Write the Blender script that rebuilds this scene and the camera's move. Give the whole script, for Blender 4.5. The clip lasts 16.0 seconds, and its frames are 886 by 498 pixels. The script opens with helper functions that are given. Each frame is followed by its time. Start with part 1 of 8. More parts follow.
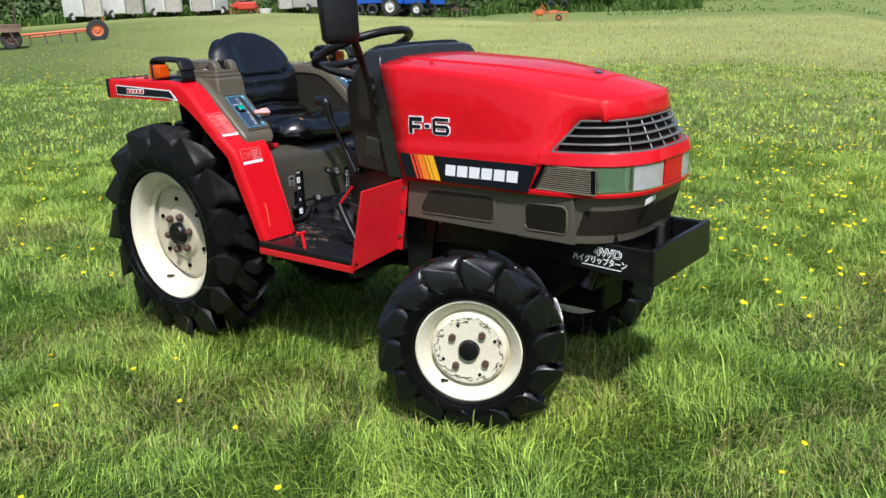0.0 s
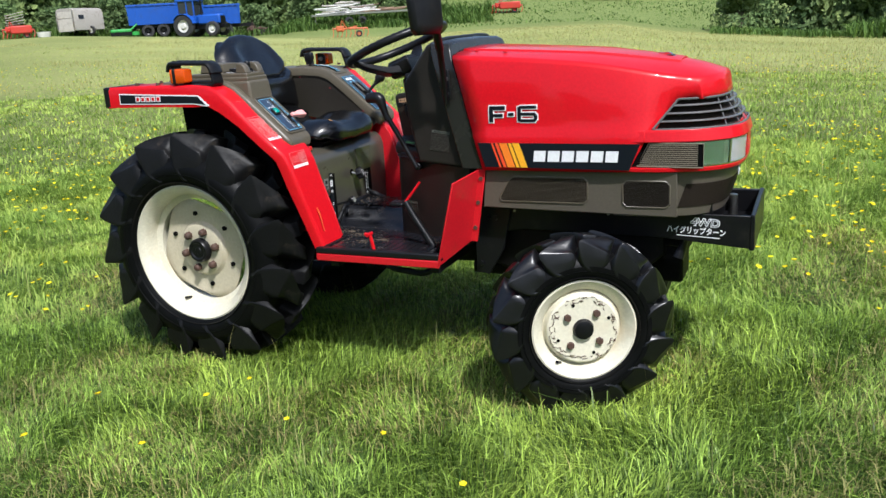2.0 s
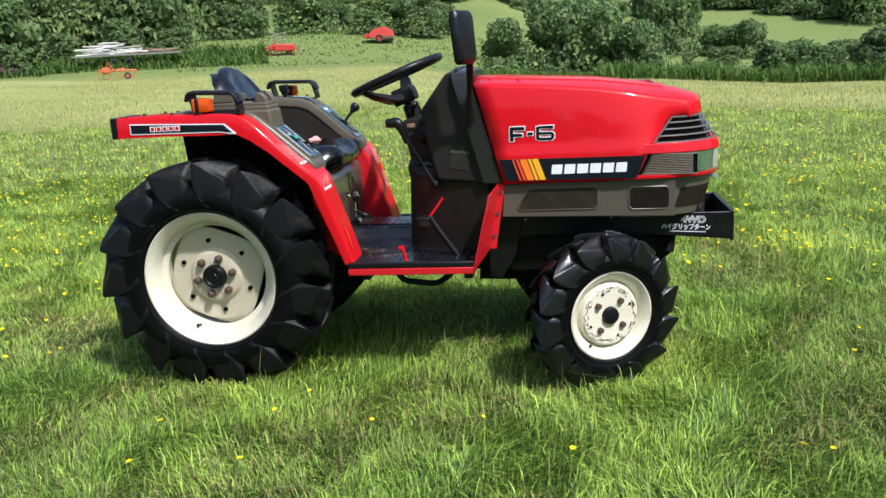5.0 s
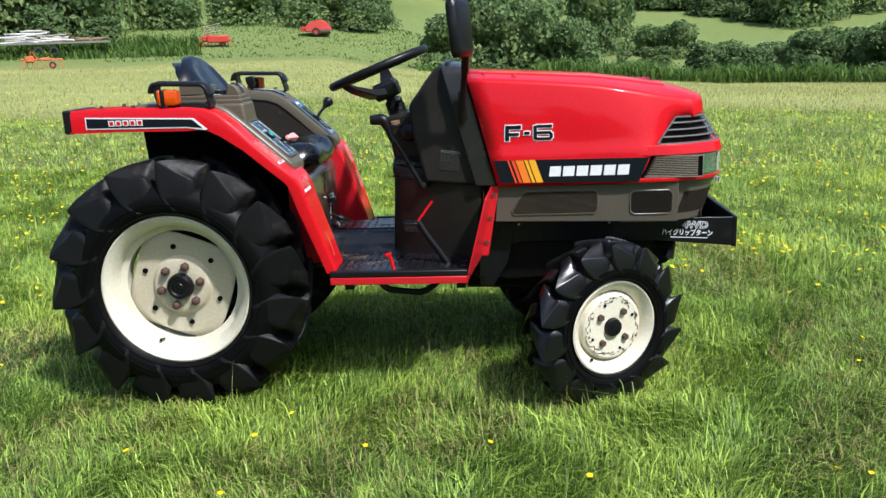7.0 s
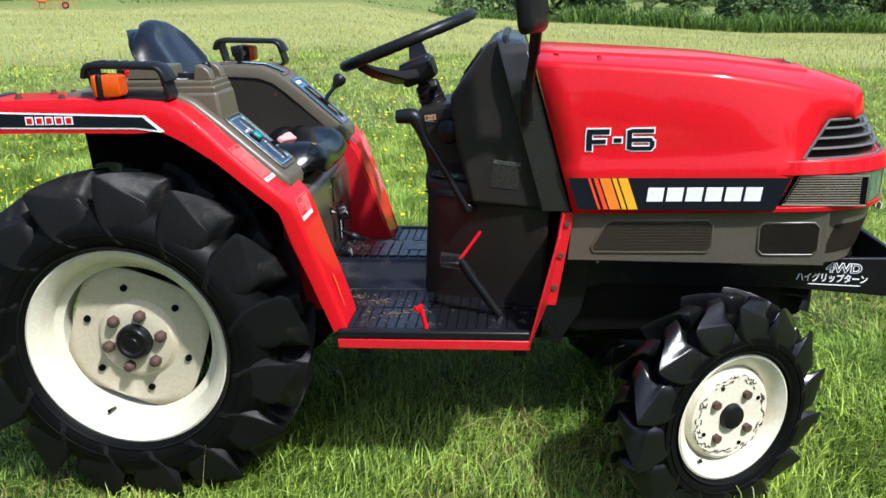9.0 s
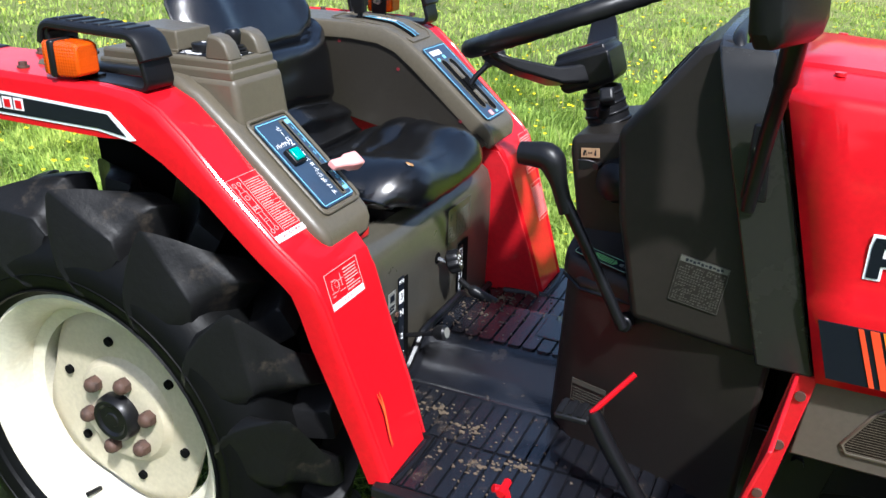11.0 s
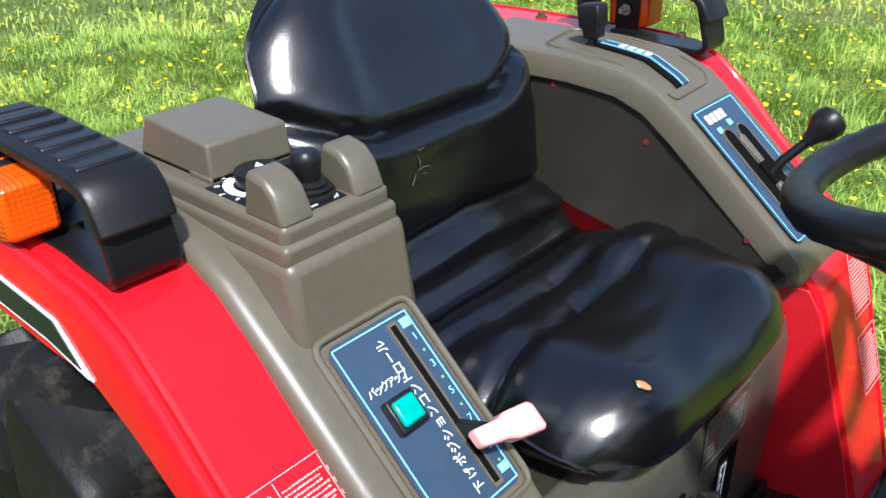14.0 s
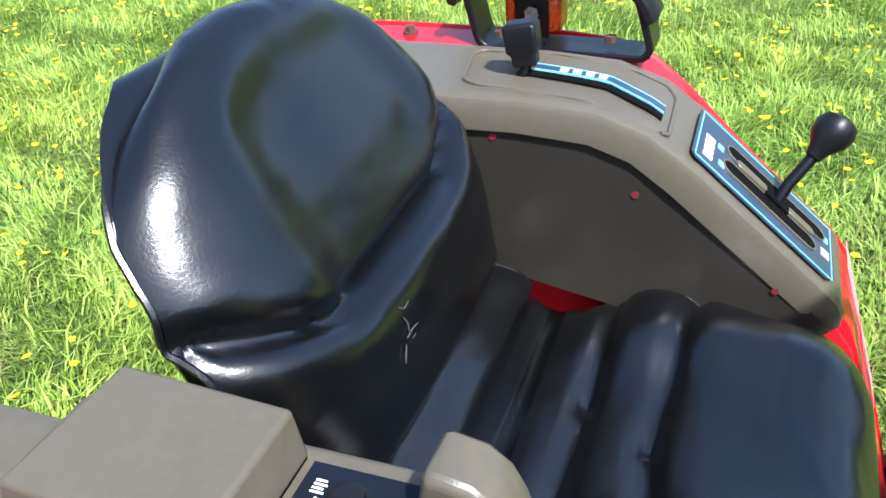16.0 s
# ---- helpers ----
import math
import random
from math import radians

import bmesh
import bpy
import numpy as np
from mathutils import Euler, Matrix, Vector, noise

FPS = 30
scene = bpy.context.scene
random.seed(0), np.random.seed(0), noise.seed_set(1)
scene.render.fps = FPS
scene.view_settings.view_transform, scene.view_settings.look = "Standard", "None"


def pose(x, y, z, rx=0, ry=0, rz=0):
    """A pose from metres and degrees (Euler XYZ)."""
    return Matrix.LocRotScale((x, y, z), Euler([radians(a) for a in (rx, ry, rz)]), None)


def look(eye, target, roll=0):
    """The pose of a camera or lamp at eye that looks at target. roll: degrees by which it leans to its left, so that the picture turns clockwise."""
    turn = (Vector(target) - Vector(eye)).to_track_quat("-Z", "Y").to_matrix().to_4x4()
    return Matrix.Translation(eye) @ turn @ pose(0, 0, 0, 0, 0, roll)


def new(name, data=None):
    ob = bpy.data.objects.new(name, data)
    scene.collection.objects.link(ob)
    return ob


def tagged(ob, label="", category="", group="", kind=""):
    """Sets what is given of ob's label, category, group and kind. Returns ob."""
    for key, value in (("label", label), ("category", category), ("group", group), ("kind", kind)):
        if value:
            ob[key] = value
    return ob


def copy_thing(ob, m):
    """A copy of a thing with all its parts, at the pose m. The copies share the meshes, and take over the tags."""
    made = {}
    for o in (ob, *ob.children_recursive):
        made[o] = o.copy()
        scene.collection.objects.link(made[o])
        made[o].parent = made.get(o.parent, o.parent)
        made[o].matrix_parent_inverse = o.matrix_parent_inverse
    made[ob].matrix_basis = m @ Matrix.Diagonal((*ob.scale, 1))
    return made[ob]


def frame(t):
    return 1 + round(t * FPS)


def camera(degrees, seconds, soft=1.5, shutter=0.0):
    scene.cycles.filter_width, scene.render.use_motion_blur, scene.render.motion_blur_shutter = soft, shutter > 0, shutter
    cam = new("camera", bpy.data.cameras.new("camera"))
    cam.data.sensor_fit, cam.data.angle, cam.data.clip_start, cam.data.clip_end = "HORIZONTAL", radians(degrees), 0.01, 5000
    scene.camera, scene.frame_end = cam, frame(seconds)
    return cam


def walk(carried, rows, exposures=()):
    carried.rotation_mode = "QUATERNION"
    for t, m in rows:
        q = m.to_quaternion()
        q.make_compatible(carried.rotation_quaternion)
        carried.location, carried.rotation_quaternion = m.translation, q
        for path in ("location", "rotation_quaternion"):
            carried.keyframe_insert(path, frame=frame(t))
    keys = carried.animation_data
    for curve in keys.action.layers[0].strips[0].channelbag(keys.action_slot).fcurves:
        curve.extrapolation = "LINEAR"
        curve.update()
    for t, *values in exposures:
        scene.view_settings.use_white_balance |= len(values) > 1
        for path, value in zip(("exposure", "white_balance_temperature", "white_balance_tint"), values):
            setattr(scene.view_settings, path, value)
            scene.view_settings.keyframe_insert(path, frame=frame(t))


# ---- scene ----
cam = camera(56.3, 16.0)
METRES, EYE, TILT, LEAN, TURN = 5.3075, 1.2034, -15.837, 2.132, 38.083
ROWS = [
    (0.0, 0.0, 0.0, 0.0, 0.0, 0.0, -0.0),
    (0.5, -0.0407, 0.0017, -0.0015, -3.0, 0.2, 0.89),
    (1.0, -0.0851, 0.0008, -0.0055, -6.6, 0.31, 2.42),
    (1.5, -0.1288, 0.0014, -0.0078, -10.28, 0.61, 4.16),
    (2.0, -0.164, 0.0195, -0.0079, -13.2, 0.52, 5.19),
    (2.5, -0.1975, 0.031, -0.0048, -16.29, 0.43, 6.18),
    (3.0, -0.2374, 0.043, -0.005, -20.34, 0.4, 8.16),
    (3.5, -0.2716, 0.0446, -0.0045, -24.61, 0.51, 9.18),
    (4.0, -0.3039, 0.0296, -0.0093, -26.27, 1.39, 9.19),
    (6.5, -0.3585, 0.043, -0.0033, -32.07, 0.89, 9.22),
    (7.0, -0.341, 0.0811, 0.005, -33.03, 0.36, 9.21),
    (7.5, -0.3325, 0.1116, 0.0154, -33.6, -0.68, 9.26),
    (8.0, -0.3263, 0.1451, 0.0284, -34.03, -1.58, 9.66),
    (10.5, -0.1761, 0.3059, 0.0891, -19.76, -5.74, 2.6),
    (11.0, -0.1542, 0.3307, 0.0973, -13.92, -6.86, 0.63),
    (11.5, -0.1435, 0.3614, 0.1036, -10.1, -8.17, -0.46),
    (12.0, -0.1328, 0.3831, 0.1116, -5.72, -9.97, -2.41),
    (12.5, -0.1163, 0.4058, 0.1193, 1.1, -11.79, -4.6),
    (13.0, -0.1075, 0.4179, 0.1265, 5.38, -12.66, -5.22),
    (13.5, -0.1123, 0.433, 0.1337, 5.78, -12.33, -4.15),
    (14.0, -0.1288, 0.4586, 0.1423, 3.12, -12.0, -2.0),
    (14.5, -0.1403, 0.4754, 0.1509, -0.16, -11.81, -1.1),
    (15.0, -0.142, 0.4923, 0.1574, -1.47, -12.74, -0.63),
    (15.5, -0.1477, 0.5049, 0.1607, -4.64, -15.02, 1.09),
    (16.0, -0.1632, 0.524, 0.1649, -17.08, -16.58, 6.49),
]
walk(cam, [(t, pose(2.7780, -2.2374, EYE, TILT, LEAN, TURN) @ pose(METRES * x, METRES * y, METRES * z, 90 + pitch, roll, yaw)) for t, x, y, z, yaw, pitch, roll in ROWS],
     exposures=[(0.0, 0.13, 6100, 10), (2.5, 0.22, 6060, 10), (8.2, 0.28, 6000, 10), (10.4, 0.64, 5900, 10), (13.5, 0.72, 5950, 10), (15.0, 0.90, 5850, 10), (16.0, 1.15, 5760, 10)])

# ---- world and sun ----
SUN_EL, SUN_AZ = 53.0, 48.5   # degrees; azimuth turns from straight ahead of the side view towards the tractor's nose
sun_from = Vector((math.cos(radians(SUN_EL)) * math.sin(radians(180 - SUN_AZ)), math.cos(radians(SUN_EL)) * math.cos(radians(180 - SUN_AZ)), math.sin(radians(SUN_EL))))
world = bpy.data.worlds.new("sky")
scene.world = world
world.use_nodes = True
wn = world.node_tree
sky = wn.nodes.new("ShaderNodeTexSky")
sky.sky_type = 'NISHITA'
sky.sun_disc = False
sky.dust_density, sky.air_density = 2.4, 1.0
sky.sun_elevation = radians(SUN_EL)
sky.sun_rotation = math.atan2(sun_from.x, sun_from.y)
wn.links.new(sky.outputs[0], wn.nodes["Background"].inputs[0])
wn.nodes["Background"].inputs[1].default_value = 0.145
sun_data = bpy.data.lights.new("sun", 'SUN')
sun_data.energy, sun_data.angle, sun_data.color = 5.0, radians(2.5), (1.0, 0.98, 0.955)
sun = new("sun", sun_data)
sun.matrix_world = look(sun_from * 50, (0, 0, 0))


# ---- materials ----
def ramp(nt, fac, stops):
    r = nt.nodes.new("ShaderNodeValToRGB")
    while len(r.color_ramp.elements) < len(stops):
        r.color_ramp.elements.new(0.5)
    for e, (p, c) in zip(r.color_ramp.elements, stops):
        e.position, e.color = p, (*c, 1)
    nt.links.new(fac, r.inputs[0])
    return r.outputs[0]


def noise_tex(nt, scale, detail=4.0, rough=0.55, where="Object"):
    co = nt.nodes.new("ShaderNodeTexCoord")
    n = nt.nodes.new("ShaderNodeTexNoise")
    n.inputs["Scale"].default_value, n.inputs["Detail"].default_value, n.inputs["Roughness"].default_value = scale, detail, rough
    nt.links.new(co.outputs[where], n.inputs["Vector"])
    return n.outputs["Fac"]


def mat(name, base, rough=0.5, metal=0.0, alt=None, alt_at=(0.52, 0.72), big=6.0, fine=120.0, bump=0.0, bump_scale=200.0,
        coat=0.0, coat_ior=1.5, coat_rough=0.07, spec=0.5, rough_var=0.08, vary=0.0):
    """A painted, moulded or worn surface: base colour with a second colour in patches, grain in colour and gloss, and relief."""
    m = bpy.data.materials.new(name)
    m.use_nodes = True
    nt = m.node_tree
    b = nt.nodes["Principled BSDF"]
    b.inputs["Metallic"].default_value = metal
    b.inputs["Coat Weight"].default_value = coat
    b.inputs["Coat Roughness"].default_value = coat_rough
    b.inputs["Coat IOR"].default_value = coat_ior
    b.inputs["Specular IOR Level"].default_value = spec
    lo = tuple(c * 0.86 for c in base)
    fineness = noise_tex(nt, fine, 3.0)
    col = ramp(nt, fineness, [(0.3, lo), (0.7, base)])
    patch = noise_tex(nt, big, 6.0, 0.65)
    if alt:
        mask = ramp(nt, patch, [(alt_at[0], (0, 0, 0)), (alt_at[1], (1, 1, 1))])
        mx = nt.nodes.new("ShaderNodeMix")
        mx.data_type = 'RGBA'
        nt.links.new(mask, mx.inputs[0])
        nt.links.new(col, mx.inputs[6])
        mx.inputs[7].default_value = (*alt, 1)
        col = mx.outputs[2]
    if vary:
        info = nt.nodes.new("ShaderNodeObjectInfo")
        hsv = nt.nodes.new("ShaderNodeHueSaturation")
        mr = nt.nodes.new("ShaderNodeMapRange")
        mr.inputs[3].default_value, mr.inputs[4].default_value = 1 - vary, 1 + vary
        nt.links.new(info.outputs["Random"], mr.inputs[0])
        nt.links.new(mr.outputs[0], hsv.inputs["Value"])
        nt.links.new(col, hsv.inputs["Color"])
        col = hsv.outputs[0]
    nt.links.new(col, b.inputs["Base Color"])
    rr = nt.nodes.new("ShaderNodeMapRange")
    rr.inputs[3].default_value, rr.inputs[4].default_value = max(0.02, rough - rough_var), min(1, rough + rough_var)
    nt.links.new(patch, rr.inputs[0])
    nt.links.new(rr.outputs[0], b.inputs["Roughness"])
    if bump:
        bm_ = nt.nodes.new("ShaderNodeBump")
        bm_.inputs["Strength"].default_value, bm_.inputs["Distance"].default_value = bump, 0.002
        nt.links.new(noise_tex(nt, bump_scale, 4.0, 0.6), bm_.inputs["Height"])
        nt.links.new(bm_.outputs[0], b.inputs["Normal"])
    return m


RED = mat("red_paint", (0.57, 0.005, 0.011), 0.44, coat=0.50, coat_ior=1.46, coat_rough=0.06, spec=0.10, alt=(0.51, 0.007, 0.013), alt_at=(0.5, 0.8), bump=0.012, bump_scale=25)
RED_WORN = mat("worn_red_paint", (0.58, 0.010, 0.018), 0.42, coat=0.45, spec=0.3, alt=(0.45, 0.03, 0.02), alt_at=(0.58, 0.7), big=14, bump=0.05)
OLIVE = mat("taupe_plastic", (0.098, 0.083, 0.057), 0.36, alt=(0.094, 0.079, 0.054), big=9, bump=0.12, bump_scale=900)
OLIVE_DARK = mat("dark_olive_plastic", (0.024, 0.0207, 0.0160), 0.42, alt=(0.029, 0.025, 0.0195), big=8, bump=0.1, bump_scale=700, spec=0.3)
COWL_GREY = mat("grey_brown_cowl_plastic", (0.017, 0.0165, 0.0145), 0.27, alt=(0.021, 0.020, 0.017), big=8, bump=0.05, bump_scale=500, spec=0.34, coat=0.25, coat_rough=0.16)
VENT = mat("pale_brown_slats", (0.20, 0.17, 0.125), 0.4)
GRILLE = mat("gloss_dark_plastic", (0.11, 0.108, 0.105), 0.22)
FLOORMAT = mat("dusty_rubber_mat", (0.008, 0.0085, 0.011), 0.25, alt=(0.060, 0.046, 0.034), alt_at=(0.60, 0.70), big=19, bump=0.25, bump_scale=260, spec=0.75)
DASH = mat("dash_black_plastic", (0.0185, 0.0158, 0.0130), 0.38, alt=(0.0235, 0.0195, 0.0160), big=7, bump=0.12, bump_scale=700, spec=0.24)
COWL = mat("brown_panel_paint", (0.092, 0.078, 0.060), 0.36, coat=0.15, alt=(0.078, 0.066, 0.051), big=9, bump=0.04)
BLACK = mat("black_metal", (0.006, 0.006, 0.007), 0.32, alt=(0.014, 0.013, 0.011), alt_at=(0.58, 0.75), big=12, bump=0.08, spec=0.28)
GREASE = mat("greasy_black_castings", (0.004, 0.0037, 0.0035), 0.5, alt=(0.014, 0.010, 0.007), alt_at=(0.6, 0.75), big=18, bump=0.3, spec=0.15)
PLASTIC_BLACK = mat("black_plastic", (0.008, 0.008, 0.009), 0.36, alt=(0.012, 0.012, 0.012), big=20, bump=0.1, bump_scale=500, spec=0.26)
VINYL = mat("black_vinyl", (0.0020, 0.0022, 0.0026), 0.235, alt=(0.0032, 0.0032, 0.0037), big=7, bump=0.12, bump_scale=420, rough_var=0.05, spec=0.80)
TYRE = mat("tyre_rubber", (0.0032, 0.0034, 0.0034), 0.44, alt=(0.006, 0.0057, 0.0053), alt_at=(0.5, 0.75), big=9, bump=0.2, bump_scale=110, spec=0.10)
LUG = mat("worn_lug_rubber", (0.0072, 0.0072, 0.0074), 0.46, alt=(0.060, 0.048, 0.035), alt_at=(0.58, 0.76), big=13, bump=0.55, bump_scale=60, vary=0.2, spec=0.17)
LUG_GLOSS = mat("glossy_lug_rubber", (0.0045, 0.0045, 0.005), 0.30, alt=(0.014, 0.013, 0.012), alt_at=(0.62, 0.78), big=16, bump=0.2, bump_scale=90, spec=0.5)
CREAM = mat("cream_wheel_paint", (0.69, 0.645, 0.50), 0.40, alt=(0.56, 0.48, 0.34), alt_at=(0.5, 0.8), big=11, bump=0.06, bump_scale=70)
CREAM_DISC = mat("cream_disc_paint", (0.53, 0.47, 0.335), 0.42, alt=(0.45, 0.39, 0.27), alt_at=(0.5, 0.75), big=14, bump=0.06, bump_scale=70)
RUST = mat("rusty_steel", (0.075, 0.038, 0.025), 0.7, alt=(0.035, 0.025, 0.020), big=40, bump=0.4)
STEEL = mat("plain_steel", (0.45, 0.44, 0.42), 0.35, 1.0, alt=(0.25, 0.22, 0.19), big=20)
CHROME = mat("chrome_trim", (0.75, 0.76, 0.78), 0.14, 1.0)
BASE_GREEN = mat("grey_green_cover_paint", (0.062, 0.056, 0.042), 0.30, alt=(0.045, 0.041, 0.032), alt_at=(0.45, 0.75), big=9, bump=0.05, coat=0.3)
NAVY = mat("navy_label", (0.028, 0.050, 0.085), 0.3, big=8)
INK = mat("black_decal", (0.007, 0.009, 0.014), 0.3, spec=0.25)
WHITE = mat("white_print", (0.85, 0.85, 0.85), 0.4)
CYAN = mat("light_blue_print", (0.22, 0.55, 0.72), 0.4)
YELLOW_D = mat("yellow_decal", (0.90, 0.42, 0.02), 0.35)
ORANGE_D = mat("orange_decal", (0.90, 0.22, 0.02), 0.35)
SCRATCH = mat("scratched_orange_primer", (0.62, 0.085, 0.012), 0.5)
ORANGERED_D = mat("orange_red_decal", (0.80, 0.07, 0.02), 0.35)
FADED_RED = mat("faded_red_print", (0.16, 0.012, 0.02), 0.5)
OUTLINE_GREEN = mat("pale_green_print", (0.20, 0.36, 0.25), 0.5)
FAINT_PRINT = mat("worn_faint_print", (0.048, 0.046, 0.036), 0.5)
DIM_PRINT = mat("faint_print", (0.095, 0.098, 0.078), 0.5)
GREY_PRINT = mat("grey_print", (0.20, 0.20, 0.18), 0.5)
PINK_PRINT = mat("pink_print", (0.78, 0.34, 0.32), 0.5)
GREEN_PRINT = mat("green_print", (0.16, 0.42, 0.14), 0.5)
TEAL = mat("teal_button", (0.0, 0.30, 0.24), 0.25)
FOAM = mat("tan_foam", (0.34, 0.17, 0.055), 0.9, bump=0.5)
SCUFF = mat("pale_scuff", (0.055, 0.056, 0.060), 0.6)
KEY_TAN = mat("tan_label", (0.45, 0.28, 0.15), 0.5)
PINK = mat("faded_pink_plastic", (0.76, 0.33, 0.31), 0.45)
# near-black: shade inside holes, slots and gaps, coloured onto solid pieces
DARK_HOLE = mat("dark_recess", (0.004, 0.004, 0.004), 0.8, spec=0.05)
MESH = mat("dark_mesh", (0.020, 0.015, 0.011), 0.6, alt=(0.028, 0.021, 0.015), big=300, bump=0.8, bump_scale=500, spec=0.08)
DUST = mat("dried_mud", (0.11, 0.08, 0.05), 0.9, alt=(0.07, 0.05, 0.03), big=60, bump=0.6)


def glassy(name, colour, rough=0.12, trans=0.6):
    m = bpy.data.materials.new(name)
    m.use_nodes = True
    nt = m.node_tree
    b = nt.nodes["Principled BSDF"]
    col = ramp(nt, noise_tex(nt, 40), [(0.3, tuple(c * 0.85 for c in colour)), (0.7, colour)])
    nt.links.new(col, b.inputs["Base Color"])
    b.inputs["Roughness"].default_value = rough
    b.inputs["Transmission Weight"].default_value = trans
    v = nt.nodes.new("ShaderNodeTexVoronoi")
    v.inputs["Scale"].default_value = 230
    v.inputs["Randomness"].default_value = 0.0
    co = nt.nodes.new("ShaderNodeTexCoord")
    nt.links.new(co.outputs["Object"], v.inputs["Vector"])
    bu = nt.nodes.new("ShaderNodeBump")
    bu.inputs["Strength"].default_value, bu.inputs["Distance"].default_value = 0.55, 0.002
    nt.links.new(v.outputs["Distance"], bu.inputs["Height"])
    nt.links.new(bu.outputs[0], b.inputs["Normal"])
    return m


AMBER = glassy("amber_lens", (0.85, 0.105, 0.001), 0.18, 0.30)
LENS = glassy("clear_lens", (0.95, 0.96, 0.95), 0.06, 0.72)
REFLECTOR_GREEN = mat("green_reflector", (0.10, 0.26, 0.10), 0.25, 0.6)
LENS_GREEN = glassy("greenish_lens", (0.62, 0.85, 0.60), 0.08, 0.9)
MIRROR = mat("mirror_glass", (0.9, 0.9, 0.9), 0.03, 1.0, rough_var=0.01)


def leafy(name, dark, light, trans=0.35, rough=0.55, tip=1.25, spec=0.09):
    """Leaves and blades: varied from piece to piece, letting some light through."""
    m = bpy.data.materials.new(name)
    m.use_nodes = True
    nt = m.node_tree
    b = nt.nodes["Principled BSDF"]
    geo = nt.nodes.new("ShaderNodeNewGeometry")
    col = ramp(nt, geo.outputs["Random Per Island"], [(0.0, dark), (0.75, light), (1.0, tuple(min(1, c * tip) for c in light))])
    patch = ramp(nt, noise_tex(nt, 0.9, 5.0), [(0.28, (0.66, 0.76, 0.70)), (0.5, (0.96, 0.98, 0.96)), (0.72, (1.26, 1.16, 1.0))])
    mx = nt.nodes.new("ShaderNodeMix")
    mx.data_type, mx.blend_type = 'RGBA', 'MULTIPLY'
    mx.inputs[0].default_value = 1.0
    nt.links.new(col, mx.inputs[6])
    nt.links.new(patch, mx.inputs[7])
    nt.links.new(mx.outputs[2], b.inputs["Base Color"])
    b.inputs["Roughness"].default_value = rough
    b.inputs["Specular IOR Level"].default_value = spec
    tr = nt.nodes.new("ShaderNodeBsdfTranslucent")
    nt.links.new(mx.outputs[2], tr.inputs["Color"])
    ms = nt.nodes.new("ShaderNodeMixShader")
    ms.inputs[0].default_value = trans
    nt.links.new(b.outputs[0], ms.inputs[1])
    nt.links.new(tr.outputs[0], ms.inputs[2])
    nt.links.new(ms.outputs[0], nt.nodes["Material Output"].inputs["Surface"])
    return m


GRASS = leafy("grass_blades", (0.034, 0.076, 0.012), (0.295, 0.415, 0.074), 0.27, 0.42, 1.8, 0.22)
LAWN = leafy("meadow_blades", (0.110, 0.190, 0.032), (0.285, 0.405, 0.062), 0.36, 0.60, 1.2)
# paler copy of GRASS: the farther meadow's brighter look is put into the colour
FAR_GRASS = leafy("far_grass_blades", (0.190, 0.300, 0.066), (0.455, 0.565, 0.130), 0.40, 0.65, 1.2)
THATCH = leafy("dry_thatch", (0.110, 0.098, 0.038), (0.33, 0.295, 0.115), 0.2, 0.7)
STRAW = leafy("seed_heads", (0.28, 0.28, 0.095), (0.42, 0.39, 0.170), 0.3)
PETAL = leafy("buttercup_petals", (0.85, 0.62, 0.01), (0.95, 0.75, 0.02), 0.25)
# lighter, greyer leaf colours: the distance haze is put into them
LEAF = leafy("hedge_leaves", (0.070, 0.115, 0.045), (0.175, 0.240, 0.095), 0.35)
LEAF_LIGHT = leafy("hawthorn_leaves", (0.085, 0.140, 0.052), (0.205, 0.280, 0.108), 0.35)
BLOSSOM = leafy("blossom", (0.55, 0.55, 0.42), (0.75, 0.74, 0.60), 0.25)
BARK = mat("bark", (0.09, 0.065, 0.045), 0.9, alt=(0.05, 0.04, 0.03), big=8, bump=0.8, bump_scale=40)


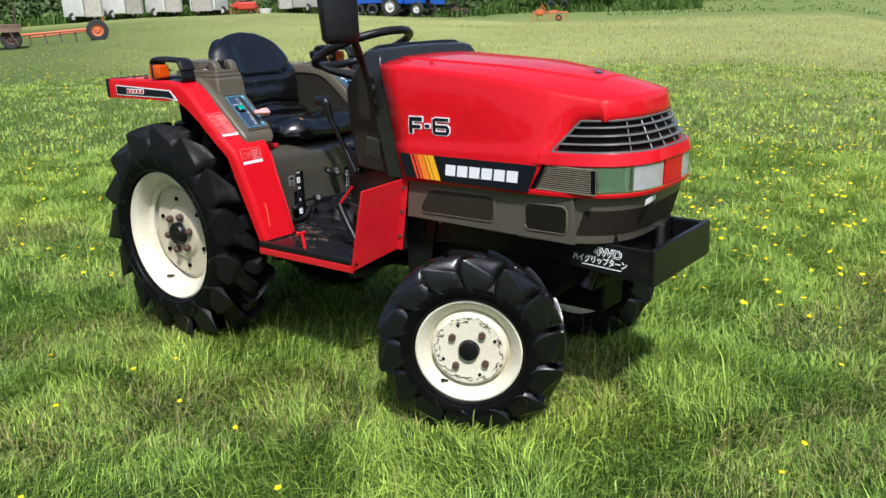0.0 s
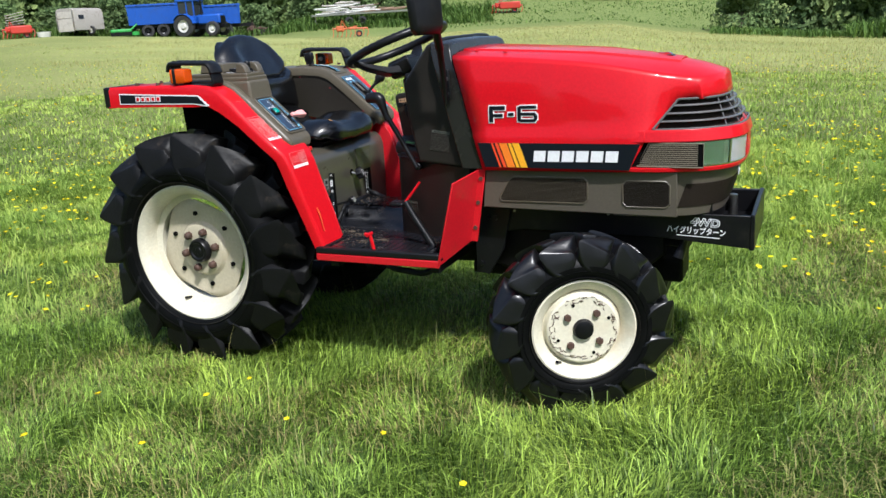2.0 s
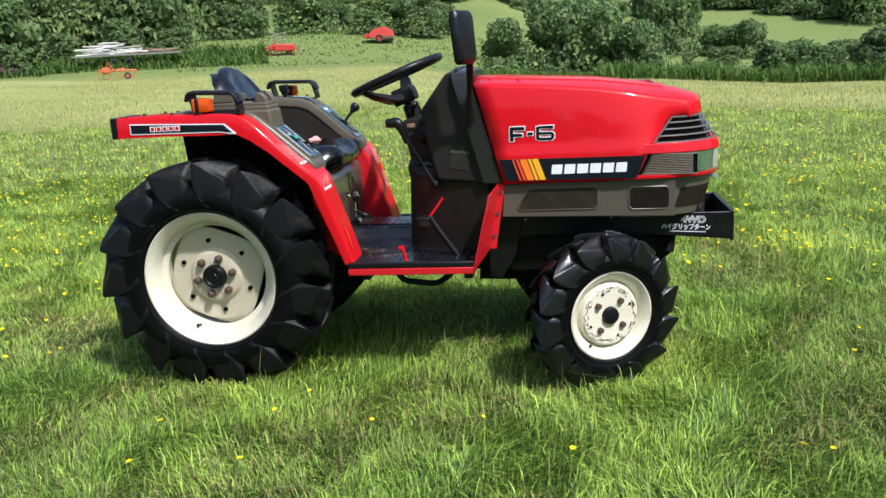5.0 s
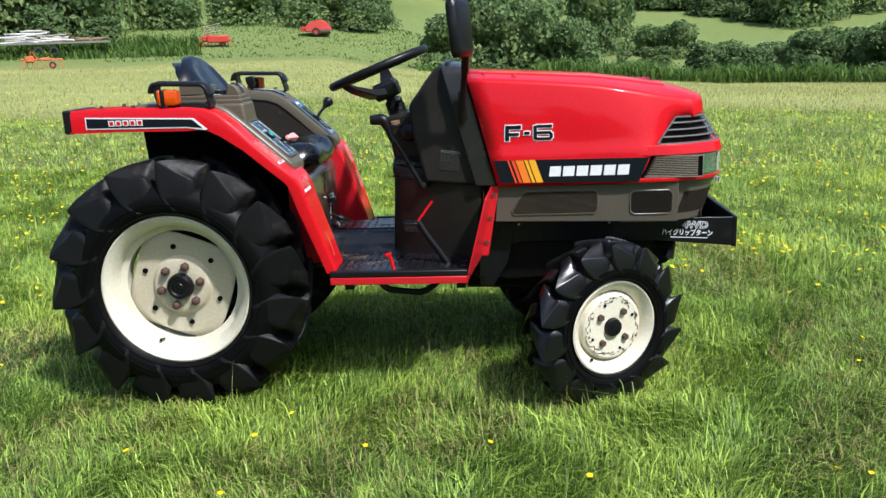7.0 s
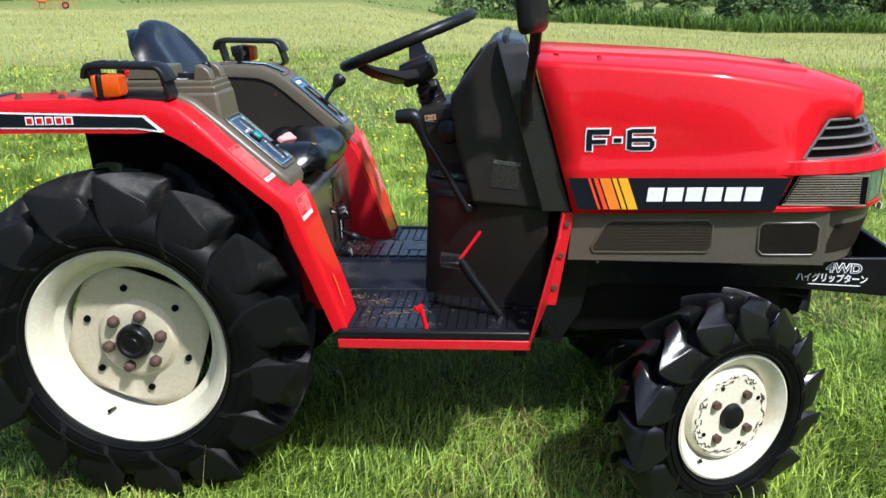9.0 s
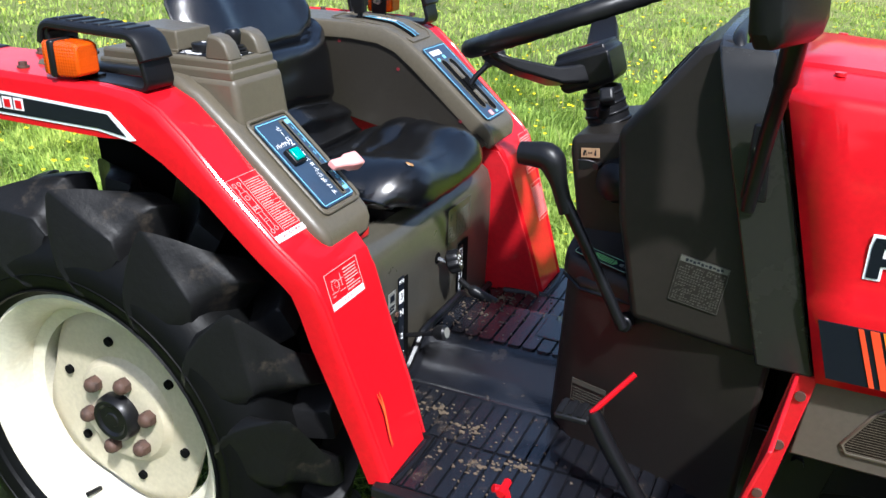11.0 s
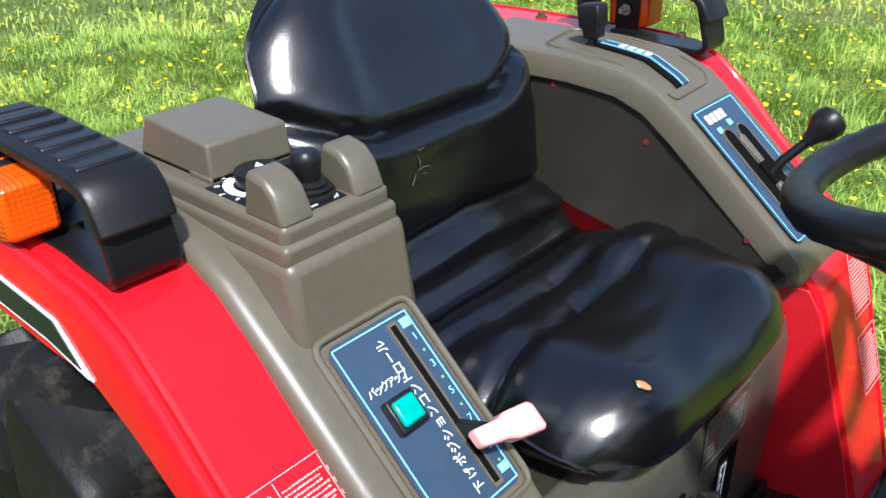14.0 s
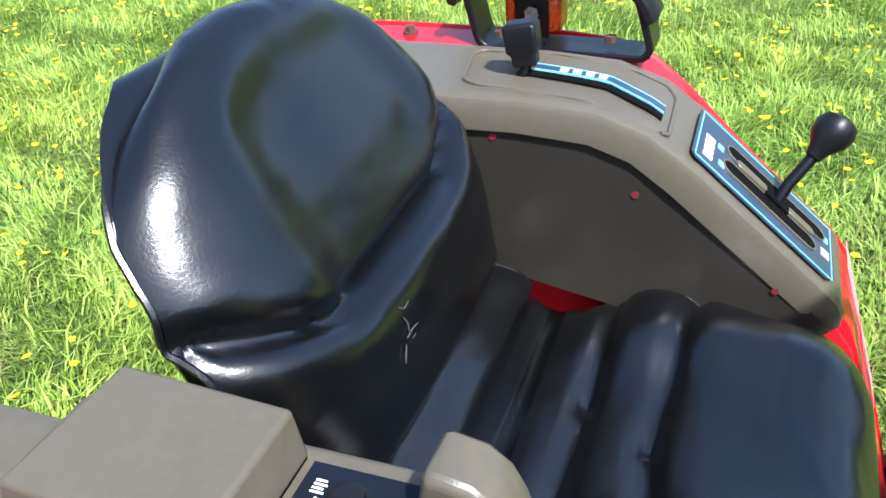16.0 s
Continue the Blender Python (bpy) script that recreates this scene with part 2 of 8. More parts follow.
def meadow():
    m = bpy.data.materials.new("meadow_ground")
    m.use_nodes = True
    nt = m.node_tree
    b = nt.nodes["Principled BSDF"]
    b.inputs["Roughness"].default_value = 0.9
    b.inputs["Specular IOR Level"].default_value = 0.135
    # dark soil-green under the near blades also carries the shade between them
    fine = ramp(nt, noise_tex(nt, 22, 6, 0.7), [(0.3, (0.022, 0.045, 0.010)), (0.55, (0.060, 0.105, 0.022)), (0.75, (0.13, 0.18, 0.042))])
    buff = ramp(nt, noise_tex(nt, 9, 6, 0.7), [(0.3, (0.25, 0.29, 0.090)), (0.6, (0.385, 0.385, 0.140)), (0.8, (0.47, 0.44, 0.205))])
    lush = ramp(nt, noise_tex(nt, 5, 6, 0.7), [(0.3, (0.10, 0.145, 0.042)), (0.55, (0.175, 0.22, 0.068)), (0.75, (0.25, 0.28, 0.105))])
    at = nt.nodes.new("ShaderNodeAttribute")
    at.attribute_name = "seeding"
    wide = noise_tex(nt, 0.16, 5, 0.6)
    md = nt.nodes.new("ShaderNodeMath")
    md.operation = 'MULTIPLY'
    mr = nt.nodes.new("ShaderNodeMapRange")
    mr.inputs[1].default_value, mr.inputs[2].default_value, mr.inputs[3].default_value, mr.inputs[4].default_value = 0.3, 0.65, 0.68, 1.0
    nt.links.new(wide, mr.inputs[0])
    nt.links.new(at.outputs["Fac"], md.inputs[0])
    nt.links.new(mr.outputs[0], md.inputs[1])
    mx = nt.nodes.new("ShaderNodeMix")
    mx.data_type = 'RGBA'
    nt.links.new(md.outputs[0], mx.inputs[0])
    nt.links.new(fine, mx.inputs[6])
    nt.links.new(buff, mx.inputs[7])
    past = nt.nodes.new("ShaderNodeAttribute")
    past.attribute_name = "pasture"
    mp = nt.nodes.new("ShaderNodeMix")
    mp.data_type = 'RGBA'
    nt.links.new(past.outputs["Fac"], mp.inputs[0])
    nt.links.new(mx.outputs[2], mp.inputs[6])
    nt.links.new(lush, mp.inputs[7])
    nt.links.new(mp.outputs[2], b.inputs["Base Color"])
    bu = nt.nodes.new("ShaderNodeBump")
    bu.inputs["Strength"].default_value, bu.inputs["Distance"].default_value = 0.8, 0.05
    nt.links.new(noise_tex(nt, 30, 6, 0.7), bu.inputs["Height"])
    nt.links.new(bu.outputs[0], b.inputs["Normal"])
    return m


MEADOW = meadow()


# ---- mesh tools ----
def finish(me, angle=38):
    me.polygons.foreach_set("use_smooth", [True] * len(me.polygons))
    me.set_sharp_from_angle(angle=radians(angle))


def part(name, bm, material, parent=None, label="", bevel=0.0, angle=38, segments=2):
    """Links a bmesh as one mesh object, under a thing or a part."""
    me = bpy.data.meshes.new(name)
    bmesh.ops.recalc_face_normals(bm, faces=bm.faces)
    bm.to_mesh(me)
    bm.free()
    me.materials.append(material)
    finish(me, angle)
    ob = new(name, me)
    ob.parent = parent
    if label:
        tagged(ob, label)
    if bevel:
        b = ob.modifiers.new("edge", 'BEVEL')
        b.width, b.segments, b.limit_method, b.angle_limit, b.harden_normals = bevel, segments, 'ANGLE', radians(40), False
    return ob


def share(name, ob, parent, m=None):
    """Another piece on the same mesh."""
    o = new(name, ob.data)
    o.parent = parent
    if m is not None:
        o.matrix_basis = m
    return o


def block(bm, lo, hi, m=None):
    """A box from corner to corner."""
    vs = [bm.verts.new((x, y, z)) for x in (lo[0], hi[0]) for y in (lo[1], hi[1]) for z in (lo[2], hi[2])]
    for f in ((0, 1, 3, 2), (4, 6, 7, 5), (0, 4, 5, 1), (2, 3, 7, 6), (0, 2, 6, 4), (1, 5, 7, 3)):
        bm.faces.new([vs[i] for i in f])
    if m is not None:
        bmesh.ops.transform(bm, matrix=m, verts=vs)
    return bm


def box(lo, hi, m=None):
    return block(bmesh.new(), lo, hi, m)


def loft(rings, closed=True, caps=True, bm=None):
    """A skin over rings of points."""
    bm = bm or bmesh.new()
    vs = [[bm.verts.new(p) for p in r] for r in rings]
    n = len(rings[0])
    for a, b in zip(vs, vs[1:]):
        for i in range(n if closed else n - 1):
            j = (i + 1) % n
            try:
                bm.faces.new((a[i], a[j], b[j], b[i]))
            except ValueError:
                pass
    if caps and closed:
        bm.faces.new(vs[0][::-1])
        bm.faces.new(vs[-1])
    return bm


def prism(points, axis, lo, hi, bm=None):
    """A flat outline, given in the other two axes, between two heights on one axis."""
    def put(p, h):
        return {"x": (h, p[0], p[1]), "y": (p[0], h, p[1]), "z": (p[0], p[1], h)}[axis]
    return loft([[put(p, lo) for p in points], [put(p, hi) for p in points]], bm=bm)


def tube(path, radius, sides=10, bm=None, caps=True):
    """A round bar along a path; radius may be one number or one for each point."""
    path = [Vector(p) for p in path]
    rs = radius if isinstance(radius, (list, tuple)) else [radius] * len(path)
    rings, up = [], None
    for i, p in enumerate(path):
        d = (path[min(i + 1, len(path) - 1)] - path[max(i - 1, 0)]).normalized()
        if up is None:
            up = d.orthogonal().normalized()
        up = (up - d * up.dot(d)).normalized()
        side = d.cross(up)
        rings.append([p + (up * math.cos(a) + side * math.sin(a)) * rs[i] for a in [2 * math.pi * k / sides for k in range(sides)]])
    return loft(rings, bm=bm, caps=caps)


def rounded(path, r, n=4):
    """The path with its inner corners rounded."""
    path = [Vector(p) for p in path]
    out = [path[0]]
    for a, b, c in zip(path, path[1:], path[2:]):
        u, v = (a - b), (c - b)
        k = min(r, u.length * 0.45, v.length * 0.45)
        p, q = b + u.normalized() * k, b + v.normalized() * k
        out += [p.lerp(b, t).lerp(b.lerp(q, t), t) for t in [i / n for i in range(n + 1)]]
    return out + [path[-1]]


def lathe(profile, sides=48, axis="y", bm=None):
    """A turned shape: profile of (along the axis, radius)."""
    rings = []
    for k in range(sides):
        a = 2 * math.pi * k / sides
        rings.append([(r * math.sin(a), h, r * math.cos(a)) if axis == "y" else (r * math.cos(a), r * math.sin(a), h) for h, r in profile])
    bm = bm or bmesh.new()
    vs = [[bm.verts.new(p) for p in r] for r in rings]
    for a, b in zip(vs, vs[1:] + vs[:1]):
        for i in range(len(profile) - 1):
            bm.faces.new((a[i], a[i + 1], b[i + 1], b[i]))
    bmesh.ops.remove_doubles(bm, verts=bm.verts, dist=1e-5)
    return bm


def disc(centre, radius, depth, axis, sides=16, bm=None):
    """A short cylinder that starts at centre and runs along axis."""
    c, d = Vector(centre), Vector(axis).normalized()
    return tube([c, c + d * depth], radius, sides, bm)


def curve_at(points, x):
    """Straight interpolation in a table of (x, value)."""
    return float(np.interp(x, [p[0] for p in points], [p[1] for p in points]))


def moved(bm, m):
    bmesh.ops.transform(bm, matrix=m, verts=bm.verts)
    return bm


def basis(origin, right, up):
    """A frame in which x runs to the right, y up and z out of a flat print."""
    r = Vector(right).normalized()
    u = Vector(up)
    u = (u - r * u.dot(r)).normalized()
    m = Matrix((r, u, r.cross(u))).transposed().to_4x4()
    return Matrix.Translation(origin) @ m


def text(name, words, size, m, material, parent, offset=0.0, extrude=0.0006, shear=0.0, label="", stretch=1.0):
    c = bpy.data.curves.new(name, 'FONT')
    c.body, c.size, c.offset, c.extrude, c.shear, c.align_x, c.align_y = words, size, offset, extrude, shear, 'CENTER', 'CENTER'
    c.resolution_u = 3
    tmp = new("tmp", c)
    me = bpy.data.meshes.new_from_object(tmp.evaluated_get(bpy.context.evaluated_depsgraph_get()))
    bpy.data.objects.remove(tmp)
    bpy.data.curves.remove(c)
    me.name = name
    me.materials.clear()
    me.materials.append(material)
    me.transform(m @ Matrix.Diagonal((stretch, 1, 1, 1)))
    ob = new(name, me)
    ob.parent = parent
    return tagged(ob, label)


def print_bars(bm, m, rects, out=0.0008):
    """Bars of unreadable print, as thin plates in the frame m: rects of x0, y0, x1, y1."""
    for x0, y0, x1, y1 in rects:
        block(bm, (x0, y0, 0), (x1, y1, out), m)
    return bm


def ruled_lines(w, h, rows, rng, margin=0.08, gap=0.45, words=3, share=0.14):
    """Rows of broken bars that fill a label of w by h."""
    out, step = [], h * (1 - 2 * margin) / rows
    for i in range(rows):
        y = h * margin + i * step
        x = w * margin
        for k in range(words):
            x1 = min(w * (1 - margin), x + w * rng.uniform(share, 0.9 / words))
            out.append((x, y, x1, y + step * (1 - gap)))
            x = x1 + w * 0.03
            if x > w * (1 - margin) - 0.002:
                break
    return out


def frame_bars(w, h, t):
    return [(0, 0, w, t), (0, h - t, w, h), (0, t, t, h - t), (w - t, t, w, h - t)]


# ---- ground ----
EDGE = [(-180, -1.0), (-100, -0.6), (-66, 0.1), (-55, 0.5), (-48, 0.5), (-40, 0.0), (-34, -0.3), (-30, -0.55), (-19, -0.6), (-12, -0.75), (-8, -1.5), (0, -2.3), (6, -2.6), (14, -3.2), (25, -3.3), (60, -3.0), (180, -1.0)]


def smooth(t):
    t = min(max(t, 0.0), 1.0)
    return t * t * (3 - 2 * t)


def bank(dx, dy):
    """Share of the green bank that rises beyond the field's top, by bearing."""
    az = math.degrees(math.atan2(dx, dy))
    return smooth((az + 35) / 4) * smooth((-az - 1) / 6)


def ground_z(x, y):
    """The field lies level round the tractor, rises or falls to its edge, and beyond it the hillside climbs."""
    dx, dy = x - 1.4, y + 3.0
    d = math.hypot(dx, dy)
    edge = 1.2 + 66 * math.tan(radians(curve_at(EDGE, math.degrees(math.atan2(dx, dy)))))
    k = min(max((d - 6) / 60, 0), 1)
    z = edge * k ** 1.15
    z += 2.7 * bank(dx, dy) * smooth((d - 62) / 20)
    if d > 70:
        z += (min(d, 700) - 70) * 0.125 * min(1, (d - 70) / 60)
        z += 2.2 * noise.noise(Vector((x * 0.012, y * 0.012, 3))) * min(1, (d - 70) / 80)
    if d > 5:
        z += 0.10 * noise.noise(Vector((x * 0.11, y * 0.11, 0))) * min(1, (d - 5) / 8)
    return z


def make_ground():
    radii = [0.0] + [0.35 * 1.085 ** i for i in range(98)]
    n = 180
    vs, fs, seed, lush = [], [], [], []
    for i, r in enumerate(radii):
        for k in range(n if i else 1):
            a = 2 * math.pi * k / n
            x, y = 1.4 + r * math.sin(a), -3.0 + r * math.cos(a)
            z = ground_z(x, y)
            if r < 12:
                z += 0.02 * noise.noise(Vector((x * 1.7, y * 1.7, 1))) - 0.008
            vs.append((x, y, z))
            far = min(max((r - 3.5) / 17, 0), 1)
            az = math.degrees(math.atan2(x - 1.4, y + 3))
            if r > 58:
                far = 0.42 + 0.75 * noise.noise(Vector((x * 0.02, y * 0.02, 7))) + 0.4 * noise.noise(Vector((x * 0.06, y * 0.06, 17)))
            elif az < -42:
                far *= max(0.25, 1 + (az + 42) / 25)
            seed.append(min(max(far, 0), 1))
            edge = smooth((r - 58 + 3 * noise.noise(Vector((x * 0.1, y * 0.1, 2)))) / 6)
            green = max(bank(x - 1.4, y + 3) if r < 100 else 0.0, 0.62 + 0.8 * noise.noise(Vector((x * 0.017, y * 0.017, 27))) if r > 75 else 0.0)
            lush.append(min(max(edge * green, 0), 1))
    for i in range(1, len(radii)):
        for k in range(n):
            a, b = 1 + (i - 1) * n + k, 1 + (i - 1) * n + (k + 1) % n
            if i == 1:
                fs.append((0, 1 + k, 1 + (k + 1) % n))
            else:
                p, q = 1 + (i - 2) * n + k, 1 + (i - 2) * n + (k + 1) % n
                fs.append((p, a, b, q))
    me = bpy.data.meshes.new("ground")
    me.from_pydata(vs, [], fs)
    me.polygons.foreach_set("use_smooth", [True] * len(me.polygons))
    at = me.attributes.new("seeding", 'FLOAT', 'POINT')
    at.data.foreach_set("value", seed)
    at = me.attributes.new("pasture", 'FLOAT', 'POINT')
    at.data.foreach_set("value", lush)
    me.materials.append(MEADOW)
    return tagged(new("ground", me), "green meadow with rough mown grass rising to a hillside", "ground", kind="structure")


ground = make_ground()


def blades_mesh(name, base, yaw, height, width, lean, material):
    """Tapered bent blades, one for each row: foot, heading, height, width, lean."""
    n = len(base)
    d = np.stack([np.cos(yaw), np.sin(yaw), np.zeros(n)], 1)
    s = np.stack([-np.sin(yaw), np.cos(yaw), np.zeros(n)], 1) * (width / 2)[:, None]
    up = np.array([0, 0, 1.0])
    mid = base + up * (height * 0.55)[:, None] + d * (lean * height * 0.28)[:, None]
    tip = base + up * (height * (1 - 0.25 * lean))[:, None] + d * (lean * height * 0.95)[:, None]
    co = np.stack([base - s, base + s, mid - s * 0.75, mid + s * 0.75, tip], 1).reshape(-1, 3)
    k = np.arange(n)[:, None] * 5
    loops = np.concatenate([k + np.array([[0, 1, 3, 2]]), k + np.array([[2, 3, 4]])], 1).reshape(-1)
    me = bpy.data.meshes.new(name)
    me.vertices.add(n * 5)
    me.vertices.foreach_set("co", co.reshape(-1))
    me.loops.add(n * 7)
    me.loops.foreach_set("vertex_index", loops.astype(np.int32))
    me.polygons.add(n * 2)
    st = np.stack([np.arange(n) * 7, np.arange(n) * 7 + 4], 1).reshape(-1)
    me.polygons.foreach_set("loop_start", st.astype(np.int32))
    me.update(calc_edges=True)
    me.polygons.foreach_set("use_smooth", [True] * len(me.polygons))
    me.materials.append(material)
    return me


def scatter(rng, count, rmin, rmax, sector=None, power=1.0):
    """Feet of blades in a ring round the camera's side of the tractor."""
    r = np.sqrt(rng.uniform(rmin ** 2, rmax ** 2, count)) if power == 1.0 else rmin + (rmax - rmin) * rng.uniform(0, 1, count) ** power
    lo, hi = sector or (-180, 180)
    a = np.radians(rng.uniform(lo, hi, count))
    x, y = 1.4 + r * np.sin(a), -3.0 + r * np.cos(a)
    return x, y


def heights(x, y):
    return np.array([ground_z(a, b) if math.hypot(a - 1.4, b + 3) > 6 else 0.0 for a, b in zip(x, y)]) - 0.012


def clumpiness(x, y, f, s):
    return np.array([noise.noise(Vector((a * f, b * f, s))) for a, b in zip(x, y)])


def make_grass():
    rng = np.random.default_rng(4)
    meshes = []
    # near turf, thick and short, in tufts
    for count, r0, r1, sector, h0, h1, w in (
            (300000, 0.0, 3.6, (-95, 70), 0.018, 0.068, 0.0034),
            (165000, 3.6, 8.0, (-75, 45), 0.03, 0.085, 0.0062),
            (85000, 8.0, 17.0, (-70, 35), 0.03, 0.08, 0.014),
            (40000, 15.0, 46.0, (-70, 35), 0.025, 0.055, 0.020)):
        x, y = scatter(rng, count, r0, r1, sector, 1.8 if r0 > 14 else 1.0)
        c = clumpiness(x, y, 1.6, 5.0) + 0.5 * clumpiness(x, y, 6.0, 9.0)
        h = rng.uniform(h0, h1, count) * (1 + 0.80 * np.clip(c, -0.75, 1.2))
        tall = rng.uniform(0, 1, count) < 0.02
        h = np.where(tall, h * 2.0, h)
        base = np.stack([x, y, heights(x, y)], 1)
        way = 7.0 * clumpiness(x, y, 2.3, 15.0) + rng.normal(0, 1.0, count)
        meshes.append((base, way, h, w * rng.uniform(0.5, 1.6, count), rng.uniform(0.1, 1.5, count)))
    # fine thick turf behind the tractor, where the walk looks down on it
    x, y = rng.uniform(-4.2, 2.6, 170000), rng.uniform(0.35, 5.2, 170000)
    c = clumpiness(x, y, 1.6, 5.0) + 0.5 * clumpiness(x, y, 6.0, 9.0)
    n = len(x)
    lawn = (np.stack([x, y, heights(x, y)], 1), 7.0 * clumpiness(x, y, 2.3, 15.0) + rng.normal(0, 1.2, n), rng.uniform(0.025, 0.07, n) * (1 + 0.7 * np.clip(c, -0.75, 1.2)), 0.0040 * rng.uniform(0.5, 1.6, n), rng.uniform(0.1, 1.5, n))
    tagged(new("lawn", blades_mesh("lawn", *lawn, LAWN)), "fine bright green turf beside the tractor", "grass", kind="stuff")
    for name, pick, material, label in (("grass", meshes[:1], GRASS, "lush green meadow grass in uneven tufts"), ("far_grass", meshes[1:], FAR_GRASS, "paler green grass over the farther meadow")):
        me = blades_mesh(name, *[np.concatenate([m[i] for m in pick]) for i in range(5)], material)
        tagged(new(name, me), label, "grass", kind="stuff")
    # the rest of the meadow round about, coarser
    x, y = scatter(rng, 60000, 0.0, 12.0)
    way = np.degrees(np.arctan2(x - 1.4, y + 3.0))
    keep = (way < -72) | (way > 44)
    x, y = x[keep], y[keep]
    n = len(x)
    meshes.append((np.stack([x, y, heights(x, y)], 1), rng.uniform(0, 6.28, n), rng.uniform(0.03, 0.10, n) * (1 + 0.8 * np.clip(clumpiness(x, y, 1.6, 5.0), -0.7, 1)), rng.uniform(0.006, 0.018, n), rng.uniform(0.1, 1.5, n)))
    me = blades_mesh("meadow_grass", *meshes[-1], GRASS)
    tagged(new("meadow_grass", me), "green meadow grass round about", "grass", kind="stuff")
    # dry thatch that shows between the tufts
    x, y = scatter(rng, 90000, 0.3, 5.0, (-90, 60))
    keep = clumpiness(x, y, 1.6, 5.0) + 0.6 * clumpiness(x, y, 0.7, 12.0) < -0.04
    x, y = x[keep], y[keep]
    n = len(x)
    me = blades_mesh("thatch", np.stack([x, y, heights(x, y) + 0.014], 1), rng.uniform(0, 6.28, n), rng.uniform(0.02, 0.055, n), rng.uniform(0.0015, 0.004, n), rng.uniform(0.7, 1.7, n), THATCH)
    tagged(new("thatch", me), "dry brown thatch between the grass tufts", "grass", kind="stuff")
    # straw-coloured seed heads, thin and taller, mostly farther out
    rows = []
    for count, r0, r1, w, h0, h1 in ((1300, 0.8, 6.0, 0.0018, 0.10, 0.24), (12000, 6.0, 18.0, 0.004, 0.08, 0.19), (58000, 14.0, 56.0, 0.012, 0.08, 0.16)):
        x, y = scatter(rng, count, r0, r1, (-58, 35))
        keep = clumpiness(x, y, 0.2, 2.0) + (np.degrees(np.arctan2(x - 1.4, y + 3)) + 30) / 50 > -0.25
        x, y = x[keep], y[keep]
        n = len(x)
        rows.append((np.stack([x, y, heights(x, y)], 1), rng.uniform(0, 6.28, n), rng.uniform(h0, h1, n), w * rng.uniform(0.7, 1.3, n), rng.uniform(0.05, 0.5, n)))
    cat_ = [np.concatenate([m[i] for m in rows]) for i in range(5)]
    tagged(new("seeding_grass", blades_mesh("seeding_grass", *cat_, STRAW)), "straw-coloured seeding grass stems in the meadow", "grass", kind="stuff")


make_grass()


def make_flowers():
    """Buttercups: five cupped petals on a thin stem; a few clover heads."""
    rng = np.random.default_rng(11)
    vs, fs, stems = [], [], []
    for count, r0, r1, size in ((130, 0.7, 5.0, 0.010), (1300, 3.4, 9.0, 0.012), (2200, 8.0, 26.0, 0.018)):
        x, y = scatter(rng, count, r0, r1, (-75, 50))
        if size == 0.012:  # the grass is thickest with flowers beyond the tractor
            x = np.concatenate([x, rng.uniform(-4.5, 3.5, 1100)])
            y = np.concatenate([y, rng.uniform(0.9, 5.5, 1100)])
        z = heights(x, y)
        for a, b, c in zip(x, y, z):
            if abs(a - 0.7) < 1.3 and abs(b) < 0.55:
                continue
            h = rng.uniform(0.07, 0.17)
            tilt, turn = rng.uniform(0, 0.5), rng.uniform(0, 6.28)
            m = Matrix.Translation((a, b, c + h)) @ Matrix.Rotation(turn, 4, 'Z') @ Matrix.Rotation(tilt, 4, 'X')
            s = size * rng.uniform(0.8, 1.25)
            k = len(vs)
            vs.append(m @ Vector((0, 0, 0)))
            for i in range(10):
                q = i * math.pi / 5
                r = s * (1.0 if i % 2 == 0 else 0.72)
                vs.append(m @ Vector((r * math.cos(q), r * math.sin(q), 0.45 * s)))
            fs += [(k, k + 1 + i, k + 1 + (i + 1) % 10) for i in range(10)]
            stems.append((a, b, c, h))
    me = bpy.data.meshes.new("buttercups")
    me.from_pydata(vs, [], fs)
    me.materials.append(PETAL)
    tagged(new("buttercups", me), "small yellow buttercups scattered through the grass", "flowers", kind="stuff")
    st = np.array(stems)
    n = len(st)
    me = blades_mesh("buttercup_stems", st[:, :3].copy(), rng.uniform(0, 6.28, n), st[:, 3], np.full(n, 0.003), np.full(n, 0.02), GRASS)
    tagged(new("buttercup_stems", me), "thin green buttercup stems", "flowers", kind="stuff")


make_flowers()


# ---- the tractor: x runs to its nose, y to its left side, the rear axle stands at x = 0 ----
tractor = new("compact_tractor")
tagged(tractor, "red and black compact tractor with cream wheels parked on grass", "tractor")
rng_t = random.Random(5)


# cross-sections of a tread bar as (place round the tyre, height): upright at the middle of the tread, a raked fin at its shoulder
BAR = [(-0.74, 0.0), (-0.62, 0.20), (-0.545, 0.55), (-0.50, 0.97), (-0.47, 1.0), (-0.22, 1.0), (0.05, 1.0), (0.28, 1.0), (0.46, 1.0), (0.495, 0.96), (0.54, 0.55), (0.62, 0.20), (0.74, 0.0)]
SAW = [(-0.66, 0.0), (-0.63, 0.28), (-0.60, 0.64), (-0.58, 0.97), (-0.555, 1.0), (-0.43, 0.91), (-0.26, 0.775), (-0.06, 0.640), (0.14, 0.530), (0.33, 0.445), (0.47, 0.37), (0.54, 0.17), (0.62, 0.0)]


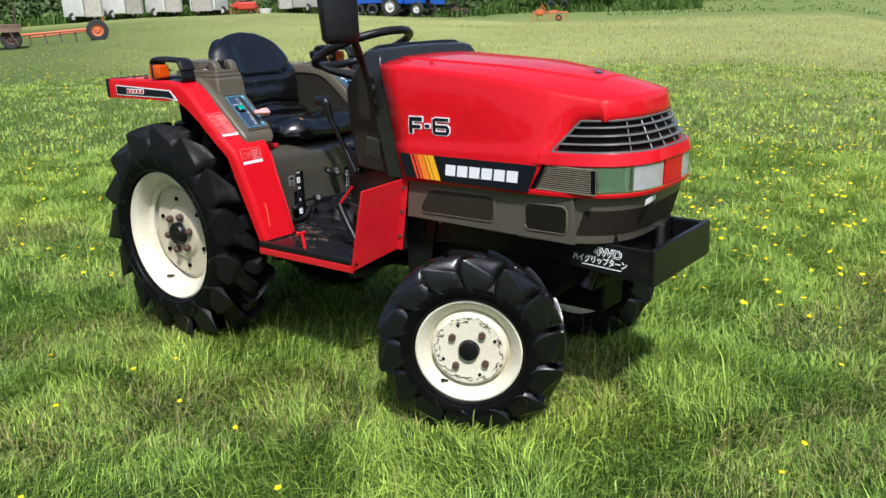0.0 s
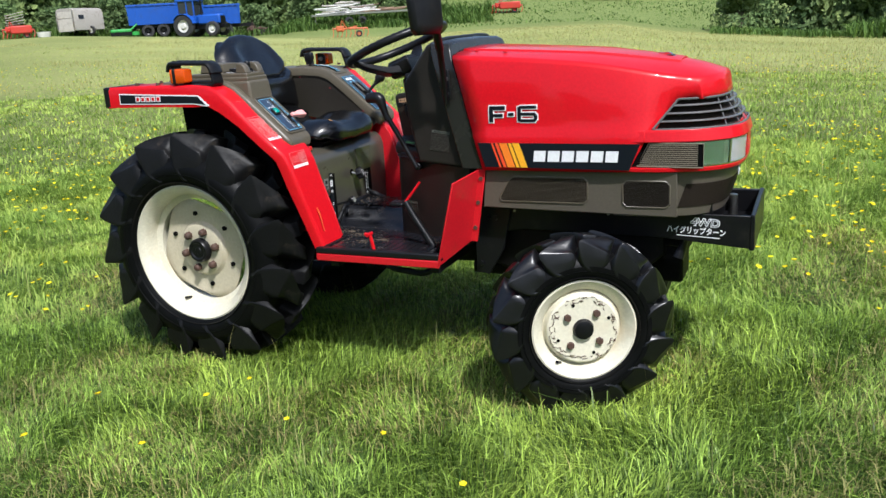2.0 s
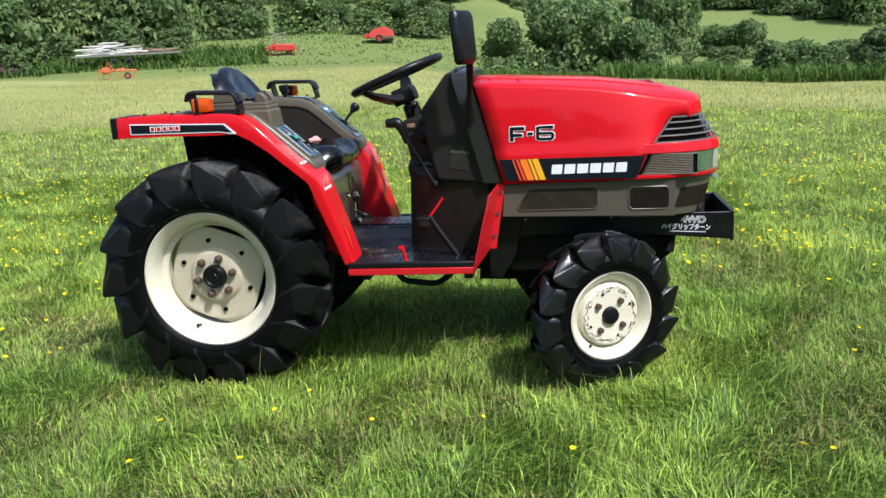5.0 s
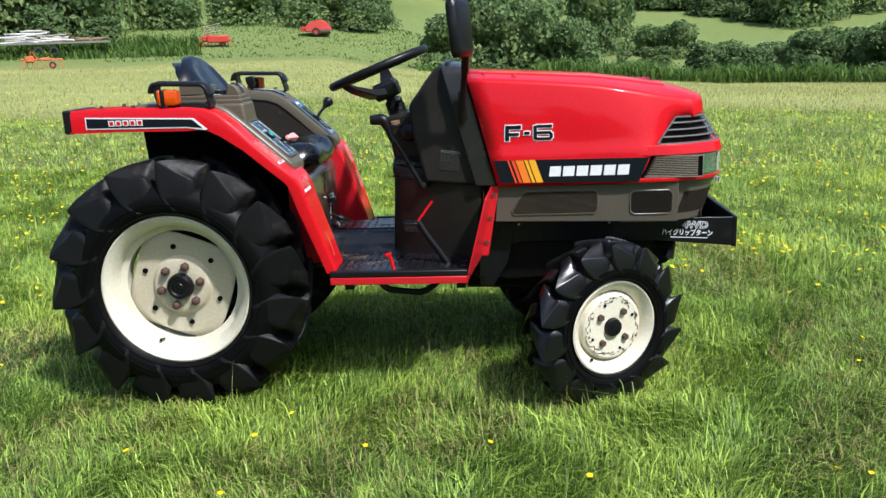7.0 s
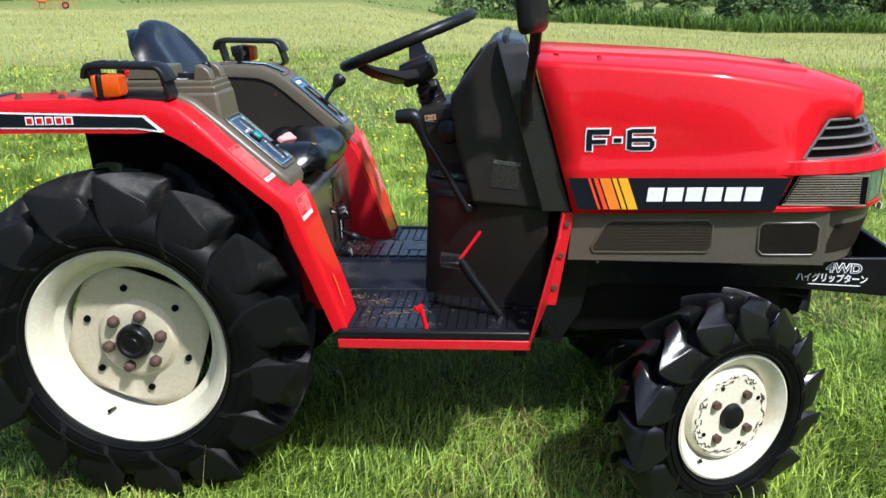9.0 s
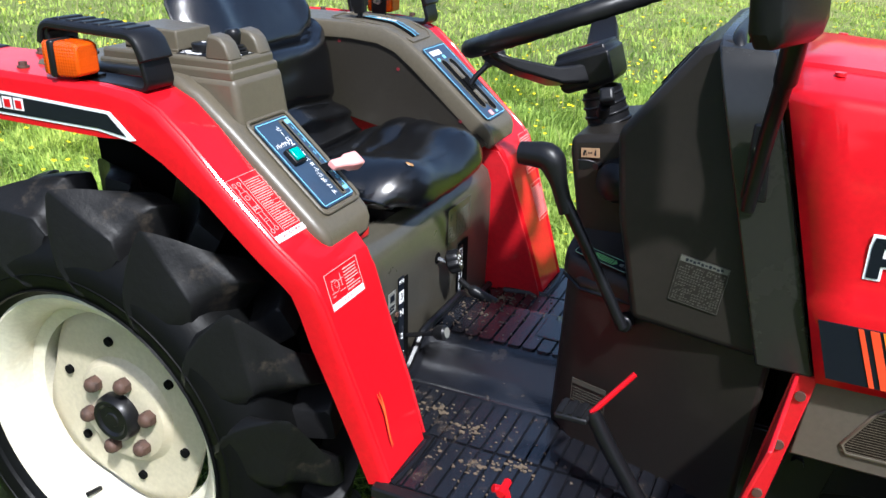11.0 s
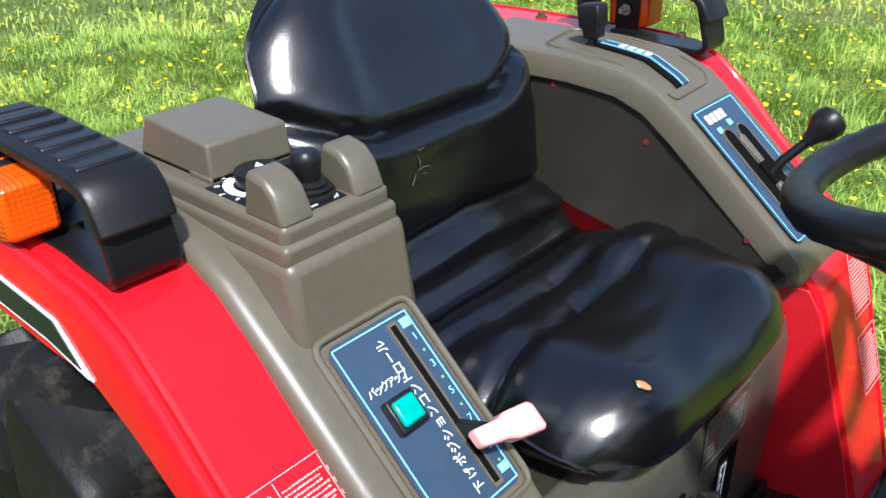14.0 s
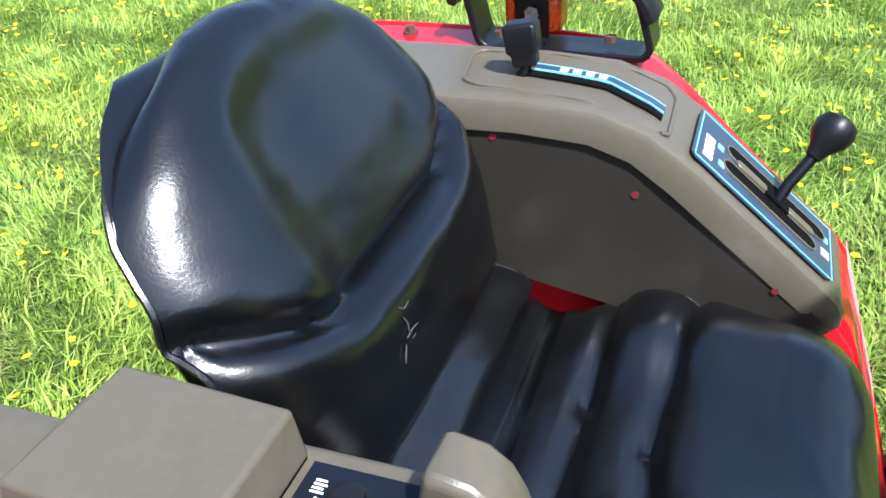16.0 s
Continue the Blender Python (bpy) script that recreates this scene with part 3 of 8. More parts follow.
def lug_mesh(radius, half, height, width, sweep, carcass):
    """One tread bar: narrow at the middle of the tread, swept back, widening to a scooped U-shaped end that runs down the shoulder."""
    k = height / 0.052
    # place across the tread, drop of the crown, share of the width, angle's share of the sweep
    table = [(-0.10, 0.014, 0.40, 0.00), (-0.06, 0.002, 0.42, 0.02), (0.20, 0.000, 0.46, 0.20), (0.45, 0.000, 0.56, 0.45), (0.66, 0.000, 0.74, 0.70), (0.80, 0.001, 0.92, 0.86), (0.865, 0.003, 1.00, 0.95),
             (0.880, 0.008, 1.00, 0.98), (0.930, 0.032, 0.99, 1.00), (0.972, 0.056, 0.95, 1.00), (1.004, 0.078, 0.86, 1.00), (1.020, 0.094, 0.70, 1.00), (1.027, 0.104, 0.48, 1.00), (1.030, 0.109, 0.22, 1.00)]
    rings = []
    at = np.linspace(0, len(table) - 1, 2 * len(table) - 1)
    for v, fall, wd, sw in zip(*[np.interp(at, range(len(table)), [row[c] for row in table]) for c in range(4)]):
        top = radius - fall * k
        a, w = -sweep * sw, width * wd
        base_v = v - max(0.0, v - 0.72) * 0.45
        base_r = min(carcass - 0.014, top - 0.010 * k) - max(0.0, v - 0.9) * 0.10 * k
        dip = 0.009 * k * max(0.0, min(1.0, (v - 0.70) / 0.24))
        saw = smooth((v - 0.25) / 0.5)
        ring = []
        for (du, hh), (su, sh) in zip(BAR, SAW):   # place round the tyre and height
            u, q = du + (su - du) * saw, hh + (sh - hh) * saw
            rr = base_r + (top - base_r) * q - dip * 0.35 * math.sin(math.pi * min(1.0, max(0.0, u + 0.5))) * saw
            vv = base_v + (v - base_v) * q ** 0.7
            ang = a + u * w / radius
            ring.append((rr * math.sin(ang), -vv * half, rr * math.cos(ang)))
        rings.append(ring)
    return loft(rings)


def make_wheel(name, radius, half, flange, rim_depth, lugs, lug_h, lug_w, sweep, bolts, rear):
    """A wheel about its own centre: the outer face looks along -y."""
    # rim: outer flange, dished well, inner flange, as one turned shell
    f, w = flange, half * 0.74
    rim_profile = [(-w - 0.004, f - 0.012), (-w - 0.010, f - 0.004), (-w - 0.008, f + 0.001), (-w, f + 0.001), (-w + 0.010, f - 0.010), (-w + 0.018, f - 0.024),
                   (-w * 0.35, f - 0.030), (-w * 0.25, f - 0.052), (w * 0.30, f - 0.054), (w * 0.45, f - 0.026), (w - 0.01, f - 0.02), (w, f), (w + 0.006, f + 0.001),
                   (w + 0.006, f - 0.012), (w * 0.45, f - 0.034), (w * 0.30, f - 0.060), (-w * 0.25, f - 0.060), (-w * 0.35, f - 0.040), (-w + 0.016, f - 0.034)]
    wheel = part(name, lathe(rim_profile + rim_profile[:1], 64), CREAM, None, "cream painted steel wheel rim")
    # tyre carcass
    R = radius - lug_h
    tp = [(-w - 0.002, f - 0.004), (-half * 0.93, f + 0.012), (-half * 1.0, f + (R - f) * 0.32), (-half * 1.0, f + (R - f) * 0.55), (-half * 0.94, R - 0.040), (-half * 0.80, R - 0.016), (-half * 0.5, R - 0.003), (0, R)]
    tp = tp + [(-a, b) for a, b in reversed(tp[:-1])]
    part("tyre", lathe(tp, 72), TYRE, wheel, "black rubber tyre with deep farm tread", angle=50)
    for k in range(4):
        r = f + (R - f) * (0.12 + 0.13 * k)
        x = -half * (0.945 + 0.02 * k)
        part("tyre_ring", lathe([(x + 0.004, r - 0.003), (x - 0.0035, r), (x + 0.004, r + 0.003)], 72), TYRE, wheel) if k in (0, 2) else None
    first = None
    for k in range(lugs):
        for side in (1, -1):
            m = Matrix.Rotation(2 * math.pi * (k + (0.5 if side < 0 else 0)) / lugs, 4, 'Y')
            if side < 0:
                m = m @ Matrix.Diagonal((1, -1, 1, 1))
            if first is None:
                first = part("lug", lug_mesh(radius, half, lug_h, lug_w, sweep, R), LUG if rear else LUG_GLOSS, wheel, "worn rubber tread bar", angle=62)
                first.matrix_basis = m
            else:
                share("lug", first, wheel, m)
    return wheel


def rear_wheel():
    wheel = make_wheel("rear_wheel", 0.432, 0.106, 0.250, 0.07, 15, 0.068, 0.122, 0.19, 6, True)
    # dished disc with eight flats, seen through gaps at the rim
    pts = []
    for k in range(64):
        a = 2 * math.pi * k / 64
        q = (math.degrees(a) + 43) % 90 - 45
        pts.append((a, min(0.199, 0.165 + 0.040 * (abs(q) / 45) ** 1.4)))
    prof = [(0.000, 0.030), (0.052, 0.0300), (0.084, 0.0300), (0.092, 0.0270), (0.098, 0.0190), (0.104, 0.0145), (0.165, 0.0140), (1.0, 0.016)]
    bm = bmesh.new()
    loops = []
    for r, y in prof:
        loops.append([bm.verts.new(((rr if r == 1.0 else r) * math.sin(a), -y, (rr if r == 1.0 else r) * math.cos(a))) for a, rr in pts] if r else [bm.verts.new((0, -y, 0))])
    for a, b in zip(loops, loops[1:]):
        n = len(b)
        for i in range(n):
            j = (i + 1) % n
            bm.faces.new((a[0], b[j], b[i]) if len(a) == 1 else (a[i], a[j], b[j], b[i]))
    d = part("wheel_disc", bm, CREAM_DISC, wheel, "cream dished wheel disc", angle=30)
    s = d.modifiers.new("plate", 'SOLIDIFY')
    s.thickness, s.offset = 0.006, -1
    part("hub_cap", lathe([(-0.052, 0), (-0.052, 0.012), (-0.050, 0.014), (-0.050, 0.026), (-0.054, 0.031), (-0.054, 0.038), (-0.046, 0.044), (-0.028, 0.045)], 32), BLACK, wheel, "black hub cap")
    for k in range(6):
        a = 2 * math.pi * k / 6
        px, pz = 0.070 * math.sin(a), 0.070 * math.cos(a)
        bm = tube([(px, -0.028, pz), (px, -0.044, pz)], 0.0150, 6)
        tube([(px, -0.043, pz), (px, -0.047, pz), (px, -0.051, pz), (px, -0.0525, pz)], [0.0135, 0.0125, 0.0090, 0.004], 12, bm)
        part("wheel_nut", bm, RUST, wheel, "rusty wheel nut", bevel=0.0015)
    for k in range(6):
        a = 2 * math.pi * k / 6 + 0.60
        part("disc_hole", disc((0.134 * math.sin(a), -0.0100, 0.134 * math.cos(a)), 0.0085, 0.0106, (0, -1, 0), 12), DARK_HOLE, wheel)
    part("valve", tube([(-0.02, -0.03, -0.205), (-0.022, -0.06, -0.198)], 0.005, 8), BLACK, wheel)
    part("axle_end", disc((0, 0.02, 0), 0.06, 0.16, (0, 1, 0), 20), GREASE, wheel)
    return wheel


def front_wheel():
    wheel = make_wheel("front_wheel", 0.278, 0.074, 0.156, 0.05, 14, 0.042, 0.096, 0.20, 4, False)
    prof = [(-0.050, 0.0), (-0.050, 0.060), (-0.052, 0.102), (-0.047, 0.109), (-0.032, 0.114), (-0.022, 0.120), (-0.014, 0.128)]
    d = part("wheel_disc", lathe(prof, 48), CREAM, wheel, "cream wheel disc with flaking paint", angle=30)
    s = d.modifiers.new("plate", 'SOLIDIFY')
    s.thickness = 0.004
    part("hub_cap", lathe([(-0.066, 0), (-0.066, 0.020), (-0.063, 0.028), (-0.050, 0.032)], 28), BLACK, wheel, "black hub cap")
    for k in range(4):
        a = 2 * math.pi * k / 4 + 0.35
        bm = disc((0.062 * math.sin(a), -0.049, 0.062 * math.cos(a)), 0.0115, 0.013, (0, -1, 0), 6)
        part("wheel_nut", bm, RUST, wheel, "rusty wheel nut", bevel=0.0015)
        a += 0.5
        part("disc_hole", disc((0.082 * math.sin(a), -0.0495, 0.082 * math.cos(a)), 0.005, 0.004, (0, -1, 0), 10), DARK_HOLE, wheel)
    # flaked paint: thin dark curls round the disc's shoulder
    rg = random.Random(8)
    bm = bmesh.new()
    for k in range(70):
        a = rg.uniform(0, 6.28)
        r = rg.uniform(0.086, 0.103)
        da = rg.uniform(0.06, 0.22)
        p = [((r + rg.uniform(-0.005, 0.005)) * math.sin(a + da * t), -0.0525, (r + rg.uniform(-0.005, 0.005)) * math.cos(a + da * t)) for t in (0, 0.35, 0.7, 1)]
        tube(p, [0.0006, 0.0014, 0.0011, 0.0005], 5, bm)
    tagged(part("flaked_paint", bm, RUST, wheel, "dark cracks of flaking paint"), kind="stuff")
    part("valve", tube([(-0.02, -0.03, -0.126), (-0.045, -0.056, -0.118)], 0.0045, 8), BLACK, wheel)
    part("axle_end", disc((0, 0.0, 0), 0.05, 0.12, (0, 1, 0), 18), GREASE, wheel)
    return wheel


REAR_Y, FRONT_Y, STEER = 0.385, 0.409, 28.0
w = rear_wheel()
w.parent = tractor
w.matrix_basis = pose(0, -REAR_Y, 0.415, 0, 18, 0)
w2 = copy_thing(w, pose(0, REAR_Y, 0.415, 0, 0, 180))
w = front_wheel()
w.parent = tractor
w.matrix_basis = pose(1.408, -FRONT_Y, 0.262, 0, 20, STEER)
w2 = copy_thing(w, pose(1.318, 0.406, 0.262, 0, 0, 180 + STEER))

# ---- bonnet ----
Z_MID = [(0.97, 1.082), (1.12, 1.072), (1.26, 1.061), (1.41, 1.048), (1.54, 1.029), (1.60, 1.016), (1.65, 0.999), (1.68, 0.986), (1.70, 0.977)]
Z_SHOULDER = [(0.97, 1.068), (1.11, 1.058), (1.24, 1.046), (1.376, 1.030), (1.513, 1.006), (1.616, 0.984), (1.66, 0.976), (1.70, 0.967)]
W_FOLD = [(1.07, 0.283), (1.40, 0.283), (1.50, 0.283), (1.56, 0.279), (1.593, 0.266), (1.62, 0.244), (1.66, 0.224), (1.70, 0.205)]
W_SHOULDER = [(1.07, 0.272), (1.30, 0.270), (1.40, 0.265), (1.50, 0.253), (1.58, 0.237), (1.64, 0.219), (1.68, 0.206), (1.70, 0.199)]
W_PANEL = [(1.07, 0.160), (1.40, 0.138), (1.59, 0.086), (1.62, 0.078)]
Z_BOTTOM = [(1.07, 0.703), (1.53, 0.703), (1.575, 0.790), (1.5751, 0.790), (1.606, 0.824), (1.622, 0.865), (1.655, 0.905), (1.81, 0.905)]


def plan_x(w, front, y, x0=1.48, n=3.2):
    """The nose in plan: where a wall of half-width w and the given front reaches y."""
    return x0 + (front - x0) * max(0.0, 1 - (abs(y) / w) ** n) ** (1 / n)


def make_bonnet():
    """Flat leaning sides, a soft shoulder, a low raised panel along the top, and a short front face that bows over the grille."""
    def bow(y):
        return plan_x(0.255, 1.786, min(abs(y), 0.196), n=2.9) - 1.726

    def section(x):
        zb, zs, zt = curve_at(Z_BOTTOM, x), curve_at(Z_SHOULDER, x), curve_at(Z_MID, x)
        wf, ws = curve_at(W_FOLD, x), curve_at(W_SHOULDER, x)
        bead = 0.005 if x < 1.615 else 0.0
        wp = min(curve_at(W_PANEL, x), ws - 0.06)

        def flank(z):
            if z < 0.824:
                return wf + 0.006 * min(1, (0.824 - z) / 0.012), z
            return wf + (ws - wf) * (z - 0.824) / (zs - 0.824), z
        zs0 = zs - 0.016
        ys = flank(zs0)[0]
        half = [flank(zb), flank(max(0.812, zb)), flank(max(0.824, zb)), flank(max(0.86, zb)), flank(zb + (zs0 - zb) * 0.62), flank(zs0),
                (ys - 0.0035, zs - 0.008), (ys - 0.0095, zs - 0.0025), (ys - 0.018, zs), (ys - 0.040, zs + (zt - zs) * 0.16), ((ys + wp) / 2, zs + (zt - zs) * 0.46), (wp + 0.004, zs + (zt - zs) * 0.72),
                (wp - 0.002, zs + (zt - zs) * 0.74 + bead), (wp * 0.5, zt + bead * 0.8 - 0.001), (0, zt + bead)]
        return [(max(y, 0.0), z) for y, z in half]
    xs = [1.07, 1.12, 1.2, 1.3, 1.4, 1.48, 1.53, 1.5315, 1.5525, 1.575, 1.5765, 1.606, 1.6145, 1.6155, 1.64, 1.655, 1.68, 1.70]
    rings = []
    for x in xs:
        half = section(x)
        ring = [(-y, z) for y, z in half] + [(y, z) for y, z in reversed(half[:-1])]
        fade = max(0.0, min(1.0, (1.40 - x) / 0.33))
        rings.append([(x + bow(y) * smooth((x - 1.52) / 0.18) - 0.262 * (z - 0.703) * fade, y, z) for y, z in ring])
    # over the front edge and down the front face to the grille
    for dx, drop, pinch in ((0.010, 0.05, 0.9985), (0.0165, 0.16, 0.996), (0.0205, 0.36, 0.993), (0.0245, 0.70, 0.990), (0.0275, 1.0, 0.988)):
        out = []
        for y, z in ring:
            zz = z - (z - 0.905) * drop
            out.append((1.70 + bow(y) + dx, y * pinch, zz))
        rings.append(out)
    bm = loft(rings, closed=False)
    bmesh.ops.remove_doubles(bm, verts=bm.verts, dist=0.0004)
    ob = part("bonnet", bm, RED, tractor, "glossy red engine bonnet", angle=30)
    s = ob.modifiers.new("sheet", 'SOLIDIFY')
    s.thickness, s.offset = 0.004, -1
    return ob


bonnet = make_bonnet()


def band(z0, z1, w0, f0, w1, f1, y_from, y_to, thick=0.006, steps=40, x0=1.48, n=3.2, back=None):
    """A strip of the nose's wall between two heights and between two places across it; back: how far it runs down the side."""
    def line(wd, fr, z, inset):
        pts = []
        if back is not None:
            pts += [(b, -(wd - inset), z) for b in np.linspace(back, x0, 5)[:-1]]
        ys = [-wd * math.cos(t) for t in np.linspace(0, math.pi, steps)]
        for y in ys:
            if (y_from is None or y >= y_from) and (y_to is None or y <= y_to):
                pts.append((plan_x(wd, fr, y, x0, n) - inset * (1 if abs(y) < wd * 0.8 else 0.4), y * (1 - inset / wd), z))
        if back is not None:
            pts += [(b, wd - inset, z) for b in np.linspace(x0, back, 5)[1:]]
        return pts
    a, b, c, d = line(w0, f0, z0, 0), line(w1, f1, z1, 0), line(w1, f1, z1, thick), line(w0, f0, z0, thick)
    n_ = min(len(a), len(b))
    return loft([[p[i] for p in (a, b, c, d)] for i in range(n_)])


# red rim above the lamps, thin red lip under them, brown apron round the foot of the nose
part("nose_rim", band(0.790, 0.824, 0.287, 1.848, 0.280, 1.838, None, None, 0.03, back=1.578), RED, tractor, "glossy red nose moulding", bevel=0.003)
part("nose_lip", band(0.703, 0.716, 0.287, 1.838, 0.288, 1.842, None, None, 0.02, back=1.532), RED, tractor, bevel=0.002)


# front grille: dark mesh behind bright slats and posts, in a thin frame
def grille_at(u, k, out=0.0):
    """A place on the grille: u runs across it from -1 to 1, k up it from 0 to 1."""
    a = math.sin(u * math.pi / 2)
    y0, y1 = 0.2625 * a, 0.2150 * a
    p = Vector((plan_x(0.266, 1.836, y0, n=2.9), y0, 0.824)).lerp(Vector((plan_x(0.218, 1.784, y1, 1.60, 2.9), y1, 0.907)), k)
    n_ = Vector((max(0.05, p.x - 1.58), p.y * 1.1, 0.05)).normalized()
    return p + n_ * out


def grille_strip(k0, k1, o0, o1, u0=-1.0, u1=1.0, steps=48):
    return loft([[grille_at(u, k0, o0), grille_at(u, k0, o1), grille_at(u, k1, o1), grille_at(u, k1, o0)] for u in np.linspace(u0, u1, steps)])


grille = part("front_grille", grille_strip(0.0, 1.0, -0.022, -0.016), MESH, tractor, "black front grille with glossy slats")
for k in (0.27, 0.53, 0.79):
    part("slat", grille_strip(k - 0.035, k + 0.035, -0.014, 0.004, -0.97, 0.97), GRILLE, grille, "glossy dark grille slat", bevel=0.0015)
for y in (-0.175, -0.108, -0.038, 0.038, 0.108, 0.175):
    u = math.asin(y / 0.2625) * 2 / math.pi
    part("grille_post", tube([grille_at(u, 0.02, -0.004), grille_at(u, 0.98, -0.004)], 0.0022, 6), GRILLE, grille)
ring = [grille_at(u, 1.0, 0.001) for u in np.linspace(-0.985, 0.985, 40)] + [grille_at(0.995, k, 0.001) for k in (0.8, 0.5, 0.2)] + [grille_at(u, 0.01, 0.001) for u in np.linspace(1, -1, 40)] + [grille_at(-0.995, k, 0.001) for k in (0.2, 0.5, 0.8)]
part("grille_frame", tube(ring + ring[:2], 0.0036, 6, caps=False), GRILLE, grille, "grey grille frame")
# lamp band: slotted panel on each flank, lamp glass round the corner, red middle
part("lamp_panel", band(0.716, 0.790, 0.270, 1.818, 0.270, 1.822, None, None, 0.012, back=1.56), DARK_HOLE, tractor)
for side in (-1, 1):
    def span(a, b):
        return (-a, -b) if side < 0 else (b, a)
    fl = part("side_vent", prism([(1.553, 0.720), (1.742, 0.718), (1.742, 0.787), (1.588, 0.788)], "y", side * 0.2765, side * 0.270), DARK_HOLE, tractor, "slotted brown vent panel", bevel=0.004)
    rim_ = [(1.553, 0.720), (1.742, 0.718), (1.742, 0.787), (1.588, 0.788)]
    part("vent_frame", tube([Vector((x, side * 0.2785, z)) for x, z in rim_ + rim_[:2]], 0.0022, 6, caps=False), VENT, fl, "pale brown vent frame")
    for k in range(11):
        z = 0.7245 + k * 0.0058
        sh = 1.558 + (z - 0.722) * 0.53
        part("vent_slat", prism([(sh, z - 0.0013), (1.726, z - 0.0013), (1.726, z + 0.0013), (sh, z + 0.0013)], "y", side * 0.2800, side * 0.2755), VENT, fl, bevel=0.0004)
    housing = part("headlamp", band(0.719, 0.788, 0.276, 1.826, 0.276, 1.829, *span(0.262, 0.052), 0.004, steps=90), CHROME, tractor, "headlamp with clear and green-tinted glass")
    part("side_reflector", band(0.722, 0.786, 0.2785, 1.829, 0.2785, 1.832, *span(0.2625, 0.196), 0.002, steps=160), REFLECTOR_GREEN, housing, "dark green tinted reflector")
    part("lamp_glass", band(0.717, 0.789, 0.286, 1.839, 0.285, 1.842, *span(0.190, 0.062), 0.003, steps=140), LENS, housing, "clear lamp glass")
    part("side_glass", band(0.717, 0.789, 0.286, 1.839, 0.285, 1.842, *span(0.264, 0.193), 0.003, steps=160), LENS_GREEN, housing, "greenish lamp glass")
    part("glass_joint", band(0.718, 0.788, 0.2866, 1.8396, 0.2856, 1.8426, *span(0.1945, 0.1880), 0.006, steps=400), CHROME, housing)
    part("lamp_trim", band(0.7165, 0.7215, 0.2868, 1.840, 0.2866, 1.841, *span(0.264, 0.062), 0.004, steps=160), CHROME, housing, "bright lower lamp trim")
    y = side * 0.125
    part("reflector", tube([(plan_x(0.276, 1.826, y) - 0.03, y, 0.753), (plan_x(0.276, 1.826, y) + 0.003, y, 0.753)], [0.012, 0.030], 20), CHROME, housing)
mid = part("nose_centre", band(0.716, 0.790, 0.287, 1.840, 0.286, 1.844, -0.060, 0.060, 0.012, steps=160), RED, tractor, "ribbed red panel between the lamps")
for k in range(9):
    z = 0.722 + k * 0.0075
    part("rib", band(z, z + 0.003, 0.287, 1.843, 0.287, 1.843, -0.058, 0.058, 0.004, steps=160), RED, mid)

# brown lower panels with mesh windows
for side in (-1, 1):
    flank = part("lower_panel", prism([(1.058, 0.578), (1.665, 0.566), (1.665, 0.700), (1.071, 0.700)], "y", side * 0.268, side * 0.258), COWL, tractor, "brown lower engine panel with mesh windows", bevel=0.003)
    for x0, x1 in ((1.112, 1.402), (1.510, 1.648)):
        z0, z1 = 0.601 - (x0 - 1.1) * 0.015, 0.680 - (x0 - 1.1) * 0.015
        r = 0.012
        s = 0.042 if x0 < 1.3 else 0.0
        out = [(x0 + s * 0.12, z0 + r), (x0 + r, z0), (x1 - r, z0), (x1, z0 + r), (x1, z1 - r), (x1 - r, z1), (x0 + r + s, z1), (x0 + s * 0.86, z1 - r)]
        part("window_frame", tube([Vector((p[0], side * 0.269, p[1])) for p in out + out[:2]], 0.0028, 6, caps=False), OLIVE, flank)
        part("mesh_window", prism(out, "y", side * 0.2700, side * 0.2660), MESH, flank, "brown wire mesh")
        bm = bmesh.new()
        for k in range(1, 21):
            f = k / 21
            z = z0 + (z1 - z0) * f
            tube([(x0 + 0.003 + s * f, side * 0.2710, z), ((x0 + x1) / 2, side * 0.2710, z - 0.0004), (x1 - 0.003, side * 0.2710, z)], 0.00045, 4, bm)
        part("wire_mesh", bm, OLIVE if x0 < 1.3 else OLIVE_DARK, flank, "thin painted wires")
apron = part("front_apron", band(0.566, 0.702, 0.266, 1.786, 0.270, 1.826, None, None, 0.012, back=1.668), COWL, tractor, "brown wrap-round front apron with mesh", bevel=0.002)
part("apron_mesh", band(0.594, 0.664, 0.2686, 1.7960, 0.2710, 1.8165, -0.252, 0.252, 0.003, steps=80), MESH, apron, "dark wire mesh")
part("apron_seam", band(0.567, 0.700, 0.2665, 1.787, 0.2705, 1.827, -0.2663, -0.2625, 0.003, steps=400), OLIVE, apron)
bm = bmesh.new()
for k in range(5):
    x = -0.055 + k * 0.024
    block(bm, (x, -0.008, 0), (x + 0.018, 0.008, 0.002))
m = basis((plan_x(0.270, 1.824, -0.1) + 0.002, -0.10, 0.684), (-0.12, 1, 0), (0.15, 0, 1))
part("badge", moved(bm, m), WHITE, apron, "white badge on the apron")

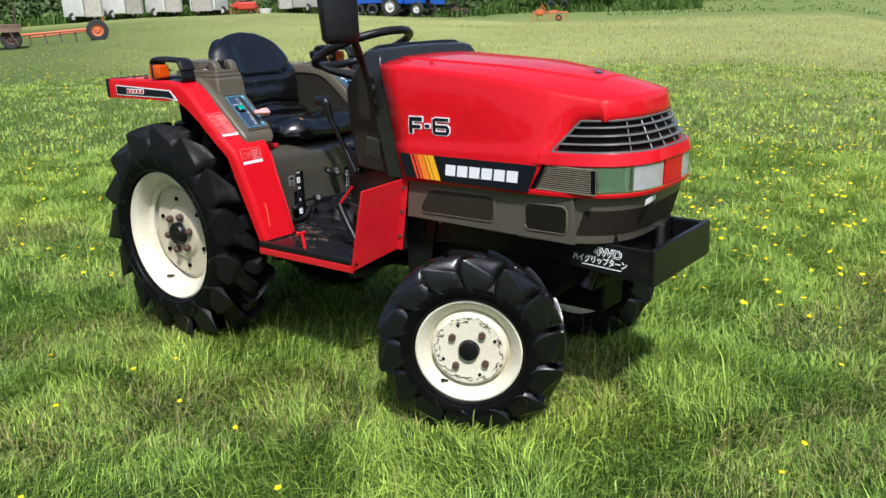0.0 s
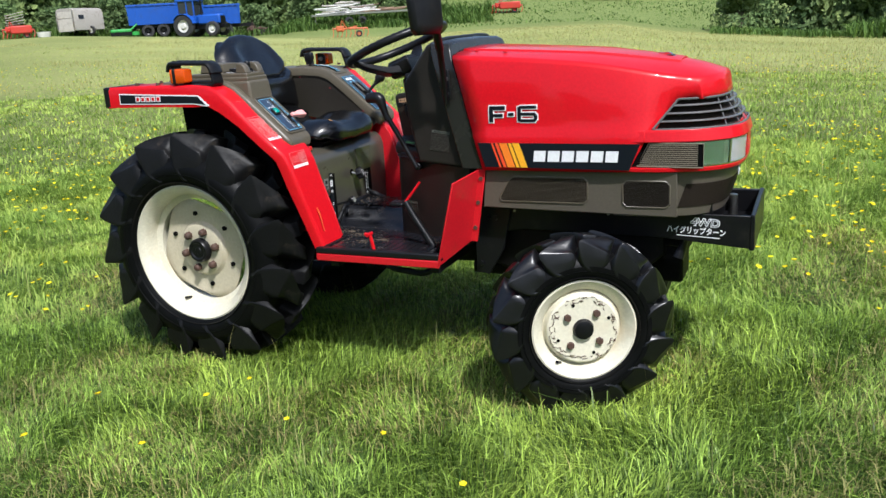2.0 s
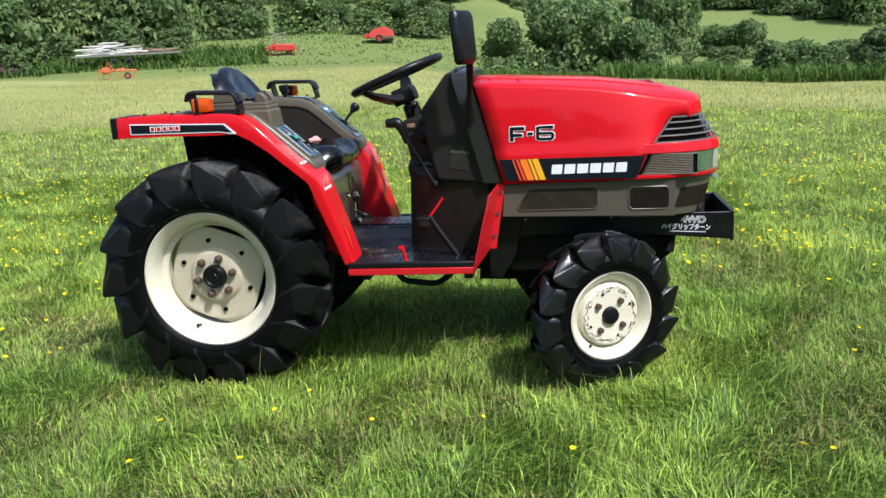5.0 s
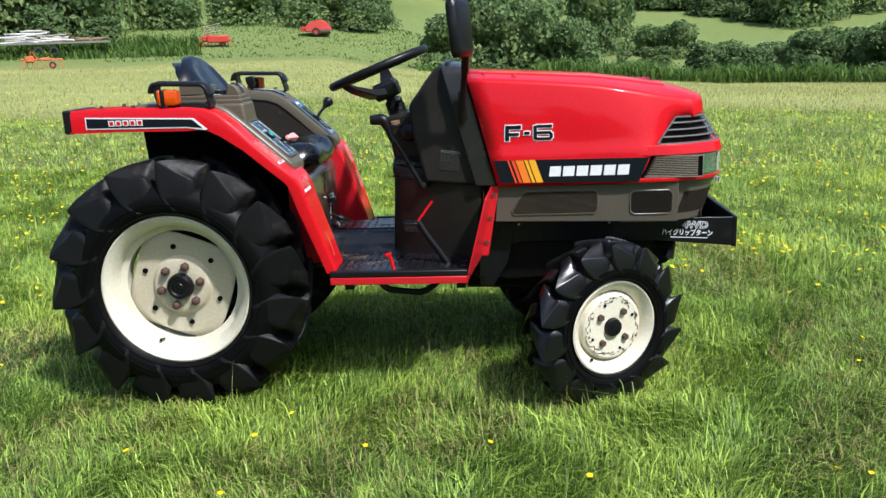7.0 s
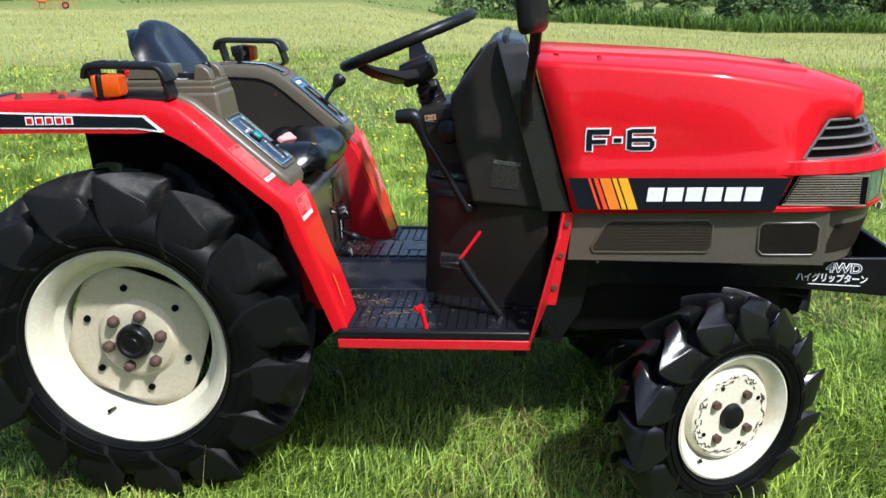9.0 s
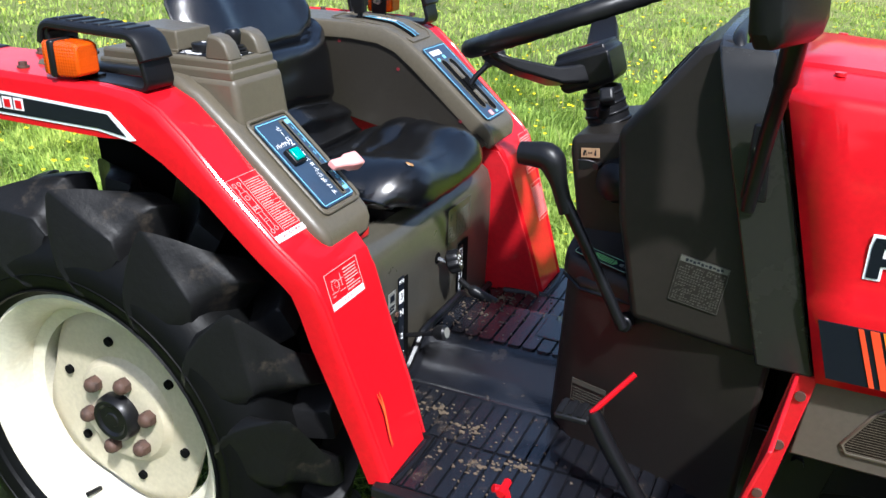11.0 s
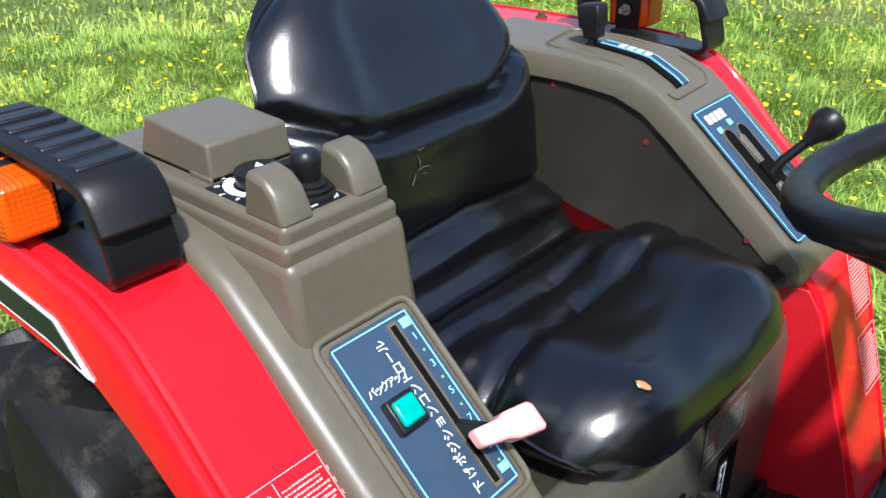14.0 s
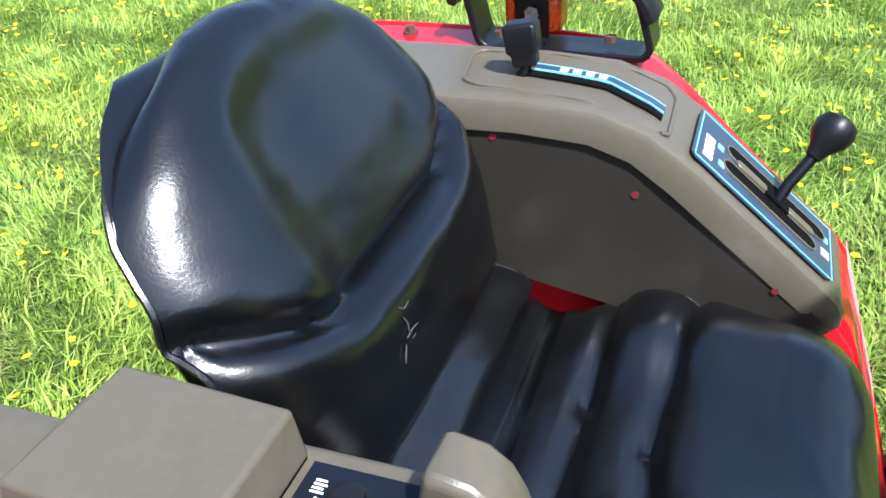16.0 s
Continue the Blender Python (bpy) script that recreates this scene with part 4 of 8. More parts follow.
# ---- prints on the bonnet's right-hand and left-hand side ----
for side in (-1, 1):
    Y = side * 0.2915
    def flat(px, pz, lift=0.0):
        return basis((px, Y + side * lift, pz), (-side, 0, 0), (0, 0, 1))
    stripe = part("stripe_decal", prism([(1.058, 0.790), (1.566, 0.787), (1.534, 0.709), (1.080, 0.714)], "y", side * 0.2885, Y), INK, bonnet, "black stripe with white block mark")
    bars = ((1.103, 0.006, ORANGERED_D), (1.116, 0.010, ORANGERED_D), (1.130, 0.025, ORANGE_D), (1.159, 0.010, YELLOW_D), (1.173, 0.022, YELLOW_D))
    for x, wd, mt in bars:
        part("stripe_bar", prism([(x, 0.789), (x + wd, 0.789), (x + wd + 0.026, 0.714), (x + 0.026, 0.714)], "y", Y - side * 0.001, Y + side * 0.0012), mt, bonnet)
    for k in range(6):
        x = 1.240 + k * 0.0445
        part("block_mark", prism([(x, 0.733), (x + 0.037, 0.733), (x + 0.041, 0.766), (x + 0.004, 0.766)], "y", Y - side * 0.001, Y + side * 0.0014), WHITE, bonnet)
    # model mark: bars that spell F-6, dark on a white edge
    def mark(grow, name, material, depth):
        strokes = [[(0.004, 0.0), (0.017, 0.0), (0.017, 0.038), (0.004, 0.038)], [(0.004, 0.038), (0.056, 0.038), (0.057, 0.050), (0.006, 0.050)], [(0.017, 0.016), (0.048, 0.016), (0.049, 0.026), (0.017, 0.026)],
                   [(0.066, 0.019), (0.084, 0.019), (0.085, 0.029), (0.067, 0.029)],
                   [(0.097, 0.004), (0.108, 0.0), (0.108, 0.050), (0.097, 0.046)], [(0.108, 0.0), (0.152, 0.0), (0.160, 0.009), (0.108, 0.009)], [(0.108, 0.041), (0.157, 0.041), (0.158, 0.050), (0.108, 0.050)],
                   [(0.108, 0.020), (0.158, 0.020), (0.153, 0.029), (0.108, 0.029)], [(0.149, 0.006), (0.160, 0.008), (0.160, 0.022), (0.149, 0.024)]]
        for i, st in enumerate(strokes):
            cx, cz = sum(p[0] for p in st) / 4, sum(p[1] for p in st) / 4
            out = []
            for x, z in st:
                gx = x + (grow if x > cx else -grow)
                gz = z + (grow if z > cz else -grow)
                X = 1.094 + gx if side < 0 else 1.256 - gx
                out.append((X, 0.853 + gz))
            base_y = side * (0.2825 + depth - 0.00006 * i)
            part(name, prism(out, "y", base_y, base_y - side * 0.003), material, bonnet)
    mark(0.0030, "model_mark_edge", WHITE, 0.0006)
    mark(0.0, "model_mark", INK, 0.0018)
# bonnet catch and top bolts
part("bonnet_catch", loft([[(1.560, -0.004, 1.026), (1.560, 0.006, 1.026), (1.560, 0.006, 1.031), (1.560, -0.004, 1.031)], [(1.600, -0.020, 1.024), (1.602, -0.006, 1.024), (1.602, -0.006, 1.032), (1.600, -0.020, 1.032)], [(1.622, -0.032, 1.012), (1.626, -0.020, 1.012), (1.626, -0.020, 1.018), (1.622, -0.032, 1.018)]]), CHROME, tractor, "small chrome bonnet catch")
part("catch_plate", prism([(1.555, -0.024), (1.615, -0.036), (1.620, -0.010), (1.560, 0.014)], "z", 1.016, 1.0245), BLACK, tractor, bevel=0.003)
for x, y in ((1.03, -0.19), (1.03, 0.19), (1.13, -0.20)):
    part("bonnet_bolt", disc((x, y, curve_at(Z_MID, x) - 0.0105), 0.007, 0.004, (0, 0, 1), 10), RED_WORN, tractor)

# ---- cowl and dash ----
def dense_rows(x0, y0, x1, y1, rows, rng):
    """Rows of fine unreadable print between two corners."""
    out, step = [], (y1 - y0) / rows
    for k in range(rows):
        x, y = x0, y0 + k * step
        end = x1 - (x1 - x0) * rng.choice((0, 0, 0.1, 0.35))
        while x < end - 0.002:
            w_ = rng.uniform(0.0012, 0.0026)
            h_ = step * rng.uniform(0.28, 0.46)
            out.append((x, y, min(x + w_, end), y + h_))
            x += w_ + 0.0008
    return out


def wall_prism(points, w_of, thick_mid=0.0):
    """A hollow-looking body: side outline in x, z with its own half-width at each corner."""
    return loft([[(x, -w_of(x, z), z) for x, z in points], [(x, w_of(x, z), z) for x, z in points]])


def cowl_ring(x_of, drop):
    half = [(0.282, 0.704), (0.266, 0.990), (0.263, 1.043), (0.261, 1.047), (0.256, 1.071), (0.248, 1.085), (0.238, 1.098 - drop * 0.5), (0.212, 1.107 - drop), (0.080, 1.111 - drop)]
    return [(x_of(z), -y, z) for y, z in half] + [(x_of(z), y, z) for y, z in reversed(half)]


cowl = loft([cowl_ring(lambda z: 0.890 + (1.10 - z) * 0.27, 0.0), cowl_ring(lambda z: 0.950 + (1.10 - z) * 0.285, 0.004), cowl_ring(lambda z: 0.958 + (1.10 - z) * 0.275, 0.010)])
part("cowl", cowl, COWL_GREY, tractor, "dark olive plastic cowl behind the bonnet", bevel=0.004, segments=3, angle=30)
dash = wall_prism([(0.776, 0.975), (0.868, 1.094), (0.890, 1.104), (0.915, 1.104), (1.026, 0.715), (1.026, 0.700), (0.824, 0.716), (0.790, 0.86)], lambda x, z: 0.258 - 0.060 * (z - 0.715) + 0.080 * (x - 0.95))
dash = part("dashboard", dash, DASH, tractor, "black plastic dashboard housing", bevel=0.026, segments=4)
trim = [(1.022, 0.2640, 0.716), (0.958, 0.2475, 0.94), (0.924, 0.2390, 1.058), (0.910, 0.2240, 1.105), (0.909, 0.150, 1.109)]
part("dash_trim", tube(rounded([Vector((x, -y, z)) for x, y, z in trim] + [Vector(p) for p in reversed(trim)], 0.03), 0.0085, 10), PLASTIC_BLACK, dash, "black rubber trim round the dashboard")
m = basis((0.826, 0, 1.036), (0, -1, 0), (0.60, 0, 0.80))
part("instrument_panel", moved(box((-0.12, -0.05, -0.004), (0.12, 0.05, 0.006)), m), PLASTIC_BLACK, dash, "black instrument panel", bevel=0.004)
for x in (-0.06, 0.06):
    part("gauge", moved(disc((x, 0, 0.004), 0.035, 0.005, (0, 0, 1), 24), m), DARK_HOLE, dash)
skirt = loft([[(0.690, -0.140, z0), (0.74, -0.190, z0), (1.0, -0.262, z0), (1.0, 0.262, z0), (0.74, 0.190, z0), (0.690, 0.140, z0)] for z0 in (0.440,)]
             + [[(0.708, -0.165, z0), (0.74, -0.205, z0), (1.018, -0.262, z0), (1.018, 0.262, z0), (0.74, 0.205, z0), (0.708, 0.165, z0)] for z0 in (0.720, 0.745)])
skirt = part("dash_skirt", skirt, DASH, tractor, "black lower dash cover", bevel=0.010, segments=3)
part("skirt_seam", tube([(0.703, -0.16, 0.728), (0.74, -0.2065, 0.728), (1.02, -0.2640, 0.728)], 0.003, 6), PLASTIC_BLACK, skirt)
column = part("column_box", loft([[(0.711, -0.116, 0.745), (0.80, -0.135, 0.745), (0.80, 0.135, 0.745), (0.711, 0.116, 0.745)],
                                  [(0.683, -0.114, 0.905), (0.83, -0.132, 0.925), (0.83, 0.132, 0.925), (0.683, 0.114, 0.905)],
                                  [(0.682, -0.112, 0.930), (0.83, -0.130, 0.955), (0.83, 0.130, 0.955), (0.682, 0.112, 0.930)]]), DASH, tractor, "black steering column cover with key switch", bevel=0.011, segments=4)
m = basis((0.7165, -0.1192, 0.9105), (1, -0.122, 0.12), (-0.12, 0.02, 1))
part("key_label", moved(box((-0.0145, -0.007, 0), (0.0145, 0.007, 0.0014)), m), KEY_TAN, column, "tan key label")
part("label_print", print_bars(bmesh.new(), m @ Matrix.Translation((0, 0, 0.0014)), [(-0.0115, -0.004, -0.0085, 0.001), (-0.010, 0.000, -0.006, 0.004), (-0.007, -0.004, -0.0055, -0.001), (-0.003, -0.0006, 0.003, 0.0006), (-0.003, -0.0016, -0.0018, 0.0016), (0.0018, -0.0016, 0.003, 0.0016), (0.0065, -0.004, 0.0095, 0.0005), (0.0075, 0.0005, 0.0095, 0.0045)], 0.0004), INK, column)
part("key_switch", disc((0.7345, -0.128, 0.8965), 0.0050, 0.014, (-0.3, -1, 0), 18), BLACK, column, "steel ignition switch")
km = basis((0.722, -0.136, 0.8985), (-1, -0.25, -0.12), (-0.10, -0.1, 1))
part("ignition_key", moved(loft([[(x, y * q, z) for x, q in ((-0.008, 0.35), (0.002, 0.8), (0.012, 1.0), (0.018, 0.9)) for y in (-0.0085,)] + [(x, y * q, z) for x, q in ((0.018, 0.9), (0.012, 1.0), (0.002, 0.8), (-0.008, 0.35)) for y in (0.0085,)] for z in (-0.0025, 0.0025)]), km), PLASTIC_BLACK, column, bevel=0.0012)
part("column_knob", tube([(0.768, -0.118, 0.876), (0.764, -0.136, 0.878), (0.761, -0.150, 0.880), (0.759, -0.157, 0.881)], [0.033, 0.033, 0.028, 0.016], 24), PLASTIC_BLACK, column, "black round cap")
# rabbit and tortoise strip on a sloping ledge by the hand lever
rings = []
for x, y0 in ((0.706, -0.176), (0.716, -0.186), (0.760, -0.204), (0.820, -0.226), (0.885, -0.244)):
    z0 = 0.10 * (0.72 - x)
    rings.append([(x, y0, 0.738 + z0), (x, y0 - 0.001, 0.755 + z0), (x, y0 + 0.003, 0.764 + z0), (x, y0 + 0.010, 0.770 + z0), (x, y0 + 0.040, 0.777 + z0), (x, y0 + 0.075, 0.793 + z0), (x, y0 + 0.095, 0.812 + z0), (x, y0 + 0.095, 0.738 + z0)])
shelf = part("speed_shelf", loft(rings), DASH, tractor, "black sloping ledge with a speed label", angle=60)
m = basis((0.767, -0.1865, 0.7725), (0.0871, -0.027, -0.009), (0.0101, 0.020, 0.005)) @ Matrix.Translation((0, 0, 0.0012))
pl = part("speed_label", moved(prism([(-0.042, -0.012), (0.042, -0.012), (0.046, -0.008), (0.046, 0.008), (0.042, 0.012), (-0.042, 0.012), (-0.046, 0.008), (-0.046, -0.008)], "z", 0, 0.0012), m), INK, shelf, "black speed label with green arrow")
ring = [Vector((x, y, 0.0014)) for x, y in ((0.0, -0.0108), (0.0445, -0.0108), (0.0445, 0.0108), (-0.0445, 0.0108), (-0.0445, -0.0108), (0.0, -0.0108))]
part("label_outline", moved(tube(rounded(ring, 0.005), 0.0005, 6, caps=False), m), OUTLINE_GREEN, pl)
bm = bmesh.new()
for k in range(8):
    block(bm, (-0.0125 + k * 0.0036, -0.0058, 0.0012), (-0.0103 + k * 0.0036, 0.0058, 0.0018), m)
for tip, foot in ((-0.0195, -0.0135), (0.0230, 0.0170)):
    prism([(foot, -0.0068), (foot, 0.0068), (tip, 0.0)], "z", 0.0012, 0.0018, sub := bmesh.new())
    moved(sub, m)
    me = bpy.data.meshes.new("tip")
    sub.to_mesh(me)
    bm.from_mesh(me)
    bpy.data.meshes.remove(me)
part("speed_bars", bm, GREEN_PRINT, pl)
for k, ch in enumerate("標準"):
    text("label_letter", ch, 0.0075, m @ Matrix.Translation((0.0295 + k * 0.0078, 0.0, 0.0014)), GREY_PRINT, pl, extrude=0.0002)
part("label_print", print_bars(bmesh.new(), m @ Matrix.Translation((0, 0, 0.0012)), [(-0.030, -0.003, -0.0275, 0.003), (-0.0265, -0.002, -0.024, 0.003), (0.034, -0.0082, 0.0365, -0.0076)], 0.0004), GREY_PRINT, pl)
# warning label on the dash side
m = basis((0.8730, -0.2500, 0.7615), (1, -0.08, -0.13), (0.05, 0.06, 1))
part("warning_label", moved(box((0, 0, 0), (0.066, 0.066, 0.001)), m), DASH, dash)
cells = []
for r in range(13):
    for c in range(17):
        if rng_t.random() < 0.82:
            x, y = 0.003 + c * 0.0036, 0.003 + r * 0.00405
            cells += [(x, y, x + rng_t.uniform(0.0012, 0.0028), y + 0.0011), (x + rng_t.uniform(0, 0.0012), y + 0.0014, x + 0.0026, y + rng_t.uniform(0.0018, 0.0028))]
part("label_print", print_bars(bmesh.new(), m @ Matrix.Translation((0, 0, 0.001)), cells + frame_bars(0.066, 0.066, 0.0007), 0.0004), FAINT_PRINT, dash)
part("title_strip", print_bars(bmesh.new(), m @ Matrix.Translation((0, 0, 0.001)), [(0.001, 0.0575, 0.065, 0.065)], 0.0004), DIM_PRINT, dash)
part("title_print", print_bars(bmesh.new(), m @ Matrix.Translation((0, 0, 0.0014)), [(0.008 + k * 0.0052, 0.0590 + 0.0012 * (k % 2), 0.0116 + k * 0.0052, 0.0635 - 0.0006 * (k % 3)) for k in range(10)], 0.0003), INK, dash)
m = basis((0.742, -0.2085, 0.540), (1, -0.25, -0.03), (0, -0.03, 1))
bm = print_bars(bmesh.new(), m @ Matrix.Translation((0, 0, 0.001)), dense_rows(0.003, 0.003, 0.055, 0.028, 5, rng_t) + frame_bars(0.058, 0.040, 0.0006) + [(0.001, 0.031, 0.057, 0.039)])
part("label_print", bm, FAINT_PRINT, skirt)

# ---- steering wheel ----
SW = Matrix.Translation((0.650, 0, 1.095)) @ Matrix.Rotation(radians(-20.3), 4, 'Y')
bm = bmesh.new()
rings = []
for k in range(96):
    a = 2 * math.pi * k / 96
    bulge = 0.0145 + 0.0007 * math.cos(a * 40)
    rings.append([((0.178 + bulge * math.cos(b)) * math.cos(a), (0.178 + bulge * math.cos(b)) * math.sin(a), bulge * math.sin(b)) for b in [2 * math.pi * j / 10 for j in range(10)]])
loft(rings + rings[:1], caps=False, bm=bm)
bmesh.ops.remove_doubles(bm, verts=bm.verts, dist=1e-5)
swheel = part("steering_wheel", moved(bm, SW), PLASTIC_BLACK, tractor, "black plastic steering wheel")
part("wheel_hub", moved(loft([[(x * s, y * s, z) for x, y in ((-0.046, -0.046), (0.040, -0.046), (0.040, 0.046), (-0.046, 0.046))] for s, z in ((0.86, -0.112), (1.0, -0.106), (1.05, -0.062), (0.92, -0.058), (0.90, -0.050))]), SW), PLASTIC_BLACK, swheel, bevel=0.004)
bm = bmesh.new()
for k in range(4):
    block(bm, (-0.016 + 0.004 * (k % 2), -0.016 + k * 0.009, -0.0502), (0.014 - 0.005 * (k % 3), -0.0156 + k * 0.009, -0.0496), SW)
part("hub_mark", bm, FADED_RED, swheel)
for a in (radians(-132), radians(93)):
    p = [Vector((math.cos(a) * r, math.sin(a) * r, z)) for r, z in ((0.030, -0.082), (0.075, -0.072), (0.140, -0.036), (0.174, -0.010))]
    side = Vector((-math.sin(a), math.cos(a), 0))
    rings = []
    for q, wd, th in zip(p, (0.033, 0.029, 0.024, 0.018), (0.022, 0.019, 0.014, 0.010)):
        rings.append([q + side * wd + Vector((0, 0, -th)), q + side * wd + Vector((0, 0, th * 0.4)), q - side * wd + Vector((0, 0, th * 0.4)), q - side * wd + Vector((0, 0, -th))])
    part("spoke", moved(loft(rings), SW), PLASTIC_BLACK, swheel, bevel=0.004)
part("steering_column", tube([(0.688, 0, 0.998), (0.692, 0, 0.985), (0.696, 0, 0.982), (0.722, 0, 0.905)], [0.020, 0.021, 0.031, 0.036], 24), PLASTIC_BLACK, tractor, "ribbed black steering column")
for k in range(5):
    c = Vector((0.697, 0, 0.976)).lerp(Vector((0.720, 0, 0.912)), k / 4.6)
    part("column_rib", disc(c, 0.0335 + 0.0012 * k, 0.005, (0.35, 0, -0.94), 24), PLASTIC_BLACK, tractor, bevel=0.002)
part("indicator_stalk", tube([(0.704, -0.020, 0.948), (0.712, -0.045, 0.955), (0.716, -0.058, 0.968)], [0.010, 0.010, 0.009], 12), PLASTIC_BLACK, tractor, "black indicator stalk")
part("stalk_knob", moved(loft([[(x * q, y * q, z) for x, y in ((-0.011, -0.011), (0.011, -0.011), (0.011, 0.011), (-0.011, 0.011))] for z, q in ((-0.016, 0.8), (-0.010, 0.95), (0.010, 1.05), (0.015, 0.9))]), basis((0.720, -0.062, 0.984), (1, 0.2, 0.2), (0.1, 0.5, 0.85))), PLASTIC_BLACK, tractor, bevel=0.004, segments=3)

# hand lever with angled grip
part("shuttle_lever", tube([(0.816, -0.246, 0.700), (0.764, -0.2475, 0.795), (0.704, -0.247, 0.900)], [0.0080, 0.0085, 0.0090], 12), BLACK, tractor, "black hand lever with angled grip")
part("lever_grip", tube(rounded([(0.722, -0.248, 0.858), (0.703, -0.244, 0.908), (0.692, -0.242, 0.934), (0.648, -0.240, 0.932)], 0.02), [0.0105, 0.012, 0.013, 0.0145, 0.016, 0.0175, 0.0185, 0.019, 0.0195, 0.0195, 0.019, 0.016], 14), PLASTIC_BLACK, tractor, "black rubber grip")
part("lever_boss", disc((0.815, -0.222, 0.702), 0.013, 0.02, (0, -1, 0), 16), BLACK, tractor, bevel=0.003)

# ---- mirror on its arm ----
part("mirror_arm", tube([(0.956, -0.288, 0.915), (0.960, -0.299, 0.960), (0.966, -0.322, 1.020), (0.974, -0.352, 1.080), (0.975, -0.354, 1.084), (0.980, -0.385, 1.145)], [0.0085, 0.0090, 0.0095, 0.0100, 0.0125, 0.0130], 14), BLACK, tractor, "bent black mirror arm")
br = part("mirror_bracket", prism([(0.945, 0.925), (0.975, 0.925), (0.968, 1.02), (0.948, 1.02)], "y", -0.287, -0.279), BLACK, tractor, bevel=0.003)
for z in (0.945, 0.99):
    part("bracket_bolt", disc((0.960, -0.287, z), 0.008, 0.006, (0, -1, 0), 6), STEEL, br)
MM = Matrix.Translation((0.966, -0.424, 1.215)) @ Matrix.Rotation(radians(-21), 4, 'Z') @ Matrix.Rotation(radians(-5), 4, 'Y')
rings = []
for x, s in ((-0.013, 0.97), (-0.010, 1.0), (0.006, 1.0), (0.017, 0.90), (0.021, 0.72)):
    rings.append([(x, y * s, z * s) for y, z in ((-0.045, -0.085), (0.045, -0.085), (0.058, -0.07), (0.062, 0.07), (0.05, 0.088), (-0.05, 0.088), (-0.062, 0.07), (-0.058, -0.07))])
mir = part("mirror", moved(loft(rings), MM), PLASTIC_BLACK, tractor, "black rectangular rear-view mirror", bevel=0.004)
part("mirror_glass", moved(box((-0.0145, -0.052, -0.078), (-0.0125, 0.052, 0.080)), MM), MIRROR, mir, "mirror glass")

# ---- floor ----
floor_ = bmesh.new()
for side in (-1, 1):
    outline = [(0.395, 0.095), (0.395, 0.300), (0.520, 0.300), (0.520, 0.436), (0.975, 0.436), (0.975, 0.095)]
    prism([(x, side * y) for x, y in outline], "z", 0.438, 0.452, floor_)
floor_ = part("footplate", floor_, FLOORMAT, tractor, "black ribbed rubber footplate", bevel=0.003)
tunnel = [(-0.150, 0.440), (-0.146, 0.456), (-0.120, 0.462), (-0.102, 0.478), (-0.086, 0.506), (-0.074, 0.514), (-0.060, 0.516), (0.095, 0.516), (0.110, 0.510), (0.126, 0.470), (0.150, 0.456), (0.152, 0.440)]
tunnel = part("tunnel", prism(tunnel, "x", 0.410, 0.985), FLOORMAT, tractor, "black rubber tunnel cover with ribbed top", bevel=0.007, segments=3)
for k in range(18):
    x = 0.440 + k * 0.0280
    y1 = 0.088 - 0.006 * (k % 2)
    if 0.612 < x < 0.70:
        y1 = -0.012
    part("rib", prism([(x, -0.052), (x + 0.003, -0.056), (x + 0.0205, -0.056), (x + 0.0235, -0.052), (x + 0.0235, y1), (x, y1)], "z", 0.5155, 0.5205), FLOORMAT, tunnel)
part("mat_patch", prism([(0.615, -0.006), (0.70, -0.006), (0.70, 0.070), (0.615, 0.070)], "z", 0.5155, 0.5215), FLOORMAT, tunnel, bevel=0.002)
for side in (-1, 1):
    for k in range(21):
        x = 0.436 + k * 0.0240
        outer = 0.418 if x > 0.530 else 0.286
        for a, b in ((0.158, min(outer, 0.284)), (0.291, outer)):
            if b - a > 0.02:
                part("rib", prism([(x, side * a), (x + 0.0195, side * a), (x + 0.0195, side * b), (x, side * b)], "z", 0.451, 0.4575), FLOORMAT, floor_)
for side in (-1, 1):
    part("footplate_edge", box((0.515, min(side * 0.436, side * 0.446), 0.415), (0.968, max(side * 0.436, side * 0.446), 0.440)), RED_WORN, tractor, "worn red edge of the footplate", bevel=0.003)
    part("edge_strip", box((0.515, min(side * 0.424, side * 0.447), 0.441), (0.968, max(side * 0.424, side * 0.447), 0.461)), PLASTIC_BLACK, tractor, bevel=0.004)
    # red leg guard with folded edges
    pts = [(1.034, side * 0.446, 0.690), (1.052, side * 0.276, 0.702), (1.012, side * 0.276, 0.462), (0.966, side * 0.446, 0.420)]
    bm = loft([[Vector(p) for p in pts], [Vector(p) + Vector((-0.006, 0, 0)) for p in pts]])
    g = part("leg_guard", bm, RED_WORN, tractor, "red leg guard plate beside the footplate", bevel=0.002)
    part("guard_flange", loft([[Vector(pts[1]) + Vector(d) for d in ((-0.008, 0, 0.003), (0.022, 0, 0.0), (0.022, -side * 0.006, 0.0), (-0.008, -side * 0.006, 0.003))],
                               [Vector(pts[2]) + Vector(d) for d in ((-0.008, 0, 0.0), (0.022, 0, 0.0), (0.022, -side * 0.006, 0.0), (-0.008, -side * 0.006, 0.0))]]), RED_WORN, g, bevel=0.002)
    for k in (0.12, 0.45, 0.8):
        c = Vector(pts[1]).lerp(Vector(pts[2]), k) + Vector((0.010, side * 0.0, 0))
        part("guard_bolt", disc(c, 0.007, 0.004, (0, side, 0), 10), RUST, g)
